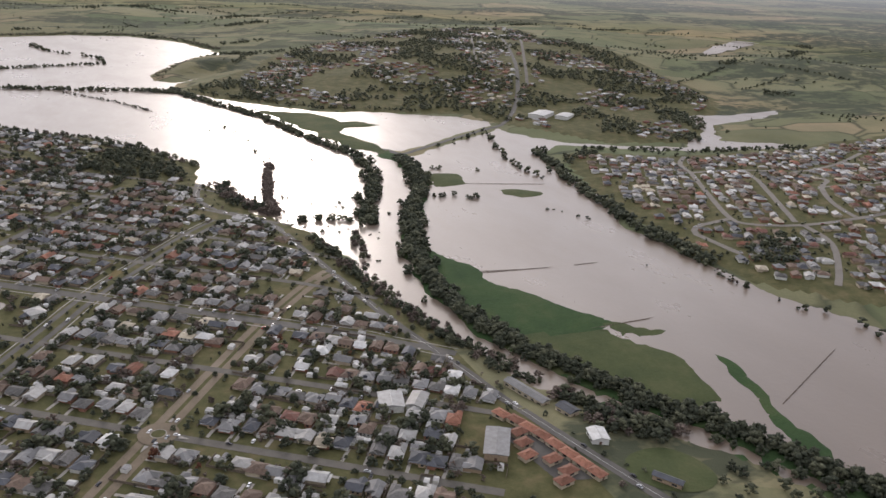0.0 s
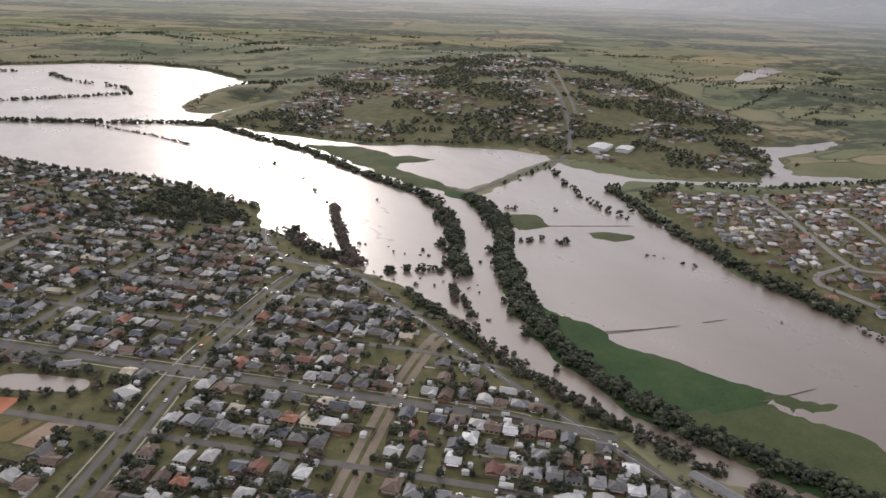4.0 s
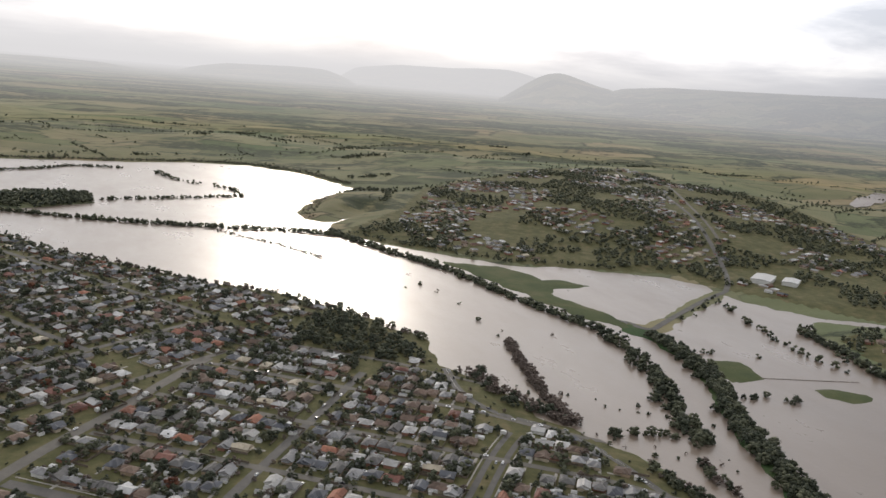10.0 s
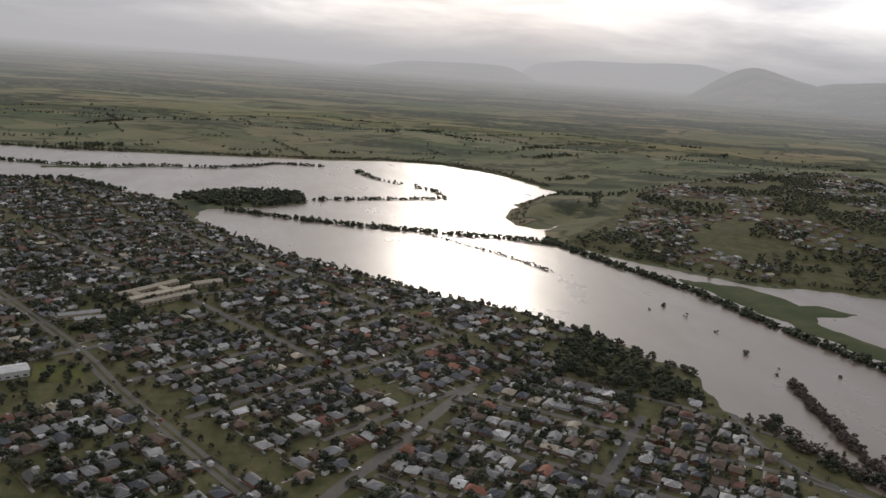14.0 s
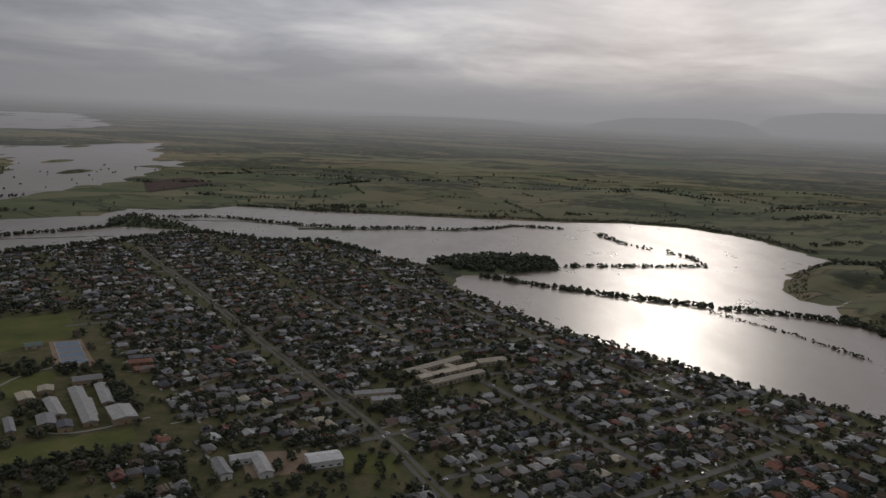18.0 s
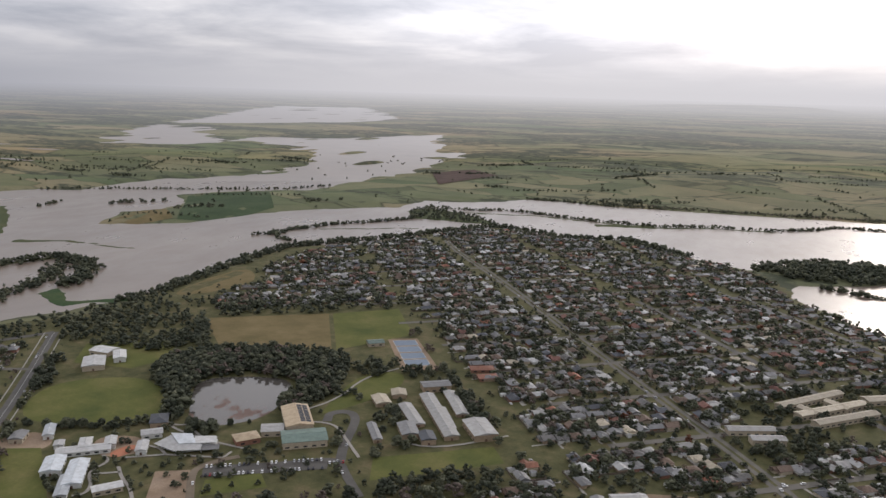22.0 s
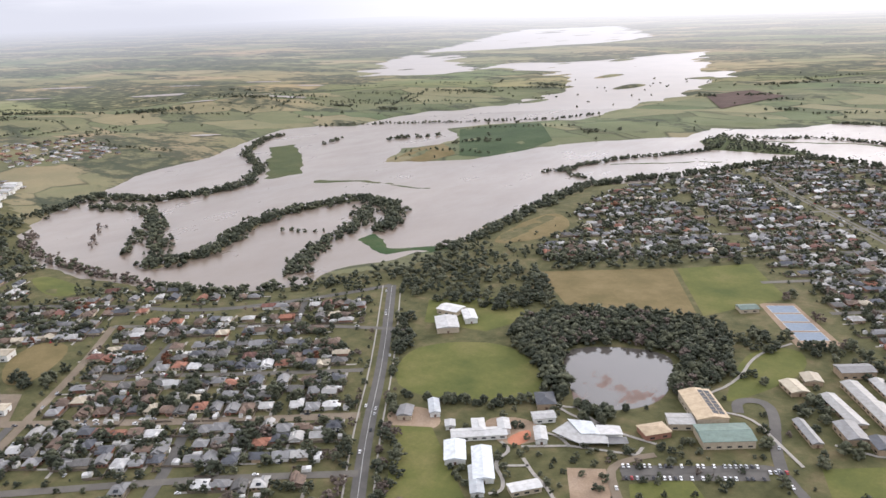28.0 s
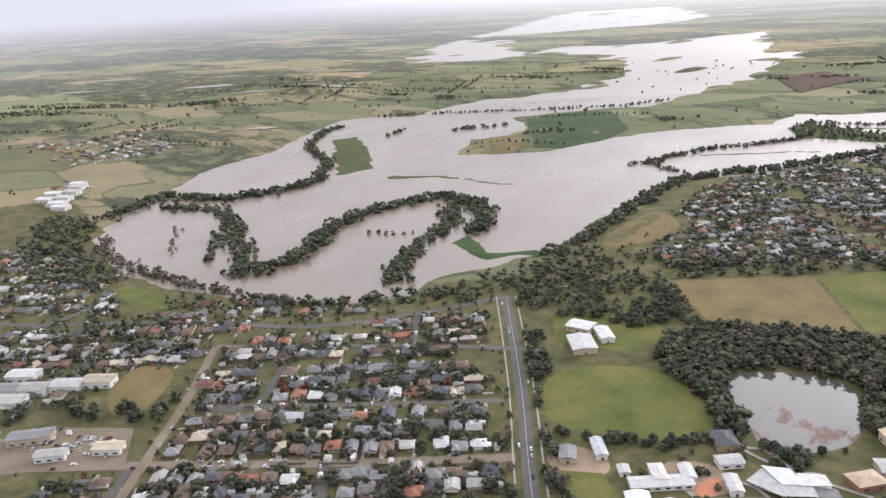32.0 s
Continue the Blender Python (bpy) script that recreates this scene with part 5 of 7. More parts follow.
WHITE, ZINC, GREY = ROOFS[6], ROOFS[0], ROOFS[1]
BLUE_ROOF = roof_metal("pale_blue_sheet_roof", (0.5, 0.53, 0.55), 0.45)
building("school_wing", [(-649, 508), (-617, 534), (-609, 525), (-640, 498)], 3.6, WHITE, WALLS[2], "low white-roofed school wing with a raised centre", rise=1.4)
building("school_tower", [(-643, 527), (-636, 533), (-624, 519), (-632, 513)], 5.2, WHITE, WALLS[2], "raised white-roofed centre of a school wing", rise=1.2, gable=False)
building("school_bay", [(-628, 538), (-621, 544), (-611, 531), (-618, 526)], 4.4, WHITE, WALLS[2], "white-roofed cross bay at the end of a school wing", rise=1.2)
building("school_block", [(-642, 492), (-630, 502), (-614, 481), (-626, 471)], 4.2, BLUE_ROOF, WALLS[2], "broad pale blue-roofed school block on a lawn edge", rise=1.5)
building("school_block", [(-622, 497), (-610, 505), (-585, 472), (-597, 464)], 4.0, BLUE_ROOF, WALLS[2], "long pale blue-roofed school block on a lawn edge", rise=1.5)
building("school_block", [(-610, 477), (-603, 482), (-582, 456), (-590, 451)], 3.4, BLUE_ROOF, WALLS[2], "narrow pale blue-roofed extension of a school block", rise=0.9)
building("school_porch", [(-660, 517), (-654, 522), (-648, 514), (-654, 510)], 3.4, WHITE, WALLS[2], "small white-roofed school store", rise=0.8)
building("school_hall", [(-576, 472), (-563, 489), (-556, 481), (-569, 465)], 4, WHITE, WALLS[0], "white-roofed hall beside garden paths", rise=1.0)
building("classroom", [(-613, 562), (-600, 573), (-593, 564), (-605, 552)], 4, WHITE, WALLS[2], "white-roofed classroom near a pond", rise=1.2)
building("classroom", [(-600, 544), (-593, 549), (-582, 534), (-589, 528)], 4, WHITE, WALLS[2], "white-roofed classroom beside a brick court", rise=1.2)
building("dark_hall", [(-626, 588), (-615, 598), (-602, 582), (-614, 571)], 5, ROOFS[2], WALLS[3], "dark slate-roofed pavilion beside the oval", rise=2.4, gable=False)
# the library: folded roofs fanned over one another
library = thing("library", -565, 557, float(land(-565, 557)) + 0.15, 0, "white library with folded roofs fanned over one another near a pond", "school building")
BUILT.append((-563, 560, 24, 13, radians(32)))


def fold(name, corners, thick, mat, words):
    """One tilted sheet of the roof, given by its corners and their heights."""
    top = [(x + 565, y - 557, z) for x, y, z in corners]
    n = len(top)
    v = top + [(x, y, z - thick) for x, y, z in top]
    part(name, (v, [tuple(range(n)), tuple(range(2 * n - 1, n - 1, -1))] + [(k, n + k, n + (k + 1) % n, (k + 1) % n) for k in range(n)]), mat, library, words)


hall = [(-581, 548), (-581, 561), (-546, 575), (-541, 566), (-562, 547)]
part("wall", ([(x + 565, y - 557, z) for z in (-0.5, 3.4) for x, y in hall], [(4, 3, 2, 1, 0), (5, 6, 7, 8, 9)] + [(k, (k + 1) % 5, 5 + (k + 1) % 5, 5 + k) for k in range(5)]), WALLS[2], library, "white rendered wall")
fold("lower_roof", [(-586, 546, 3.6), (-563, 542, 3.7), (-545, 553, 3.8), (-553, 563, 5.0), (-582, 562, 5.4)], 0.35, WHITE, "wide white lower roof")
fold("upper_roof", [(-583, 563, 6.6), (-567, 570, 6.2), (-555, 559, 5.3), (-566, 552, 5.0)], 0.3, BLUE_ROOF, "pale blue raised roof")
fold("end_roof", [(-563, 568, 5.6), (-548, 576, 5.6), (-541, 567, 5.2), (-556, 557, 5.2)], 0.3, WHITE, "white end roof")
fold("verandah_roof", [(-550, 561, 3.5), (-539, 568, 3.5), (-534, 561, 3.2), (-545, 553, 3.2)], 0.2, GREY, "grey verandah roof")
for x, y in ((-583, 548), (-563, 544.5), (-546, 554), (-537, 561.5), (-541, 566.5)):
    part("post", weld(box(x + 564.85, y - 557.15, -0.3, x + 565.15, y - 556.85, 3.3)), WALLS[2], library)
for k in range(6):
    u = (k + 0.5) / 6
    x, y = -580 + 18 * u + 565, 547.9 - 1.0 * u - 557
    part("window", weld(box(x - 1.1, y - 0.06, 0.6, x + 1.1, y + 0.06, 2.7)), GLASS, library)
building("depot_shed", [(-690, 535), (-684, 541), (-669, 524), (-675, 518)], 4, BLUE_ROOF, WALLS[2], "pale blue sheet-roofed shed on a dirt yard by the oval", "shed")
patch("brick_court", rounded([(-612, 524), (-605, 547), (-595, 534), (-600, 517)]), CLAY, 0.22, "reddish brick paved court between classrooms", "court")
building("depot_shed", [(-702, 515), (-693, 522), (-684, 508), (-694, 501)], 4, GREY, WALLS[0], "grey sheet-roofed shed on a dirt yard by the oval", "shed")
patch("dirt_yard", rounded([(-712, 508), (-692, 532), (-664, 522), (-662, 503), (-688, 490)]), DIRT, 0.17, "bare brown depot yard", "yard")
building("canteen", [(-540, 584), (-527, 600), (-514, 590), (-527, 575)], 4.6, TAN_ROOF, WALLS[1], "tan-roofed brick canteen beside the gymnasium", rise=2.0, gable=False)
building("gymnasium", [(-535, 648), (-515, 663), (-486, 627), (-505, 610)], 7, TAN_ROOF, WALLS[0], "large tan-roofed gymnasium with solar panels", rise=2.2, panels=7)
building("sports_hall", [(-508, 604), (-478, 628), (-460, 607), (-490, 586)], 6, GREEN_ROOF, WALLS[0], "green-roofed sports hall beside a car park", rise=1.8)
building("link_block", [(-530, 612), (-514, 622), (-504, 608), (-520, 598)], 5, ZINC, WALLS[0], "pale-roofed link block between two halls", rise=1.0)
for quad, h, mat, words in (([(-439, 736), (-428, 745), (-368, 663), (-379, 655)], 4.2, ZINC, "long pale-roofed classroom block"), ([(-415, 712), (-405, 719), (-378, 680), (-388, 672)], 3.2, ZINC, "pale-roofed classroom block beside a longer one"),
                            ([(-447, 707), (-437, 714), (-405, 676), (-415, 668)], 3.2, ZINC, "pale blue-grey classroom block"), ([(-422, 754), (-412, 761), (-379, 712), (-388, 706)], 3.2, ZINC, "pale-roofed classroom block with short wings"),
                            ([(-378, 692), (-362, 706), (-340, 680), (-356, 662)], 6, ZINC, "broad pale-roofed school hall"), ([(-448, 762), (-425, 778), (-417, 764), (-440, 746)], 6, GREY, "grey-roofed brick school hall under trees"),
                            ([(-428, 664), (-415, 673), (-400, 652), (-413, 643)], 5, GREY, "grey-green roofed classroom near a lawn"), ([(-404, 655), (-393, 662), (-383, 648), (-394, 640)], 5, ROOFS[2], "dark-roofed classroom near a lawn"),
                            ([(-452, 655), (-446, 660), (-425, 632), (-431, 627)], 3.5, GREY, "narrow grey-roofed shelter beside a driveway"), ([(-478, 712), (-466, 722), (-452, 705), (-463, 696)], 4, ROOFS[8], "cream-roofed school cottage"), ([(-468, 735), (-455, 742), (-447, 728), (-460, 721)], 4, ROOFS[8], "cream-roofed school cottage")):
    building("classroom_block", quad, h, mat, WALLS[3], words + " in school grounds", group="school blocks")
building("club_house", [(-808, 692), (-802, 712), (-785, 714), (-777, 694)], 5, WHITE, WALLS[0], "white-roofed sports club house beside an oval", "club house")
building("club_house", [(-792, 672), (-775, 690), (-754, 664), (-770, 650)], 5.5, WHITE, WALLS[0], "broad white-roofed sports club house", "club house")
building("club_shed", [(-782, 704), (-770, 711), (-752, 692), (-762, 684)], 5, WHITE, WALLS[2], "white-roofed club shed on a lawn", "shed")
building("sports_pavilion", [(-560, 860), (-545, 872), (-536, 860), (-550, 848)], 4, GREEN_ROOF, WALLS[0], "green-roofed pavilion at the court side", "pavilion")
building("red_unit_row", [(-424, 832), (-402, 845), (-395, 832), (-417, 820)], 3.2, ROOFS[5], WALLS[1], "orange-tiled unit row near the school", "house", gable=False)
building("red_unit_row", [(-408, 812), (-390, 824), (-383, 812), (-401, 800)], 3.2, ROOFS[5], WALLS[1], "orange-tiled unit row near the school", "house", gable=False)
building("church_hall", [(-178, 628), (-152, 641), (-144, 624), (-168, 610)], 6, WHITE, WALLS[2], "white-roofed hall beside a dirt yard", "hall")
for quad, mat in (([(-248, 606), (-240, 612), (-222, 586), (-230, 580)], GREY), ([(-236, 616), (-214, 628), (-210, 618), (-232, 606)], WHITE), ([(-222, 622), (-212, 628), (-192, 594), (-202, 588)], ZINC)):
    building("workshop", quad, 5, mat, WALLS[2], "pale-roofed workshop round a dirt yard", "workshop", group="workshops round the yard")
for quad in ([(-128, 858), (-70, 925), (-62, 918), (-120, 850)], [(-112, 842), (-50, 905), (-43, 897), (-104, 834)], [(-98, 828), (-42, 882), (-35, 874), (-90, 820)], [(-108, 858), (-92, 846), (-86, 852), (-102, 866)], [(-84, 886), (-64, 872), (-58, 878), (-78, 894)], [(-50, 915), (-18, 935), (-12, 922), (-44, 902)],
             [(-168, 782), (-128, 800), (-123, 790), (-163, 772)], [(-148, 770), (-120, 782), (-115, 772), (-143, 760)]):
    building("college_block", quad, 5, ROOFS[8] if quad[0][0] > -140 else ZINC, WALLS[0], "long flat pale-roofed college block among trees", group="college blocks")
building("works_shed", [(-1052, 300), (-1030, 325), (-1018, 314), (-1040, 290)], 5.5, GREY, WALLS[0], "long grey works shed in a gravel yard", "shed")
building("works_shed", [(-1008, 300), (-992, 316), (-984, 308), (-1000, 292)], 5, ZINC, WALLS[2], "pale-roofed works shed in a gravel yard", "shed")
building("boat_shop", [(-982, 332), (-965, 345), (-957, 335), (-974, 322)], 5, ROOFS[8], WALLS[2], "white boat shop among parked vehicles", "shop")
for k, (x, y) in enumerate(((-1130, 345), (-1112, 365), (-1150, 330), (-1096, 385), (-1125, 322), (-1165, 352))):
    building("factory_shed", [(x, y), (x + 22, y + 16), (x + 32, y + 2), (x + 10, y - 14)], 6, (ZINC, WHITE, GREY, ROOFS[8])[k % 4], WALLS[2], "pale sheet-roofed factory shed among trees", "shed", group="factory sheds")
building("riverside_motel", [(622, -42), (630, -38), (642, -78), (634, -82)], 4, GREY, WALLS[0], "long grey-roofed building on the river bank", "motel")
building("riverside_house", [(640, -88), (650, -84), (654, -98), (644, -102)], 4, ROOFS[2], WALLS[0], "blue-grey roofed house on the river bank", "house")
building("boat_house", [(643, -122), (654, -128), (650, -142), (639, -136)], 4, WHITE, WALLS[2], "white-roofed boat house above the river", "shed")
building("park_hall", [(287, 182), (300, 182), (307, 171), (293, 167)], 4.5, ROOFS[0], WALLS[2], "pale-roofed hall beside a small park", "hall", gable=False)
building("park_pavilion", [(250, 241), (267, 239), (268, 230), (252, 231)], 3.6, ROOFS[1], WALLS[0], "grey-roofed pavilion beside a small park", "pavilion")
building("dark_shed", [(652, -182), (657, -180), (668, -196), (663, -198)], 3.5, ROOFS[2], WALLS[3], "long dark-roofed shed on rough grass by the river", "shed")
building("big_white_shed", [(522, -38), (540, -42), (535, -62), (517, -58)], 5, WHITE, WALLS[2], "large white-roofed shed among houses", "shed")
building("big_white_shed", [(548, -42), (558, -50), (546, -66), (536, -58)], 4, ZINC, WALLS[2], "pale-roofed shed among houses", "shed")
building("flat_store", [(577, -102), (592, -110), (576, -138), (561, -130)], 5, GREY, WALLS[3], "grey flat-roofed store beside orange-roofed units", "store", rise=0.6)
for k, (x, y, t) in enumerate(((596, -88, -70), (602, -98, -70), (606, -109, -72), (610, -120, -72), (613, -132, -75), (616, -144, -75), (619, -156, -76), (622, -168, -76), (597, -112, 15), (594, -124, 15), (590, -137, 15), (603, -146, 12), (606, -160, 12), (598, -168, 12))):
    c, q = math.cos(radians(t)), math.sin(radians(t))
    building("unit", [(x + u * c - v * q, y + u * q + v * c) for u, v in ((-5.6, -4), (5.6, -4), (5.6, 4), (-5.6, 4))], 3, ROOFS[5], WALLS[0], "orange-tiled brick unit in a riverside row", "house", 1.9, False, "orange-roofed units")
patch("unit_court", [(585, -100), (604, -104), (618, -170), (596, -165)], ASPHALT, 0.25, "dark paved court between units", "driveway")
for k, (x, y) in enumerate(((-1790, 690), (-1820, 715), (-1850, 745), (-1880, 770), (-1760, 680), (-1905, 785), (-1835, 690), (-1865, 720))):
    building("hospital_block", [(x, y), (x + 24, y + 14), (x + 34, y - 4), (x + 10, y - 18)], 7, WHITE, WALLS[2], "white-roofed block of a complex among trees", "building", group="white complex")
building("far_supermarket", [(1140, 860), (1190, 900), (1210, 870), (1165, 835)], 7, WHITE, WALLS[2], "large white-roofed supermarket at the far shore", "shop", windows=False)
building("far_supermarket", [(1190, 840), (1225, 868), (1240, 845), (1208, 820)], 6, WHITE, WALLS[2], "white-roofed store at the far shore", "shop", windows=False)

# the roundabout
hub = thing("roundabout", 375, -35, 7.0, 0, "small roundabout with a grassed centre on the boulevard", "roundabout")
for name, rad, z, mat in (("circulating_lane", 13, 0.66, GRAVEL), ("kerb_ring", 5.2, 0.7, CONCRETE), ("centre_island", 4.6, 0.76, TOWN_GRASS)):
    part(name, ([(rad * math.cos(k * 0.2618), rad * math.sin(k * 0.2618), z) for k in range(24)], [tuple(range(24))]), mat, hub)
for k in range(4):
    w = radians(55 + 90 * k)
    part("splitter_island", ([(math.cos(w) * a - math.sin(w) * b, math.sin(w) * a + math.cos(w) * b, 0.7) for a, b in ((14, -1.6), (14, 1.6), (22, 0))], [(0, 1, 2)]), CONCRETE, hub)

# pale walking paths through the park
for line in ([(-520, 660), (-505, 700), (-510, 760), (-490, 800)], [(-590, 592), (-560, 575), (-520, 575)], [(-625, 598), (-600, 585), (-585, 600)], [(-420, 640), (-380, 640), (-335, 690)], [(-596, 491), (-579, 503)], [(-596, 521), (-569, 540)], [(-592, 547), (-580, 547), (-569, 540)], [(-604, 586), (-590, 580), (-568, 577), (-552, 583)], [(-612, 519), (-599, 513), (-601, 497), (-595, 488), (-584, 480), (-577, 468), (-583, 461)], [(-569, 540), (-534, 552), (-525, 554), (-526, 566)], [(-587, 509), (-570, 495), (-556, 488), (-533, 467)], [(-510, 640), (-480, 650), (-455, 625), (-430, 600)]):
    ob = new("path", mesh_from("path", *strip(line, 2.6, 0.6), CONCRETE))
    tagged(ob, "pale concrete walking path through park grass", "path", kind="structure")
road([(-495, 478), (-528, 520), (-533, 534), (-524, 552), (-515, 562)], 6, GRAVEL, "tan gravel school driveway")
road([(-524, 528), (-455, 585), (-440, 588), (-425, 570), (-400, 545)], 7, ASPHALT, "grey school driveway")
road([(-440, 588), (-452, 615), (-466, 664), (-480, 679), (-496, 668), (-488, 650)], 8, ASPHALT, "grey looping school driveway")

# standing floods in far paddocks
r = random.Random(3)
for x, y, a, b in ((-3165, 1950, 120, 45), (-2660, 1775, 60, 25), (-2625, 2010, 60, 30), (-2470, 1995, 70, 28), (-4050, 2040, 130, 60), (-3340, 2615, 90, 40), (-3000, 1390, 60, 40), (-2100, 1375, 30, 28), (-3500, 2300, 90, 30), (-2900, 2500, 70, 30), (-3700, 1700, 110, 40), (2560, 1855, 200, 60), (2420, 1790, 90, 40), (2750, 1980, 120, 40), (1495, 1890, 70, 65)):
    n, ring = 18, []
    for k in range(n):
        w, f = 6.283 * k / n, r.uniform(0.75, 1.15)
        ring.append((x + a * f * math.cos(w) * 0.9 + b * f * math.sin(w) * 0.45, y + b * f * math.sin(w) + a * f * math.cos(w) * 0.35))
    v = np.array(ring)
    v = np.vstack([v, [(x, y)]])
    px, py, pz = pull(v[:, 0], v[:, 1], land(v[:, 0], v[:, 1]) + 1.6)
    tagged(new("flood_pool", mesh_from("flood_pool", np.column_stack([px, py, pz]).tolist(), [(k, (k + 1) % n, n) for k in range(n)], WATER)), "shining flood pool in a paddock", "water", kind="structure")

# ---------------------------------------------------------------- trees




OCT = np.array([(1, 0, 0), (-1, 0, 0), (0, 1, 0), (0, -1, 0), (0, 0, 1), (0, 0, -1)], float)
OCT_FACES = np.array([(0, 2, 4), (2, 1, 4), (1, 3, 4), (3, 0, 4), (2, 0, 5), (1, 2, 5), (3, 1, 5), (0, 3, 5)])


def crown_shape(seed, height, spread, lobes, cards, size, stem=True, fill=0.42):
    """Ragged clumps round the limb ends and loose leaf sprays between them; corners, triangles, and which are bark."""
    r = np.random.RandomState(seed)
    w, far = r.uniform(0, 6.283, lobes), np.sqrt(r.rand(lobes)) * spread * 0.68
    up = r.uniform(0.0, 1.0, lobes)
    far *= 1 - 0.55 * np.maximum(0, up - 0.55) / 0.45
    mid = np.column_stack([far * np.cos(w), far * np.sin(w), height * (0.2 + 0.64 * up)])
    rad = spread * fill * r.uniform(0.65, 1.15, lobes)
    spin, tip = r.uniform(0, 6.283, lobes), r.uniform(-0.6, 0.6, lobes)
    tx, tz = OCT[None, :, 0] * np.cos(tip)[:, None] - OCT[None, :, 2] * np.sin(tip)[:, None], OCT[None, :, 0] * np.sin(tip)[:, None] + OCT[None, :, 2] * np.cos(tip)[:, None]
    ty = np.broadcast_to(OCT[None, :, 1], tx.shape)
    clump = np.stack([tx * np.cos(spin)[:, None] - ty * np.sin(spin)[:, None], tx * np.sin(spin)[:, None] + ty * np.cos(spin)[:, None], tz], -1)
    V = mid[:, None, :] + clump * (rad[:, None] * r.uniform(0.65, 1.35, (lobes, 6)))[:, :, None] * np.array((1, 1, 0.85))
    F = (OCT_FACES[None] + 6 * np.arange(lobes)[:, None, None]).reshape(-1, 3)
    V = V.reshape(-1, 3)
    which = r.randint(0, lobes, cards)
    off = r.normal(0, 1, (cards, 3))
    off /= np.linalg.norm(off, axis=1)[:, None]
    p = mid[which] + off * (rad[which] * r.uniform(0.95, 1.3, cards))[:, None] * np.array((1, 1, 0.85))
    a = r.normal(0, 1, (cards, 3))
    a /= np.linalg.norm(a, axis=1)[:, None]
    b = np.cross(a, off)
    k = size * r.uniform(0.6, 1.4, cards)[:, None]
    C = np.stack([p - a * k, p + b * k * 0.7, p + a * k, p - b * k * 0.7], 1).reshape(-1, 3)
    q = len(V) + 4 * np.arange(cards)[:, None]
    F = np.concatenate([F, q + [[0, 1, 2]], q + [[0, 2, 3]]])
    V = np.concatenate([V, C])
    bark = np.zeros(len(F), int)
    if stem:
        n, t = len(V), 0.024 * height
        V = np.concatenate([V, [(t * math.cos(x) * k, t * math.sin(x) * k, z) for z, k in ((-0.05 * height, 1.2), (0.6 * height, 0.5)) for x in (0, 2.09, 4.19)]])
        F = np.concatenate([F, [(n + i, n + (i + 1) % 3, n + 3 + i) for i in range(3)], [(n + (i + 1) % 3, n + 3 + (i + 1) % 3, n + 3 + i) for i in range(3)]])
        bark = np.concatenate([bark, np.ones(6, int)])
    return V, F, bark


def trunk_shape(height, radius, seed, limbs=4, sides=6):
    r = random.Random(seed)
    V, F = [], []

    def tube(p, q, ra, rb):
        k = len(V)
        ax = (Vector(q) - Vector(p)).normalized()
        s = ax.orthogonal().normalized()
        t = ax.cross(s)
        for base, rad in ((p, ra), (q, rb)):
            for i in range(sides):
                w = 6.283 * i / sides
                V.append(tuple(Vector(base) + s * math.cos(w) * rad + t * math.sin(w) * rad))
        F.extend((k + i, k + (i + 1) % sides, k + sides + (i + 1) % sides, k + sides + i) for i in range(sides))

    fork = (r.uniform(-0.3, 0.3), r.uniform(-0.3, 0.3), height * 0.42)
    tube((0, 0, -0.6), fork, radius, radius * 0.7)
    for i in range(limbs):
        w = 6.283 * (i + r.random() * 0.6) / limbs
        tube(fork, (math.cos(w) * height * 0.2, math.sin(w) * height * 0.2, height * r.uniform(0.6, 0.78)), radius * 0.5, radius * 0.15)
    return V, F


TREE_KINDS = []
for k, (mat, word) in enumerate(((GUM, "grey-green gum tree"), (GUM, "grey-green gum tree"), (PINE, "dark evergreen tree"), (PINE, "dark evergreen tree"), (BARE, "bare brown winter tree"), (RUST, "rust-coloured garden tree"))):
    h = (11, 14, 10, 13, 9, 7)[k]
    cv, cf, _ = crown_shape(60 + k, h, h * (0.6, 0.56, 0.56, 0.46, 0.54, 0.58)[k], (52, 60, 56, 60, 40, 40)[k], (170, 190, 140, 140, 190, 110)[k], (0.5, 0.5, 0.45, 0.45, 0.4, 0.42)[k], False, 0.24 if k == 4 else 0.31)
    crown = fast_mesh("crown", cv, cf, [mat])
    TREE_KINDS.append((h, crown, mesh_from("trunk", *trunk_shape(h, 0.028 * h, 80 + k), BARK), word))

tree_spots = []         # x, y, height, kind: 0 gum, 1 evergreen, 2 bare, 3 rust


def tree_row(line, width, gap, height, kinds, seed, ragged=0.25):
    r = random.Random(seed)
    for x, y in densify(line, gap):
        for _ in range(max(1, round(width / (gap * 0.85)))):
            if r.random() < ragged:
                continue
            px, py = x + r.uniform(-0.5, 0.5) * gap + r.gauss(0, width / 3.4), y + r.uniform(-0.5, 0.5) * gap + r.gauss(0, width / 3.4)
            tree_spots.append((px, py, height * r.uniform(0.6, 1.2), r.choice(kinds)))


def tree_wood(ring, gap, height, kinds, seed, odds=0.85):
    r = random.Random(seed)
    lo, hi = np.min(ring, 0), np.max(ring, 0)
    p = np.array([(x + r.uniform(-gap, gap) / 2, y + r.uniform(-gap, gap) / 2) for x in np.arange(lo[0], hi[0], gap) for y in np.arange(lo[1], hi[1], gap) if r.random() < odds])
    d = signed(p[:, 0], p[:, 1], ring)
    for (x, y), k in zip(p, d):
        if k < 0:
            tree_spots.append((x, y, height * r.uniform(0.65, 1.2), r.choice(kinds)))


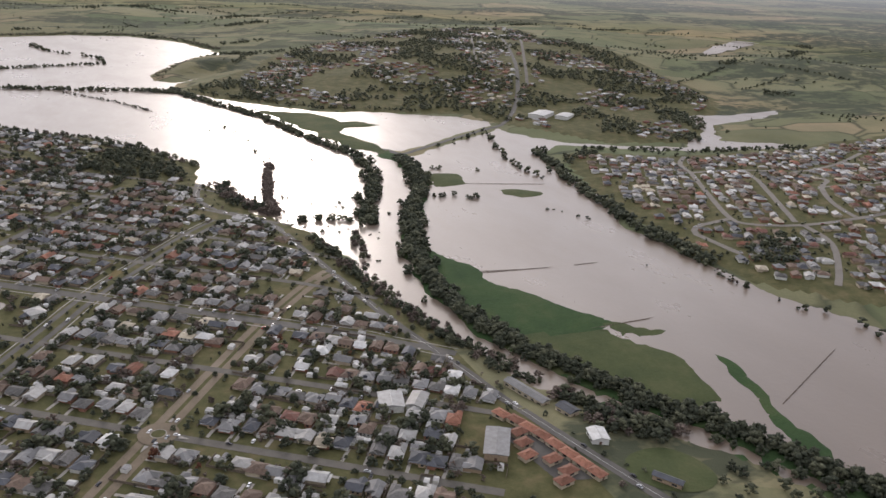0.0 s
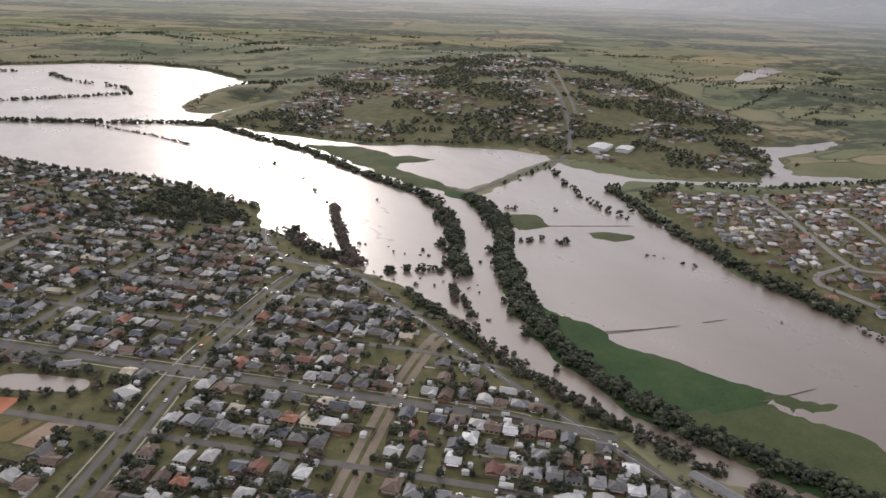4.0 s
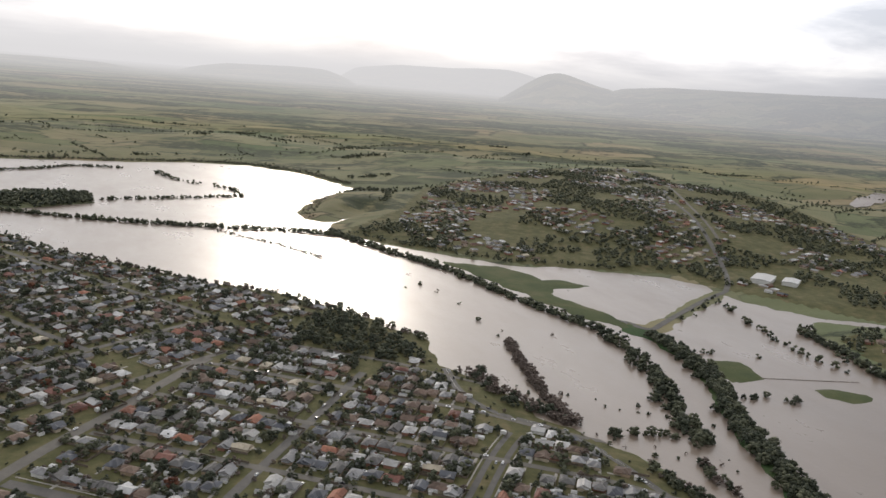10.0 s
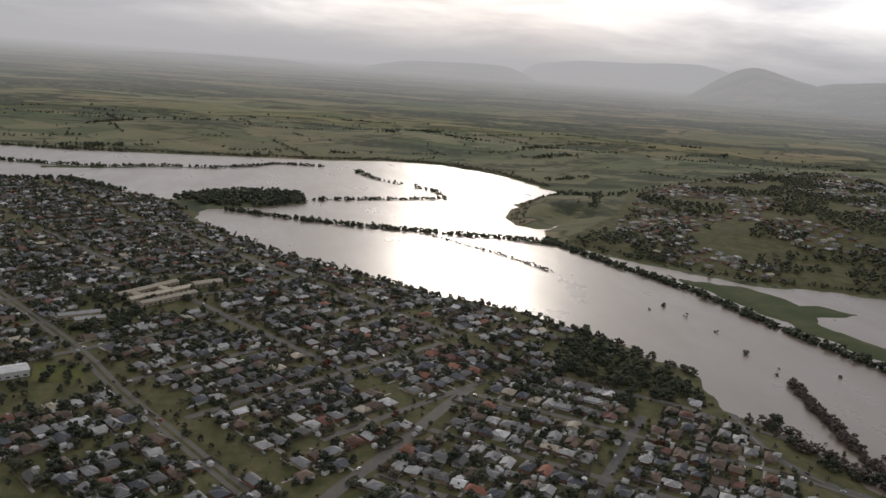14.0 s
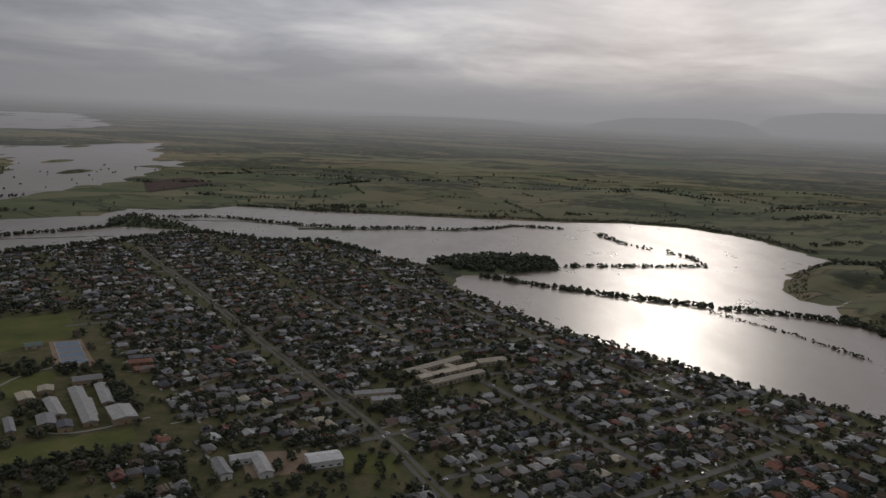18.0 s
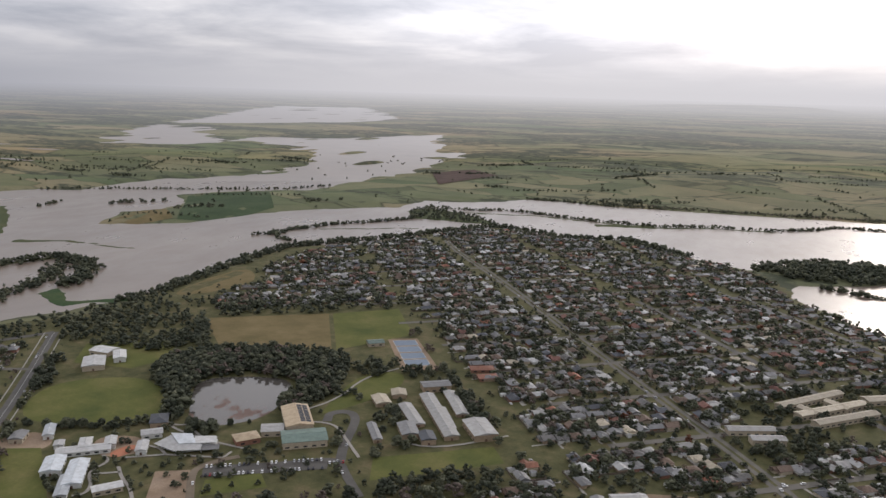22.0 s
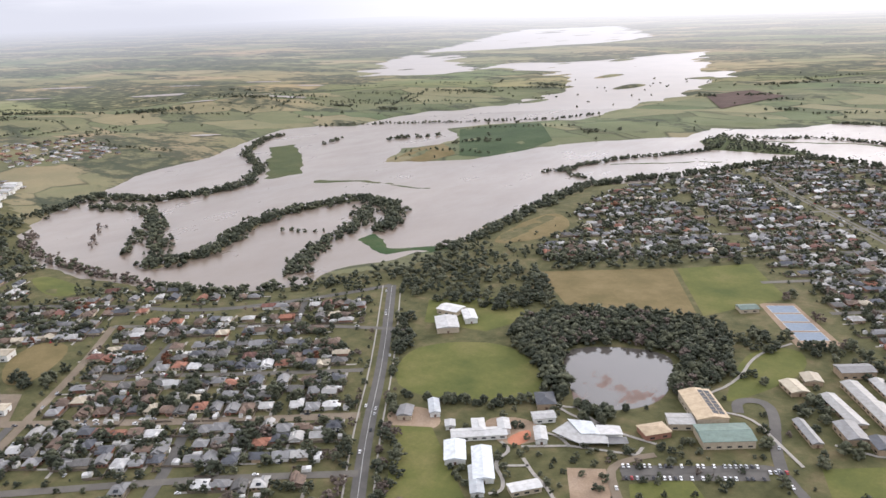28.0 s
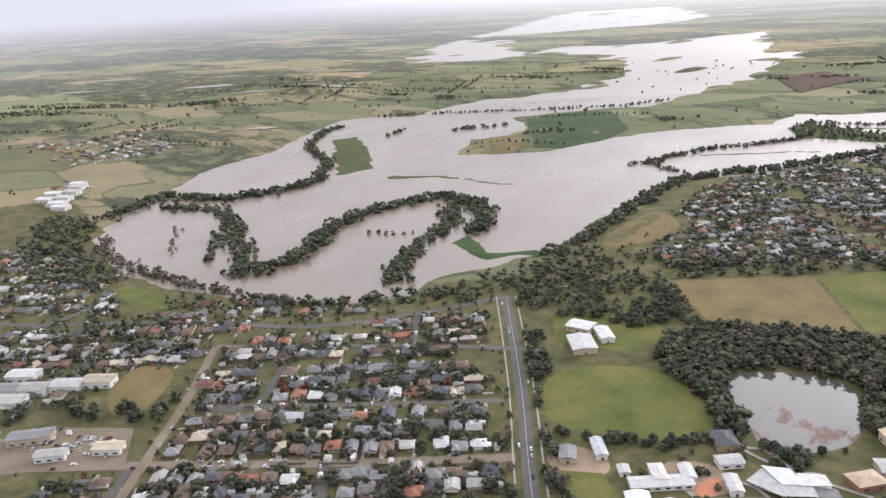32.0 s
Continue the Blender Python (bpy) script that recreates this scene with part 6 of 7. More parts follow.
# rows that stand in the flood or on the levees
tree_row([(586, 636), (560, 512), (545, 415)], 9, 4, 9, (2,), 1, 0.05)
tree_row([(728, 640), (719, 579), (714, 531), (694, 480), (672, 435), (657, 394), (645, 346)], 20, 7, 11, (0, 1, 1), 2, 0.08)
tree_row(LEVEE[1:-1], 20, 5, 10, (0, 1, 1), 3, 0.05)
tree_row([(515, 1295), (585, 1110), (645, 985), (675, 845), (710, 725), (735, 660)], 13, 5.5, 10, (0, 1), 4, 0.12)
tree_row([(-60, 1450), (85, 1385), (180, 1352), (305, 1318), (450, 1292), (520, 1255)], 10, 5, 10, (0, 0, 1), 5, 0.15)
tree_row([(105, 1598), (235, 1642), (400, 1690)], 12, 7, 9, (0, 1), 6, 0.15)
tree_row([(400, 1690), (395, 1790), (280, 1910), (215, 2060)], 10, 9, 11, (0, 1), 7, 0.25)
tree_row([(310, 1285), (400, 1170), (460, 1065)], 4, 4.5, 6, (2, 1), 8, 0.1)
tree_row([(572, 382), (605, 378), (625, 366)], 9, 7, 9, (0, 1), 9, 0.2)
tree_row([(619, 312), (609, 260), (601, 224)], 9, 7, 9, (0, 1, 2), 109, 0.25)
tree_row([(865, 690), (1010, 785), (980, 665), (950, 545), (960, 480)], 12, 10, 9, (0, 1), 10, 0.3)
tree_row([(815, 570), (880, 545)], 8, 9, 8, (0,), 11)
tree_row([(765, 440), (815, 412)], 9, 8, 8, (0, 1), 12)
tree_row([(1036, 635), (1007, 521), (983, 426), (973, 342), (962, 259), (958, 197), (962, 150), (960, 122)], 16, 7, 11, (0, 1, 1), 13, 0.08)
tree_row([(956, 105), (956, 67), (962, 25), (968, -8)], 6, 8, 9, (0, 1, 2), 110, 0.35)
tree_row([(-1695, 835), (-1570, 868), (-1530, 985), (-1530, 1050)], 26, 7, 11, (0, 1, 1), 14, 0.1)
tree_row([(-1530, 1050), (-1630, 1160), (-1805, 1270), (-1940, 1430), (-1945, 1510)], 22, 8, 10, (0, 1), 15, 0.15)
tree_row([(-1225, 640), (-1210, 705), (-1235, 770), (-1280, 855), (-1290, 940), (-1270, 1020), (-1240, 1065), (-1165, 1040), (-1110, 985), (-1085, 925)], 28, 7, 11, (0, 1, 1), 16, 0.08)
tree_row([(-1205, 1025), (-1140, 950), (-1115, 850), (-1080, 770), (-1040, 715)], 24, 7, 10, (0, 1), 17, 0.15)
tree_row([(-1145, 592), (-1065, 617), (-1045, 652), (-1012, 685)], 16, 8, 11, (0, 1), 18, 0.1)
tree_row([(-1210, 850), (-1160, 880)], 5, 8, 7, (0,), 19)
tree_row([(-1094, 1402), (-1060, 1421), (-1064, 1483), (-1040, 1534), (-1025, 1581), (-958, 1660), (-909, 1729), (-903, 1812)], 9, 5.5, 9, (0, 1, 1), 20, 0.12)
tree_row([(-1079, 1446), (-1029, 1391), (-988, 1375)], 8, 6, 8, (0, 1), 112, 0.15)
tree_row([(-939, 1940), (-828, 1939), (-774, 1978), (-684, 1979), (-592, 1948), (-486, 1925), (-386, 1918), (-257, 1981), (-137, 1998), (-45, 2068), (10, 2138), (131, 2129)], 9, 6.5, 9, (0, 1), 21, 0.2)
tree_row([(-1640, 1570), (-1565, 1680)], 16, 9, 10, (0, 1), 22)
tree_row([(-1735, 1450), (-1765, 1535)], 16, 9, 10, (0, 1), 23)
tree_row([(-1985, 1668), (-1825, 1795), (-1665, 1885), (-1445, 2045), (-1370, 2180)], 9, 8, 9, (0, 1), 24, 0.1)
tree_row([(-935, 885), (-935, 960), (-955, 1135), (-965, 1310), (-930, 1385), (-860, 1470), (-780, 1610), (-700, 1740), (-520, 1680), (-410, 1722), (-280, 1600)], 26, 8, 11, (0, 1, 1), 25, 0.1)
tree_row([(-1385, 650), (-1485, 725)], 10, 8, 8, (2,), 26)
tree_row([(-1315, 660), (-1400, 735)], 12, 8, 10, (0, 1), 27)
tree_row([(-1345, 725), (-1435, 795)], 14, 8, 10, (0, 1), 28)
tree_row([(-1625, 790), (-1510, 825), (-1290, 695), (-1240, 650)], 28, 8, 10, (0, 1), 29, 0.1)
tree_row([(-1530, 640), (-1480, 600), (-1380, 585), (-1260, 585), (-1170, 600)], 22, 8, 9, (2, 2, 0), 30, 0.1)
tree_row([(-1640, 690), (-1700, 850)], 30, 9, 11, (0, 1, 1), 31, 0.1)
tree_row([(-85, 1310), (-25, 1230), (35, 1140), (105, 1073), (180, 993), (275, 905), (350, 858), (410, 780), (450, 720), (485, 650)], 14, 8, 8, (0, 1, 2), 32, 0.2)
tree_row([(545, 410), (520, 440), (500, 545)], 26, 7, 10, (1, 2, 2), 33, 0.1)
tree_row([(566, 320), (581, 233), (590, 178), (597, 124), (608, 86), (618, 41), (632, 0), (648, -40)], 15, 6, 8, (0, 1, 2), 34, 0.1)
tree_row([(648, -60), (672, -97), (698, -126)], 15, 8, 10, (0, 1, 2), 35, 0.15)
tree_row([(700, -130), (735, -165), (752, -210)], 10, 9, 8, (0, 1, 2), 111, 0.35)
tree_row([(535, 900), (560, 850), (590, 760), (585, 665), (655, 660)], 30, 26, 6, (0, 2), 36, 0.3)
tree_wood(TOWN_ISLE, 11, 9, (0, 1, 1), 82, 0.6)
tree_row([(-771, 2222), (-675, 2228), (-552, 2208), (-409, 2222)], 10, 7, 8, (0, 1, 1), 83, 0.15)
tree_spots.append((890, 138, 3.5, 1))
tree_row([(915, 290), (905, 330), (890, 345)], 4, 9, 5, (0, 1), 84, 0.2)
tree_wood([(-175, 1535), (-95, 1640), (-30, 1690), (75, 1670), (95, 1565), (-10, 1490), (-110, 1480)], 10, 13, (1, 1, 0), 40)
tree_wood([(-715, 690), (-705, 762), (-625, 800), (-565, 812), (-535, 780), (-512, 705), (-528, 640), (-548, 650), (-560, 730), (-610, 728), (-655, 690), (-618, 615), (-605, 580), (-630, 590), (-660, 640)], 8, 11, (1, 1, 0), 41, 0.95)
tree_wood([(-910, 740), (-905, 790), (-800, 850), (-690, 870), (-655, 850), (-740, 770), (-800, 790), (-850, 740)], 12, 11, (1, 0, 0), 42, 0.22)
tree_wood([(-700, 780), (-640, 835), (-585, 840), (-590, 822), (-635, 815), (-690, 765)], 9, 9, (1, 1), 43)
tree_wood([(330, 640), (400, 565), (465, 600), (440, 715), (385, 750)], 11, 11, (1, 1, 0), 44, 0.8)
tree_wood([(-640, 395), (-480, 430), (-320, 560), (-310, 600), (-400, 560), (-500, 480), (-610, 430)], 12, 11, (1, 0, 2), 45, 0.7)
tree_row([(-715, 480), (-650, 410)], 18, 9, 9, (0, 1), 46, 0.1)
tree_row([(-745, 560), (-895, 725)], 10, 11, 10, (0, 1), 47, 0.3)
tree_row([(-615, 585), (-725, 525)], 8, 7, 7, (0, 1), 48, 0.1)
tree_row([(-500, 720), (-455, 700), (-400, 640), (-420, 600)], 16, 9, 9, (0, 1), 49, 0.2)
tree_row([(-520, 880), (-450, 810), (-400, 750), (-350, 690)], 16, 9, 10, (0, 1), 50, 0.15)
tree_row([(-560, 600), (-640, 580)], 10, 8, 8, (0, 1), 51, 0.3)
tree_row([(-1060, 350), (-1000, 375), (-960, 420)], 20, 9, 10, (1, 0), 52, 0.1)
tree_wood([(-1250, 380), (-1100, 400), (-1060, 470), (-1180, 500), (-1280, 450)], 13, 11, (1, 0), 53, 0.6)
tree_wood([(-1700, 640), (-1640, 560), (-1420, 480), (-1300, 500), (-1330, 560), (-1500, 590), (-1640, 690)], 12, 11, (1, 0, 0), 54, 0.8)
tree_wood([(-170, 735), (-110, 730), (-60, 800), (-90, 810), (-150, 790)], 10, 11, (1, 1, 0), 55, 0.8)
tree_wood([(700, -176), (762, -225), (850, -380), (700, -380), (668, -232), (690, -200)], 10, 9, (0, 1, 1), 56, 0.55)
tree_wood([(1130, 780), (1400, 720), (1680, 1000), (1720, 1500), (1500, 1500), (1300, 1250), (1000, 1050)], 26, 9, (0, 1, 1), 57, 0.55)
tree_wood(NORTH_TOWN, 12, 10, (0, 0, 1), 58, 0.7)
tree_wood(EAST_ESTATE, 17, 5, (0, 1, 1), 59, 0.6)
tree_wood([(1035, 155), (1120, 160), (1085, 110), (1030, 75), (1005, 100)], 8, 8, (1, 1, 0), 106, 0.8)
tree_wood([(640, -66), (668, -70), (702, -118), (716, -142), (690, -150), (654, -118)], 7, 10, (1, 1, 0, 2), 107, 0.9)
tree_wood([(985, 110), (975, 230), (958, 230), (964, 120)], 8, 9, (1, 1, 0), 108, 0.8)
for x, y in ((988, -15), (996, -47), (994, -71), (1010, -95)):
    tree_spots.append((x, y, 9.5, 1))
tree_row([(720, 1870), (760, 1700), (700, 1560)], 18, 12, 9, (0, 1), 60, 0.2)
tree_row([(520, 1300), (600, 1220), (700, 1110), (780, 1040), (870, 1020), (960, 985)], 18, 10, 8, (0, 1), 61, 0.2)
tree_row([(1320, 640), (1450, 730), (1520, 880)], 16, 10, 9, (0, 1), 62, 0.2)
tree_row([(1200, 605), (1320, 560), (1550, 545)], 16, 10, 9, (0, 1), 63, 0.2)

tree_wood([(-905, 800), (-930, 760), (-1000, 720), (-1010, 660), (-930, 690), (-860, 760), (-720, 880), (-740, 900)], 11, 9, (0, 1, 1), 64, 0.7)
tree_wood([(-850, 905), (-720, 890), (-600, 1020), (-560, 1040), (-600, 1060), (-740, 930), (-840, 940)], 11, 10, (0, 1, 1), 65, 0.75)
tree_wood([(-940, 820), (-880, 800), (-830, 880), (-850, 960), (-905, 925)], 13, 9, (0, 1), 66, 0.55)
tree_wood([(565, 300), (585, 235), (592, 150), (603, 70), (628, 0), (640, -40), (628, -30), (606, 40), (586, 110), (570, 220)], 8, 8, (0, 1, 1, 2), 67, 0.6)
tree_wood([(-520, 800), (-470, 830), (-420, 770), (-350, 700), (-370, 690), (-440, 770), (-490, 790)], 9, 10, (1, 0), 68, 0.8)
tree_wood([(-470, 690), (-440, 650), (-400, 620), (-380, 640), (-420, 690), (-450, 720)], 11, 8, (1, 0), 69, 0.45)
tree_wood([(-700, 440), (-650, 380), (-630, 400), (-690, 480), (-740, 550), (-750, 540)], 8, 9, (1, 0, 2), 70, 0.8)
tree_wood([(-1100, 600), (-1250, 560), (-1190, 520), (-1080, 560), (-1010, 620), (-980, 660), (-1020, 670)], 13, 9, (1, 0), 71, 0.6)
tree_wood([(-1240, 300), (-1080, 330), (-1090, 390), (-1230, 380)], 12, 10, (1, 0), 72, 0.6)
tree_wood([(300, 560), (240, 600), (330, 740), (420, 800), (460, 720), (380, 640)], 14, 9, (1, 0), 73, 0.5)
tree_wood([(-100, 800), (-30, 860), (10, 940), (-60, 965), (-160, 860), (-180, 770)], 11, 9, (1, 1, 0), 74, 0.6)
tree_wood([(-290, 540), (-130, 560), (-80, 640), (-110, 690), (-150, 680), (-280, 680)], 11, 8, (1, 1, 0), 75, 0.5)
tree_wood([(185, 232), (203, 200), (233, 190), (262, 178), (286, 196), (284, 222), (216, 252), (192, 248)], 8, 7, (1, 0, 2), 76, 0.75)
tree_row(MAIN_STREET, 20, 12, 6, (0, 1), 77, 0.35)
tree_row([(255, 45), (342, 212), (445, 350)], 22, 12, 6, (0, 1, 2), 78, 0.3)
tree_row([east(-140, 0), east(230, 0)], 22, 12, 5, (0, 1, 2), 79, 0.5)
# scrub on the steep far bank and on the headland
tree_row([(-550, 2226), (-260, 2248), (-45, 2272), (155, 2294), (320, 2348), (490, 2325), (640, 2180), (715, 1960)], 26, 6, 5, (0, 1, 2), 113, 0.1)
tree_wood([(492, 1424), (500, 1500), (572, 1672), (640, 1780), (665, 1770), (600, 1640), (532, 1500), (520, 1424)], 8, 4.5, (0, 2, 2), 114, 0.75)

tree_wood([(-660, 520), (-630, 600), (-520, 600), (-450, 560), (-500, 480), (-570, 440), (-640, 470)], 9, 6, (0, 0, 1), 80, 0.45)
# dark belts of the park
tree_wood([(-870, 715), (-890, 750), (-835, 755), (-785, 755), (-760, 800), (-785, 860), (-740, 845), (-705, 865), (-685, 840), (-700, 780), (-735, 735), (-785, 728), (-825, 722)], 9, 11, (1, 1, 0), 90, 0.55)
tree_wood([(-825, 640), (-828, 675), (-800, 650), (-775, 612), (-765, 585), (-790, 595)], 7, 11, (1, 1, 0), 91, 0.9)
tree_row([(-772, 612), (-712, 652)], 7, 6, 9, (1, 0), 92, 0.1)
tree_wood([(-695, 655), (-720, 725), (-700, 755), (-675, 720), (-645, 690), (-645, 650), (-622, 635), (-607, 600), (-612, 590), (-645, 620), (-665, 650)], 7, 12, (1, 1, 0), 93, 0.9)
tree_wood([(-720, 725), (-670, 775), (-610, 810), (-585, 775), (-555, 795), (-540, 755), (-520, 710), (-520, 660), (-535, 645), (-545, 700), (-568, 722), (-605, 722), (-645, 698), (-660, 680)], 7, 11, (1, 1, 0, 2), 94, 0.8)
tree_wood([(-592, 590), (-575, 602), (-560, 588), (-582, 572)], 7, 9, (1, 0), 95, 0.9)
tree_row([(-680, 543), (-632, 572)], 8, 6, 9, (1, 0), 96, 0.1)
tree_wood([(-728, 528), (-718, 530), (-685, 497), (-655, 460), (-620, 418), (-630, 400), (-660, 432), (-690, 475)], 7, 9, (1, 0, 2), 97, 0.75)
tree_wood([(-400, 575), (-365, 605), (-325, 625), (-310, 600), (-390, 545)], 8, 10, (1, 1, 0), 98, 0.75)
tree_wood([(-495, 700), (-470, 675), (-440, 605), (-405, 560), (-425, 540), (-455, 600)], 10, 8, (1, 0, 2), 99, 0.6)
tree_wood([(-500, 862), (-500, 890), (-410, 772), (-355, 722), (-335, 665), (-350, 655), (-385, 725), (-430, 785)], 8, 9, (1, 0, 2), 100, 0.7)
tree_wood([(-655, 1065), (-605, 1015), (-535, 940), (-505, 895), (-520, 895), (-600, 985)], 9, 10, (1, 0, 2), 101, 0.7)
tree_wood([(-530, 775), (-530, 812), (-495, 800), (-495, 770), (-518, 758)], 8, 9, (1, 0), 102, 0.75)
tree_wood([(-810, 915), (-665, 1040), (-650, 1020), (-790, 895)], 8, 10, (1, 0), 103, 0.8)
tree_wood([(-875, 720), (-955, 840), (-895, 875), (-890, 910), (-785, 850), (-735, 800), (-745, 760), (-800, 770), (-845, 750)], 10, 10, (1, 1, 0), 104, 0.35)
tree_wood([(-950, 750), (-905, 765), (-920, 800), (-940, 810), (-975, 785)], 10, 9, (1, 0), 105, 0.6)
tree_wood([(-690, 640), (-640, 600), (-610, 590), (-590, 590), (-560, 600), (-540, 620), (-560, 640), (-600, 590)], 8, 7, (1, 0), 81, 0.5)

# garden and street trees between the houses
r = random.Random(77)
for x, y, turn in order:
    c, s = math.cos(radians(turn)), math.sin(radians(turn))
    for u, v, odds, h in ((r.uniform(-8, 8), r.uniform(8, 18), 0.8, 6.5), (r.uniform(-8, 8), -12 - r.random() * 4, 0.75, 5.5), (r.uniform(-6, 6), r.uniform(10, 20), 0.5, 8.5), (r.choice((-6.4, 6.4)), r.uniform(-6, 8), 0.55, 4.5), (r.uniform(-6, 6), r.uniform(9, 20), 0.6, 5), (r.choice((-6, 6)), r.uniform(6, 19), 0.7, 3.2), (r.uniform(-8, 8), -9 - r.random() * 6, 0.6, 2.6)):
        if r.random() < odds:
            tree_spots.append((x + u * c - v * s, y + u * s + v * c, h * r.uniform(0.7, 1.5), r.choices((0, 1, 2, 3), (0.44, 0.4, 0.145, 0.015))[0]))
for x, y, turn in order:
    if x < 120 and y > 380 and x > -900:
        for _ in range(2):
            if r.random() < 0.8:
                w, k = r.uniform(0, 6.283), r.uniform(7.5, 15)
                tree_spots.append((x + k * math.cos(w), y + k * math.sin(w), r.uniform(4.5, 9.5), r.choice((0, 1, 1))))
for line, width in ROAD_LINES:
    if min(p[0] for p in line) > 700:
        continue
    p = densify(line, 13.0)
    for (ax, ay), (bx, by) in zip(p[:-1], p[1:]):
        d = math.hypot(bx - ax, by - ay) + 1e-6
        for side in (-1, 1):
            if r.random() < 0.62:
                k = side * (width / 2 + r.uniform(2.5, 5.0))
                tree_spots.append((ax - (by - ay) / d * k + r.uniform(-4, 4), ay + (bx - ax) / d * k + r.uniform(-4, 4), r.uniform(2.2, 6.0), r.choice((0, 1, 1, 2))))
home = np.array([p[:2] for p in order])
for k in range(5200):
    x, y = r.uniform(-1550, 640), r.uniform(-200, 1700)
    tree_spots.append((x, y, r.uniform(2.0, 7.5), 8 + r.choice((0, 1, 1))))
# lone trees and hedgerows of the farms
loose_from = len(tree_spots)
for k in range(520):
    x, y, ang, n = r.uniform(-4600, 3600), r.uniform(300, 6500), r.choice((0.42, 0.42 + 1.571)) + r.uniform(-0.1, 0.1), r.randint(3, 26)
    for i in range(n):
        tree_spots.append((x + math.cos(ang) * i * 14 + r.uniform(-5, 5), y + math.sin(ang) * i * 14 + r.uniform(-5, 5), r.uniform(5, 10), r.choice((0, 1))))
for k in range(230):
    x, y, long, wide, ang = r.uniform(-4600, 3600), r.uniform(500, 6500), r.uniform(25, 150), r.uniform(12, 38), 0.42 + r.gauss(0, 0.25)
    for i in range(int(long * wide / 55)):
        u, v = r.gauss(0, long / 2), r.gauss(0, wide / 2)
        tree_spots.append((x + u * math.cos(ang) - v * math.sin(ang), y + u * math.sin(ang) + v * math.cos(ang), r.uniform(6, 11), r.choice((0, 1, 1))))
for k in range(1500):
    tree_spots.append((r.uniform(-4500, 3200), r.uniform(300, 6500), r.uniform(5, 11), r.choice((0, 0, 1))))
for k in range(60):
    tree_spots.append((r.uniform(-2100, -1400), r.uniform(2250, 3900), r.uniform(6, 9), -1))

avenue_from = len(tree_spots)
for line, gap in (([(255, 47), (300, 130), (342, 212), (398, 287), (440, 345)], 15), ([east(-330, 0), east(-100, 0)], 21), ([east(20, 0), east(110, 0)], 24)):
    for x, y in densify(line, gap):
        if r.random() < 0.75:
            tree_spots.append((x + r.uniform(-1, 1), y + r.uniform(-1, 1), r.uniform(3.2, 5.2), 1))
T = np.array(tree_spots)
fl = np.minimum(signed(T[:, 0], T[:, 1], FLOOD), signed(T[:, 0], T[:, 1], FAR_FLOOD))
loose = (np.arange(len(T)) >= loose_from) & (np.arange(len(T)) < avenue_from)
in_town = signed(T[:, 0], T[:, 1], TOWN) < 0
keep = ~loose | (T[:, 3] < 0) | ((fl > 12) & ~in_town)
shrub = (T[:, 3] >= 8)
T[shrub, 3] -= 8
idx = np.nonzero(shrub)[0]
near_home = np.array([np.min((home[:, 0] - T[i, 0]) ** 2 + (home[:, 1] - T[i, 1]) ** 2) for i in idx])
sx, sy = T[idx, 0], T[idx, 1]
built_up = (signed(sx, sy, EAST_TOWN) < 0) | (signed(sx, sy, WEST_TOWN) < 0)
keep[idx] = (near_home > 7.5 ** 2) & (near_home < 45 ** 2) & built_up & (fl[idx] > 5) & (signed(sx, sy, PARK) > 0)
# over the river the trees stand in woods, with open slopes between
over = signed(T[:, 0], T[:, 1], NORTH_TOWN) < 0
keep &= ~over | (waves(T[:, 0], T[:, 1], 280, 12) + 0.5 * waves(T[:, 0], T[:, 1], 90, 15) > 0.0)
for line, width in ROAD_LINES:
    keep &= (along(T[:, 0], T[:, 1], line) > width / 2 + 0.5) | (np.arange(len(T)) >= avenue_from)
OPEN = [[(208, 222), (212, 239), (234, 233), (260, 217), (275, 208), (268, 191), (244, 201), (218, 212)], rounded([(-728, 535), (-772, 600), (-752, 642), (-700, 668), (-645, 635), (-620, 590), (-660, 560)]), [(-785, 860), (-660, 948), (-583, 822), (-705, 782)], [(-655, 950), (-590, 1010), (-525, 915), (-578, 824)], POND, [(-420, 605), (-340, 665), (-322, 640), (-405, 570)], [(150, 235), (228, 196), (200, 152), (125, 190)], [(-545, 886), (-515, 903), (-452, 818), (-484, 795)]]
for x, y, a, b, w in BUILT:
    dx, dy = T[:, 0] - x, T[:, 1] - y
    keep &= (np.abs(dx * math.cos(w) + dy * math.sin(w)) > a + 3) | (np.abs(dy * math.cos(w) - dx * math.sin(w)) > b + 3)
for ring in OPEN:
    keep &= signed(T[:, 0], T[:, 1], ring) > 1.5
keep &= np.hypot(T[:, 0], T[:, 1]) < 3700
T, fl = T[keep], fl[keep]
tz = np.maximum(land(T[:, 0], T[:, 1]), -1.0)
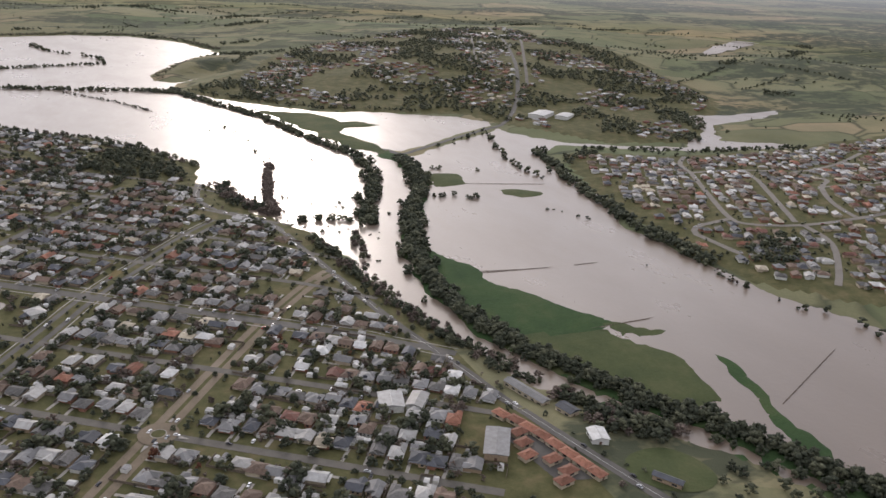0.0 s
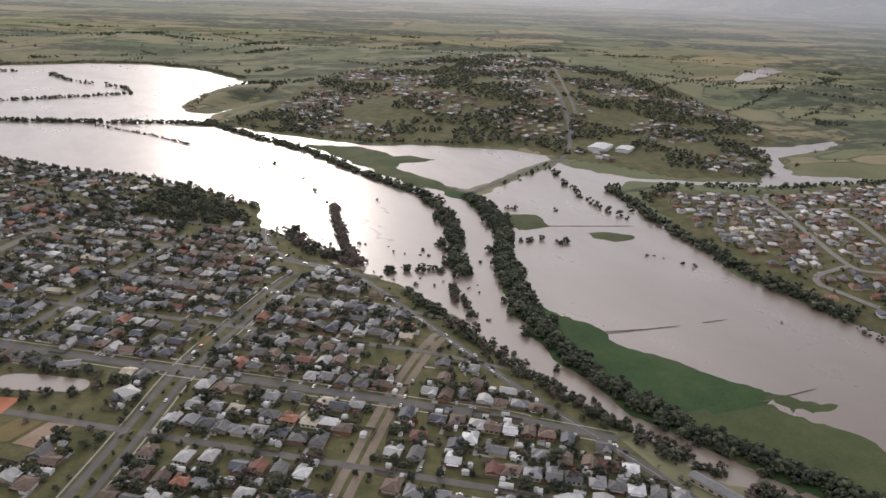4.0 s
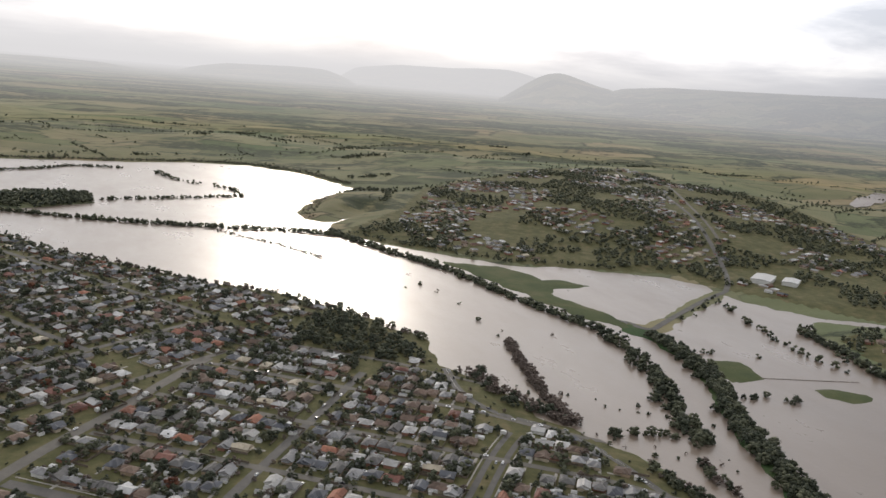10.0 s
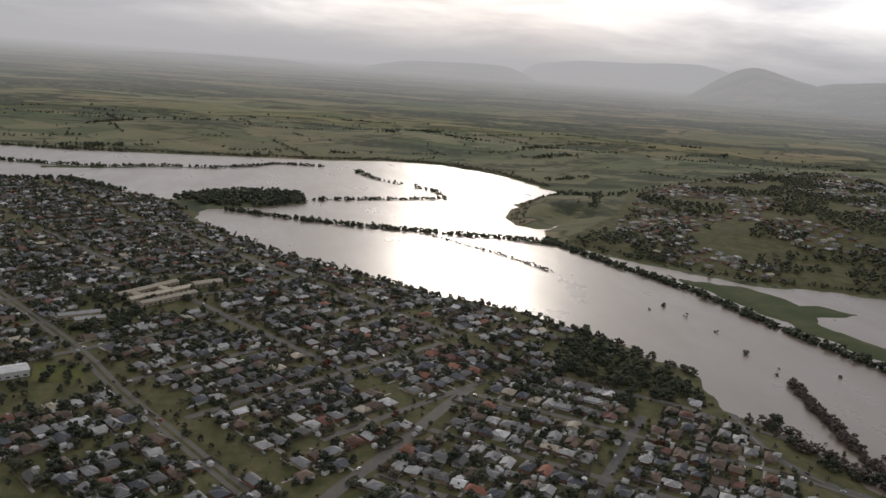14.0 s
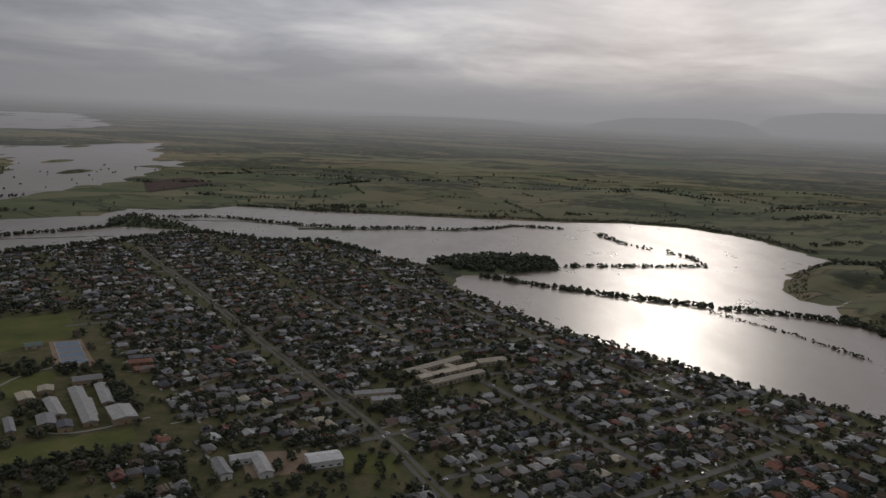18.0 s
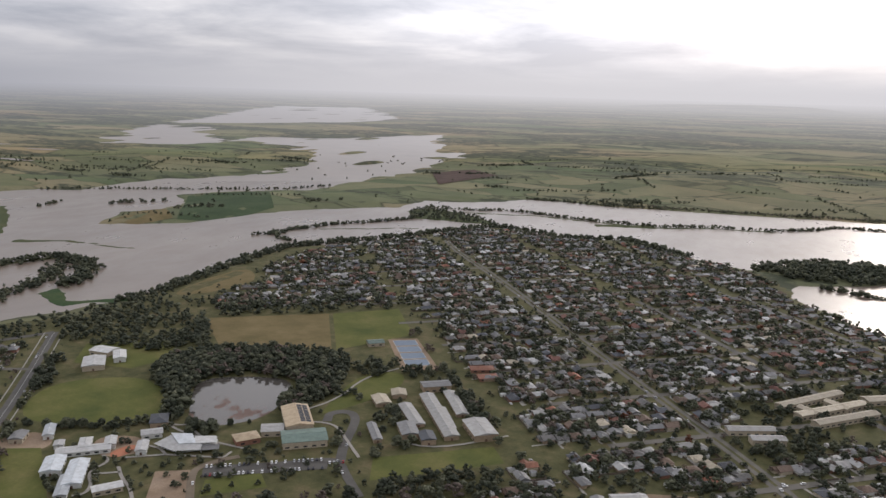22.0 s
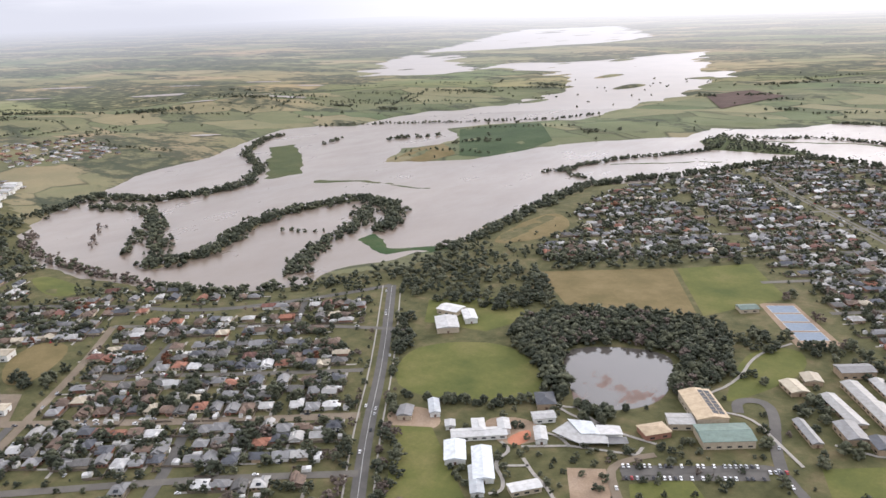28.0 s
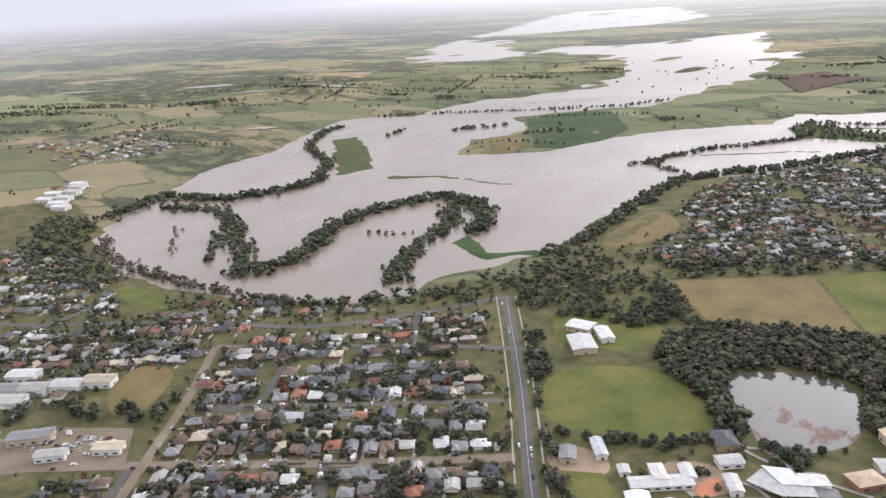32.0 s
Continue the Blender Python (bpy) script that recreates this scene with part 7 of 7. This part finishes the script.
# single trees: those of the park, the riverside rows and gardens nearest to the flight
NEAR_TREES = [(-700, 560), (-560, 620), (590, 60), (450, 20), (-880, 420)]
near_d = np.min([np.hypot(T[:, 0] - x, T[:, 1] - y) for x, y in NEAR_TREES], 0)
single = np.argsort(near_d)[:300]
made = {}
r = random.Random(91)
for i in single:
    x, y, h, kind = T[i]
    k = {0: (0, 1), 1: (2, 3), 2: (4, 4), 3: (5, 5), -1: (0, 1)}[int(kind)][r.randrange(2)]
    base_h, crown, trunk, word = TREE_KINDS[k]
    m = pose(x, y, tz[i], 0, 0, r.uniform(0, 360))
    scale = h / base_h
    if k in made:
        ob = copy_thing(made[k], m)
    else:
        ob = thing("tree", x, y, tz[i], 0, word + " with a loose crown beside houses and lawns", "tree", "town trees")
        part("trunk", trunk, BARK, ob)
        part("crown", crown, None, ob)
        ob.matrix_basis = m
        made[k] = ob
    ob.scale = (scale * r.uniform(0.9, 1.2), scale * r.uniform(0.9, 1.2), scale)

rest = np.setdiff1d(np.arange(len(T)), single)
for kind, mat, name, label in ((0, GUM, "gum_trees", "grey-green gum trees along river banks, streets and paddocks"), (1, PINE, "evergreen_trees", "dark evergreen trees along the river and between houses"), (2, BARE, "bare_trees", "bare brown winter trees standing in and beside the flood"), (3, RUST, "rust_trees", "small rust-coloured garden trees")):
    pick = rest[(T[rest, 3] == kind) | ((kind == 0) & (T[rest, 3] == -1))]
    if not len(pick):
        continue
    V, F, S, base = [], [], [], 0
    far_away = np.hypot(T[pick, 0] + 100, T[pick, 1]) > 1050
    small = T[pick, 2] < 4.2
    for near, some, lobes, cards, fill in ((True, pick[~far_away & ~small], 18, 22, 0.31), (False, pick[~far_away & small], 7, 8, 0.42), (False, pick[far_away], 6, 4, 0.46)):
        for v in range(8):
            mine = some[v::8]
            if not len(mine):
                continue
            shape, tris, bark = crown_shape(200 + v + 10 * kind, 1.0, 0.56, lobes, cards, 0.085, near, fill * (0.8 if kind == 2 else 1.0))
            rs = np.random.RandomState(v)
            w = rs.uniform(0, 6.283, len(mine))
            wide = rs.uniform(0.95, 1.4, len(mine))
            h = T[mine, 2]
            X = (shape[None, :, 0] * np.cos(w)[:, None] - shape[None, :, 1] * np.sin(w)[:, None]) * (h * wide)[:, None] + T[mine, 0][:, None]
            Y = (shape[None, :, 0] * np.sin(w)[:, None] + shape[None, :, 1] * np.cos(w)[:, None]) * (h * wide)[:, None] + T[mine, 1][:, None]
            Z = (shape[None, :, 2] - 0.06) * h[:, None] + tz[mine][:, None]
            V.append(np.stack([X, Y, Z], -1).reshape(-1, 3))
            F.append((tris[None] + (base + len(shape) * np.arange(len(mine)))[:, None, None]).reshape(-1, 3))
            S.append(np.tile(bark, len(mine)))
            base += len(shape) * len(mine)
    V = np.concatenate(V)
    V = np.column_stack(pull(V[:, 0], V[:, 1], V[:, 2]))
    tagged(new(name, fast_mesh(name, V, np.concatenate(F), [mat, BARK], np.concatenate(S))), label, "trees", kind="stuff")

# ---------------------------------------------------------------- cars


def make_car(x, y, turn, paint, word):
    ob = thing("car", x, y, float(land(x, y)) + 0.38, turn, word + " car parked by the kerb", "car", "parked cars")
    v, f = box(-2.15, -0.88, 0.3, 2.15, 0.88, 0.85)
    v = [(px * (0.97 if pz > 0.5 else 1), py * (0.94 if pz > 0.5 else 1), pz) for px, py, pz in v]
    part("body", (v, f), paint, ob)
    v, f = box(-1.35, -0.8, 0.85, 0.85, 0.8, 1.42)
    v = [((px * 0.72 - 0.1) if pz > 1 else px, py * (0.84 if pz > 1 else 1), pz) for px, py, pz in v]
    part("cabin_glass", (v, f), GLASS, ob)
    part("cabin_roof", weld(box(-1.08, -0.68, 1.42, 0.52, 0.68, 1.47)), paint, ob)
    tyre = mesh_from("wheel", [(0.32 * math.cos(k * 0.785), s, 0.32 + 0.32 * math.sin(k * 0.785)) for s in (-0.1, 0.1) for k in range(8)], [tuple(range(8)), tuple(range(15, 7, -1))] + [(k, (k + 1) % 8, 8 + (k + 1) % 8, 8 + k) for k in range(8)], RUBBER)
    cap = mesh_from("hub_cap", [(0.17 * math.cos(k * 0.785), s, 0.32 + 0.17 * math.sin(k * 0.785)) for s in (-0.11, 0.11) for k in range(8)], [tuple(range(8)), tuple(range(15, 7, -1))], CAR_PAINTS[1])
    for wx in (-1.35, 1.35):
        for wy in (-0.82, 0.82):
            w = part("wheel", tyre, RUBBER, ob)
            w.location = (wx, wy, 0)
            part("hub_cap", cap, CAR_PAINTS[1], w, "silver hub cap")
    return ob


cars = [make_car(-530 + k, 520, 0, p, w) for k, (p, w) in enumerate(zip(CAR_PAINTS, ("white", "silver", "dark", "red")))]
r = random.Random(8)


def park(x, y, turn):
    copy_thing(r.choices(cars, (5, 4, 3, 0.25))[0], pose(x, y, float(land(x, y)) + 0.38, 0, 0, turn + r.choice((0, 180))))


for k in range(26):
    for side in (-1, 1):
        if r.random() < 0.8:
            park(-523 + k * 2.9 + side * -4, 531 + k * 1.88 + side * 6, 122)
for k, c in enumerate(cars):
    c.matrix_basis = pose(-524 + 2.9 * (27 + k), 531 + 1.88 * (27 + k), 7.38, 0, 0, 122)
for line, n in ((RIVER_ROAD, 22), ([east(-150, 4.5), east(230, 4.5)], 9), (PARK_ROAD, 8), (MAIN_STREET, 20), ([(-1000, 287), (-930, 337), (-825, 414), (-722, 494)], 12), ([(250, 45), (342, 216), (445, 354)], 8)):
    p = densify(line, 3.0)
    for _ in range(n):
        i = r.randrange(len(p) - 1)
        w = math.degrees(math.atan2(p[i + 1][1] - p[i][1], p[i + 1][0] - p[i][0]))
        s = r.choice((-1, 1)) * 2.8
        park(p[i][0] - s * math.sin(radians(w)), p[i][1] + s * math.cos(radians(w)), w)
for k in range(46):
    park(-1040 + k * 1.6 + r.uniform(-10, 10), 318 + k * 0.7 + r.uniform(-12, 8) - (14 if k % 2 else 0), 38 + r.choice((0, 90)))
for x, y, turn in order[:300:4]:
    c, q = math.cos(radians(turn)), math.sin(radians(turn))
    park(x + 6.6 * c + 13.5 * q, y + 6.6 * q - 13.5 * c, turn + 90)

# paddock fences that stand in the flood, with drift caught on them
post_mesh = mesh_from("post", *weld(box(-0.14, -0.14, -2.0, 0.14, 0.14, 0.9)), FENCE_WOOD)
for a, b in [((814, -132), (929, -77)), ((708, 171), (787, 164)), ((814, 163), (842, 162)), ((828, 482), (945, 451)), ((708, 175), (748, 168)), ((745, 24), (813, 26))]:
    span, w = math.dist(a, b), math.degrees(math.atan2(b[1] - a[1], b[0] - a[0]))
    fence = thing("flood_fence", a[0], a[1], 0.0, w, "half-drowned wooden paddock fence with drift in flood water", "fence", "fences in the flood")
    for k in range(int(span / 7) + 1):
        part("post", post_mesh, None, fence).location = (k * 7.0, 0, 0)
    part("rail", weld(box(0, -0.06, 0.55, span, 0.06, 0.75)), FENCE_WOOD, fence)
    part("drift", weld(*[box(k * 5.0, -0.3 - 0.2 * (k % 3), 0.02, k * 5.0 + 4.2, 0.35 + 0.25 * (k % 2), 0.22) for k in range(int(span / 5))]), BARE, fence, "brown flood drift")

# the many cars that stand in driveways and streets further off, each with its own body, glass and roof
r = random.Random(19)
V, F, S = [], [], []


def small_car(x, y, z, turn, paint):
    c, q = math.cos(radians(turn)), math.sin(radians(turn))
    k = len(V)
    rings = ((2.15, 0.86, 0.25), (2.12, 0.88, 0.62), (2.0, 0.82, 0.88), (1.3, 0.72, 0.9), (0.95, 0.62, 1.42))
    for n, (a, b, h) in enumerate(rings):
        back = 0.25 if n > 2 else 0.0
        for u, v in ((-a, -b), (a - 2 * back, -b), (a - 2 * back, b), (-a, b)):
            V.append((x + u * c - v * q, y + u * q + v * c, z + h))
    for n in range(4):
        for i in range(4):
            F.append((k + 4 * n + i, k + 4 * n + (i + 1) % 4, k + 4 * n + 4 + (i + 1) % 4, k + 4 * n + 4 + i))
            S.append(4 if n == 3 else paint)
    F.append((k + 16, k + 17, k + 18, k + 19))
    S.append(paint)


spots = []
for x, y, turn in order[300:]:
    if r.random() < 0.42:
        c, q = math.cos(radians(turn)), math.sin(radians(turn))
        u, v = r.choice((-5.2, 5.2)), r.uniform(-14, -6)
        spots.append((x + u * c - v * q, y + u * q + v * c, turn + 90 + r.uniform(-4, 4)))
for line, width in ROAD_LINES:
    p = densify(line, 4.0)
    if min(q[0] for q in line) > 1200:
        continue
    for i in range(len(p) - 1):
        if r.random() < 0.045:
            w = math.atan2(p[i + 1][1] - p[i][1], p[i + 1][0] - p[i][0])
            side = r.choice((-1, 1)) * (min(width, 14) / 2 - 1.6)
            spots.append((p[i][0] - side * math.sin(w), p[i][1] + side * math.cos(w), math.degrees(w)))
for (x, y, turn), z in zip(spots, level([q[:2] for q in spots])):
    if z > 3:
        small_car(x, y, z + 0.3, turn, r.choices((0, 1, 2, 3), (5, 4, 3, 0.6))[0])
me = mesh_from("street_cars", V, F, CAR_PAINTS[0])
for m in CAR_PAINTS[1:] + [GLASS]:
    me.materials.append(m)
me.polygons.foreach_set("material_index", np.array(S, np.int32))
tagged(new("street_cars", me), "white, silver and dark cars parked in driveways and streets", "cars", kind="stuff")
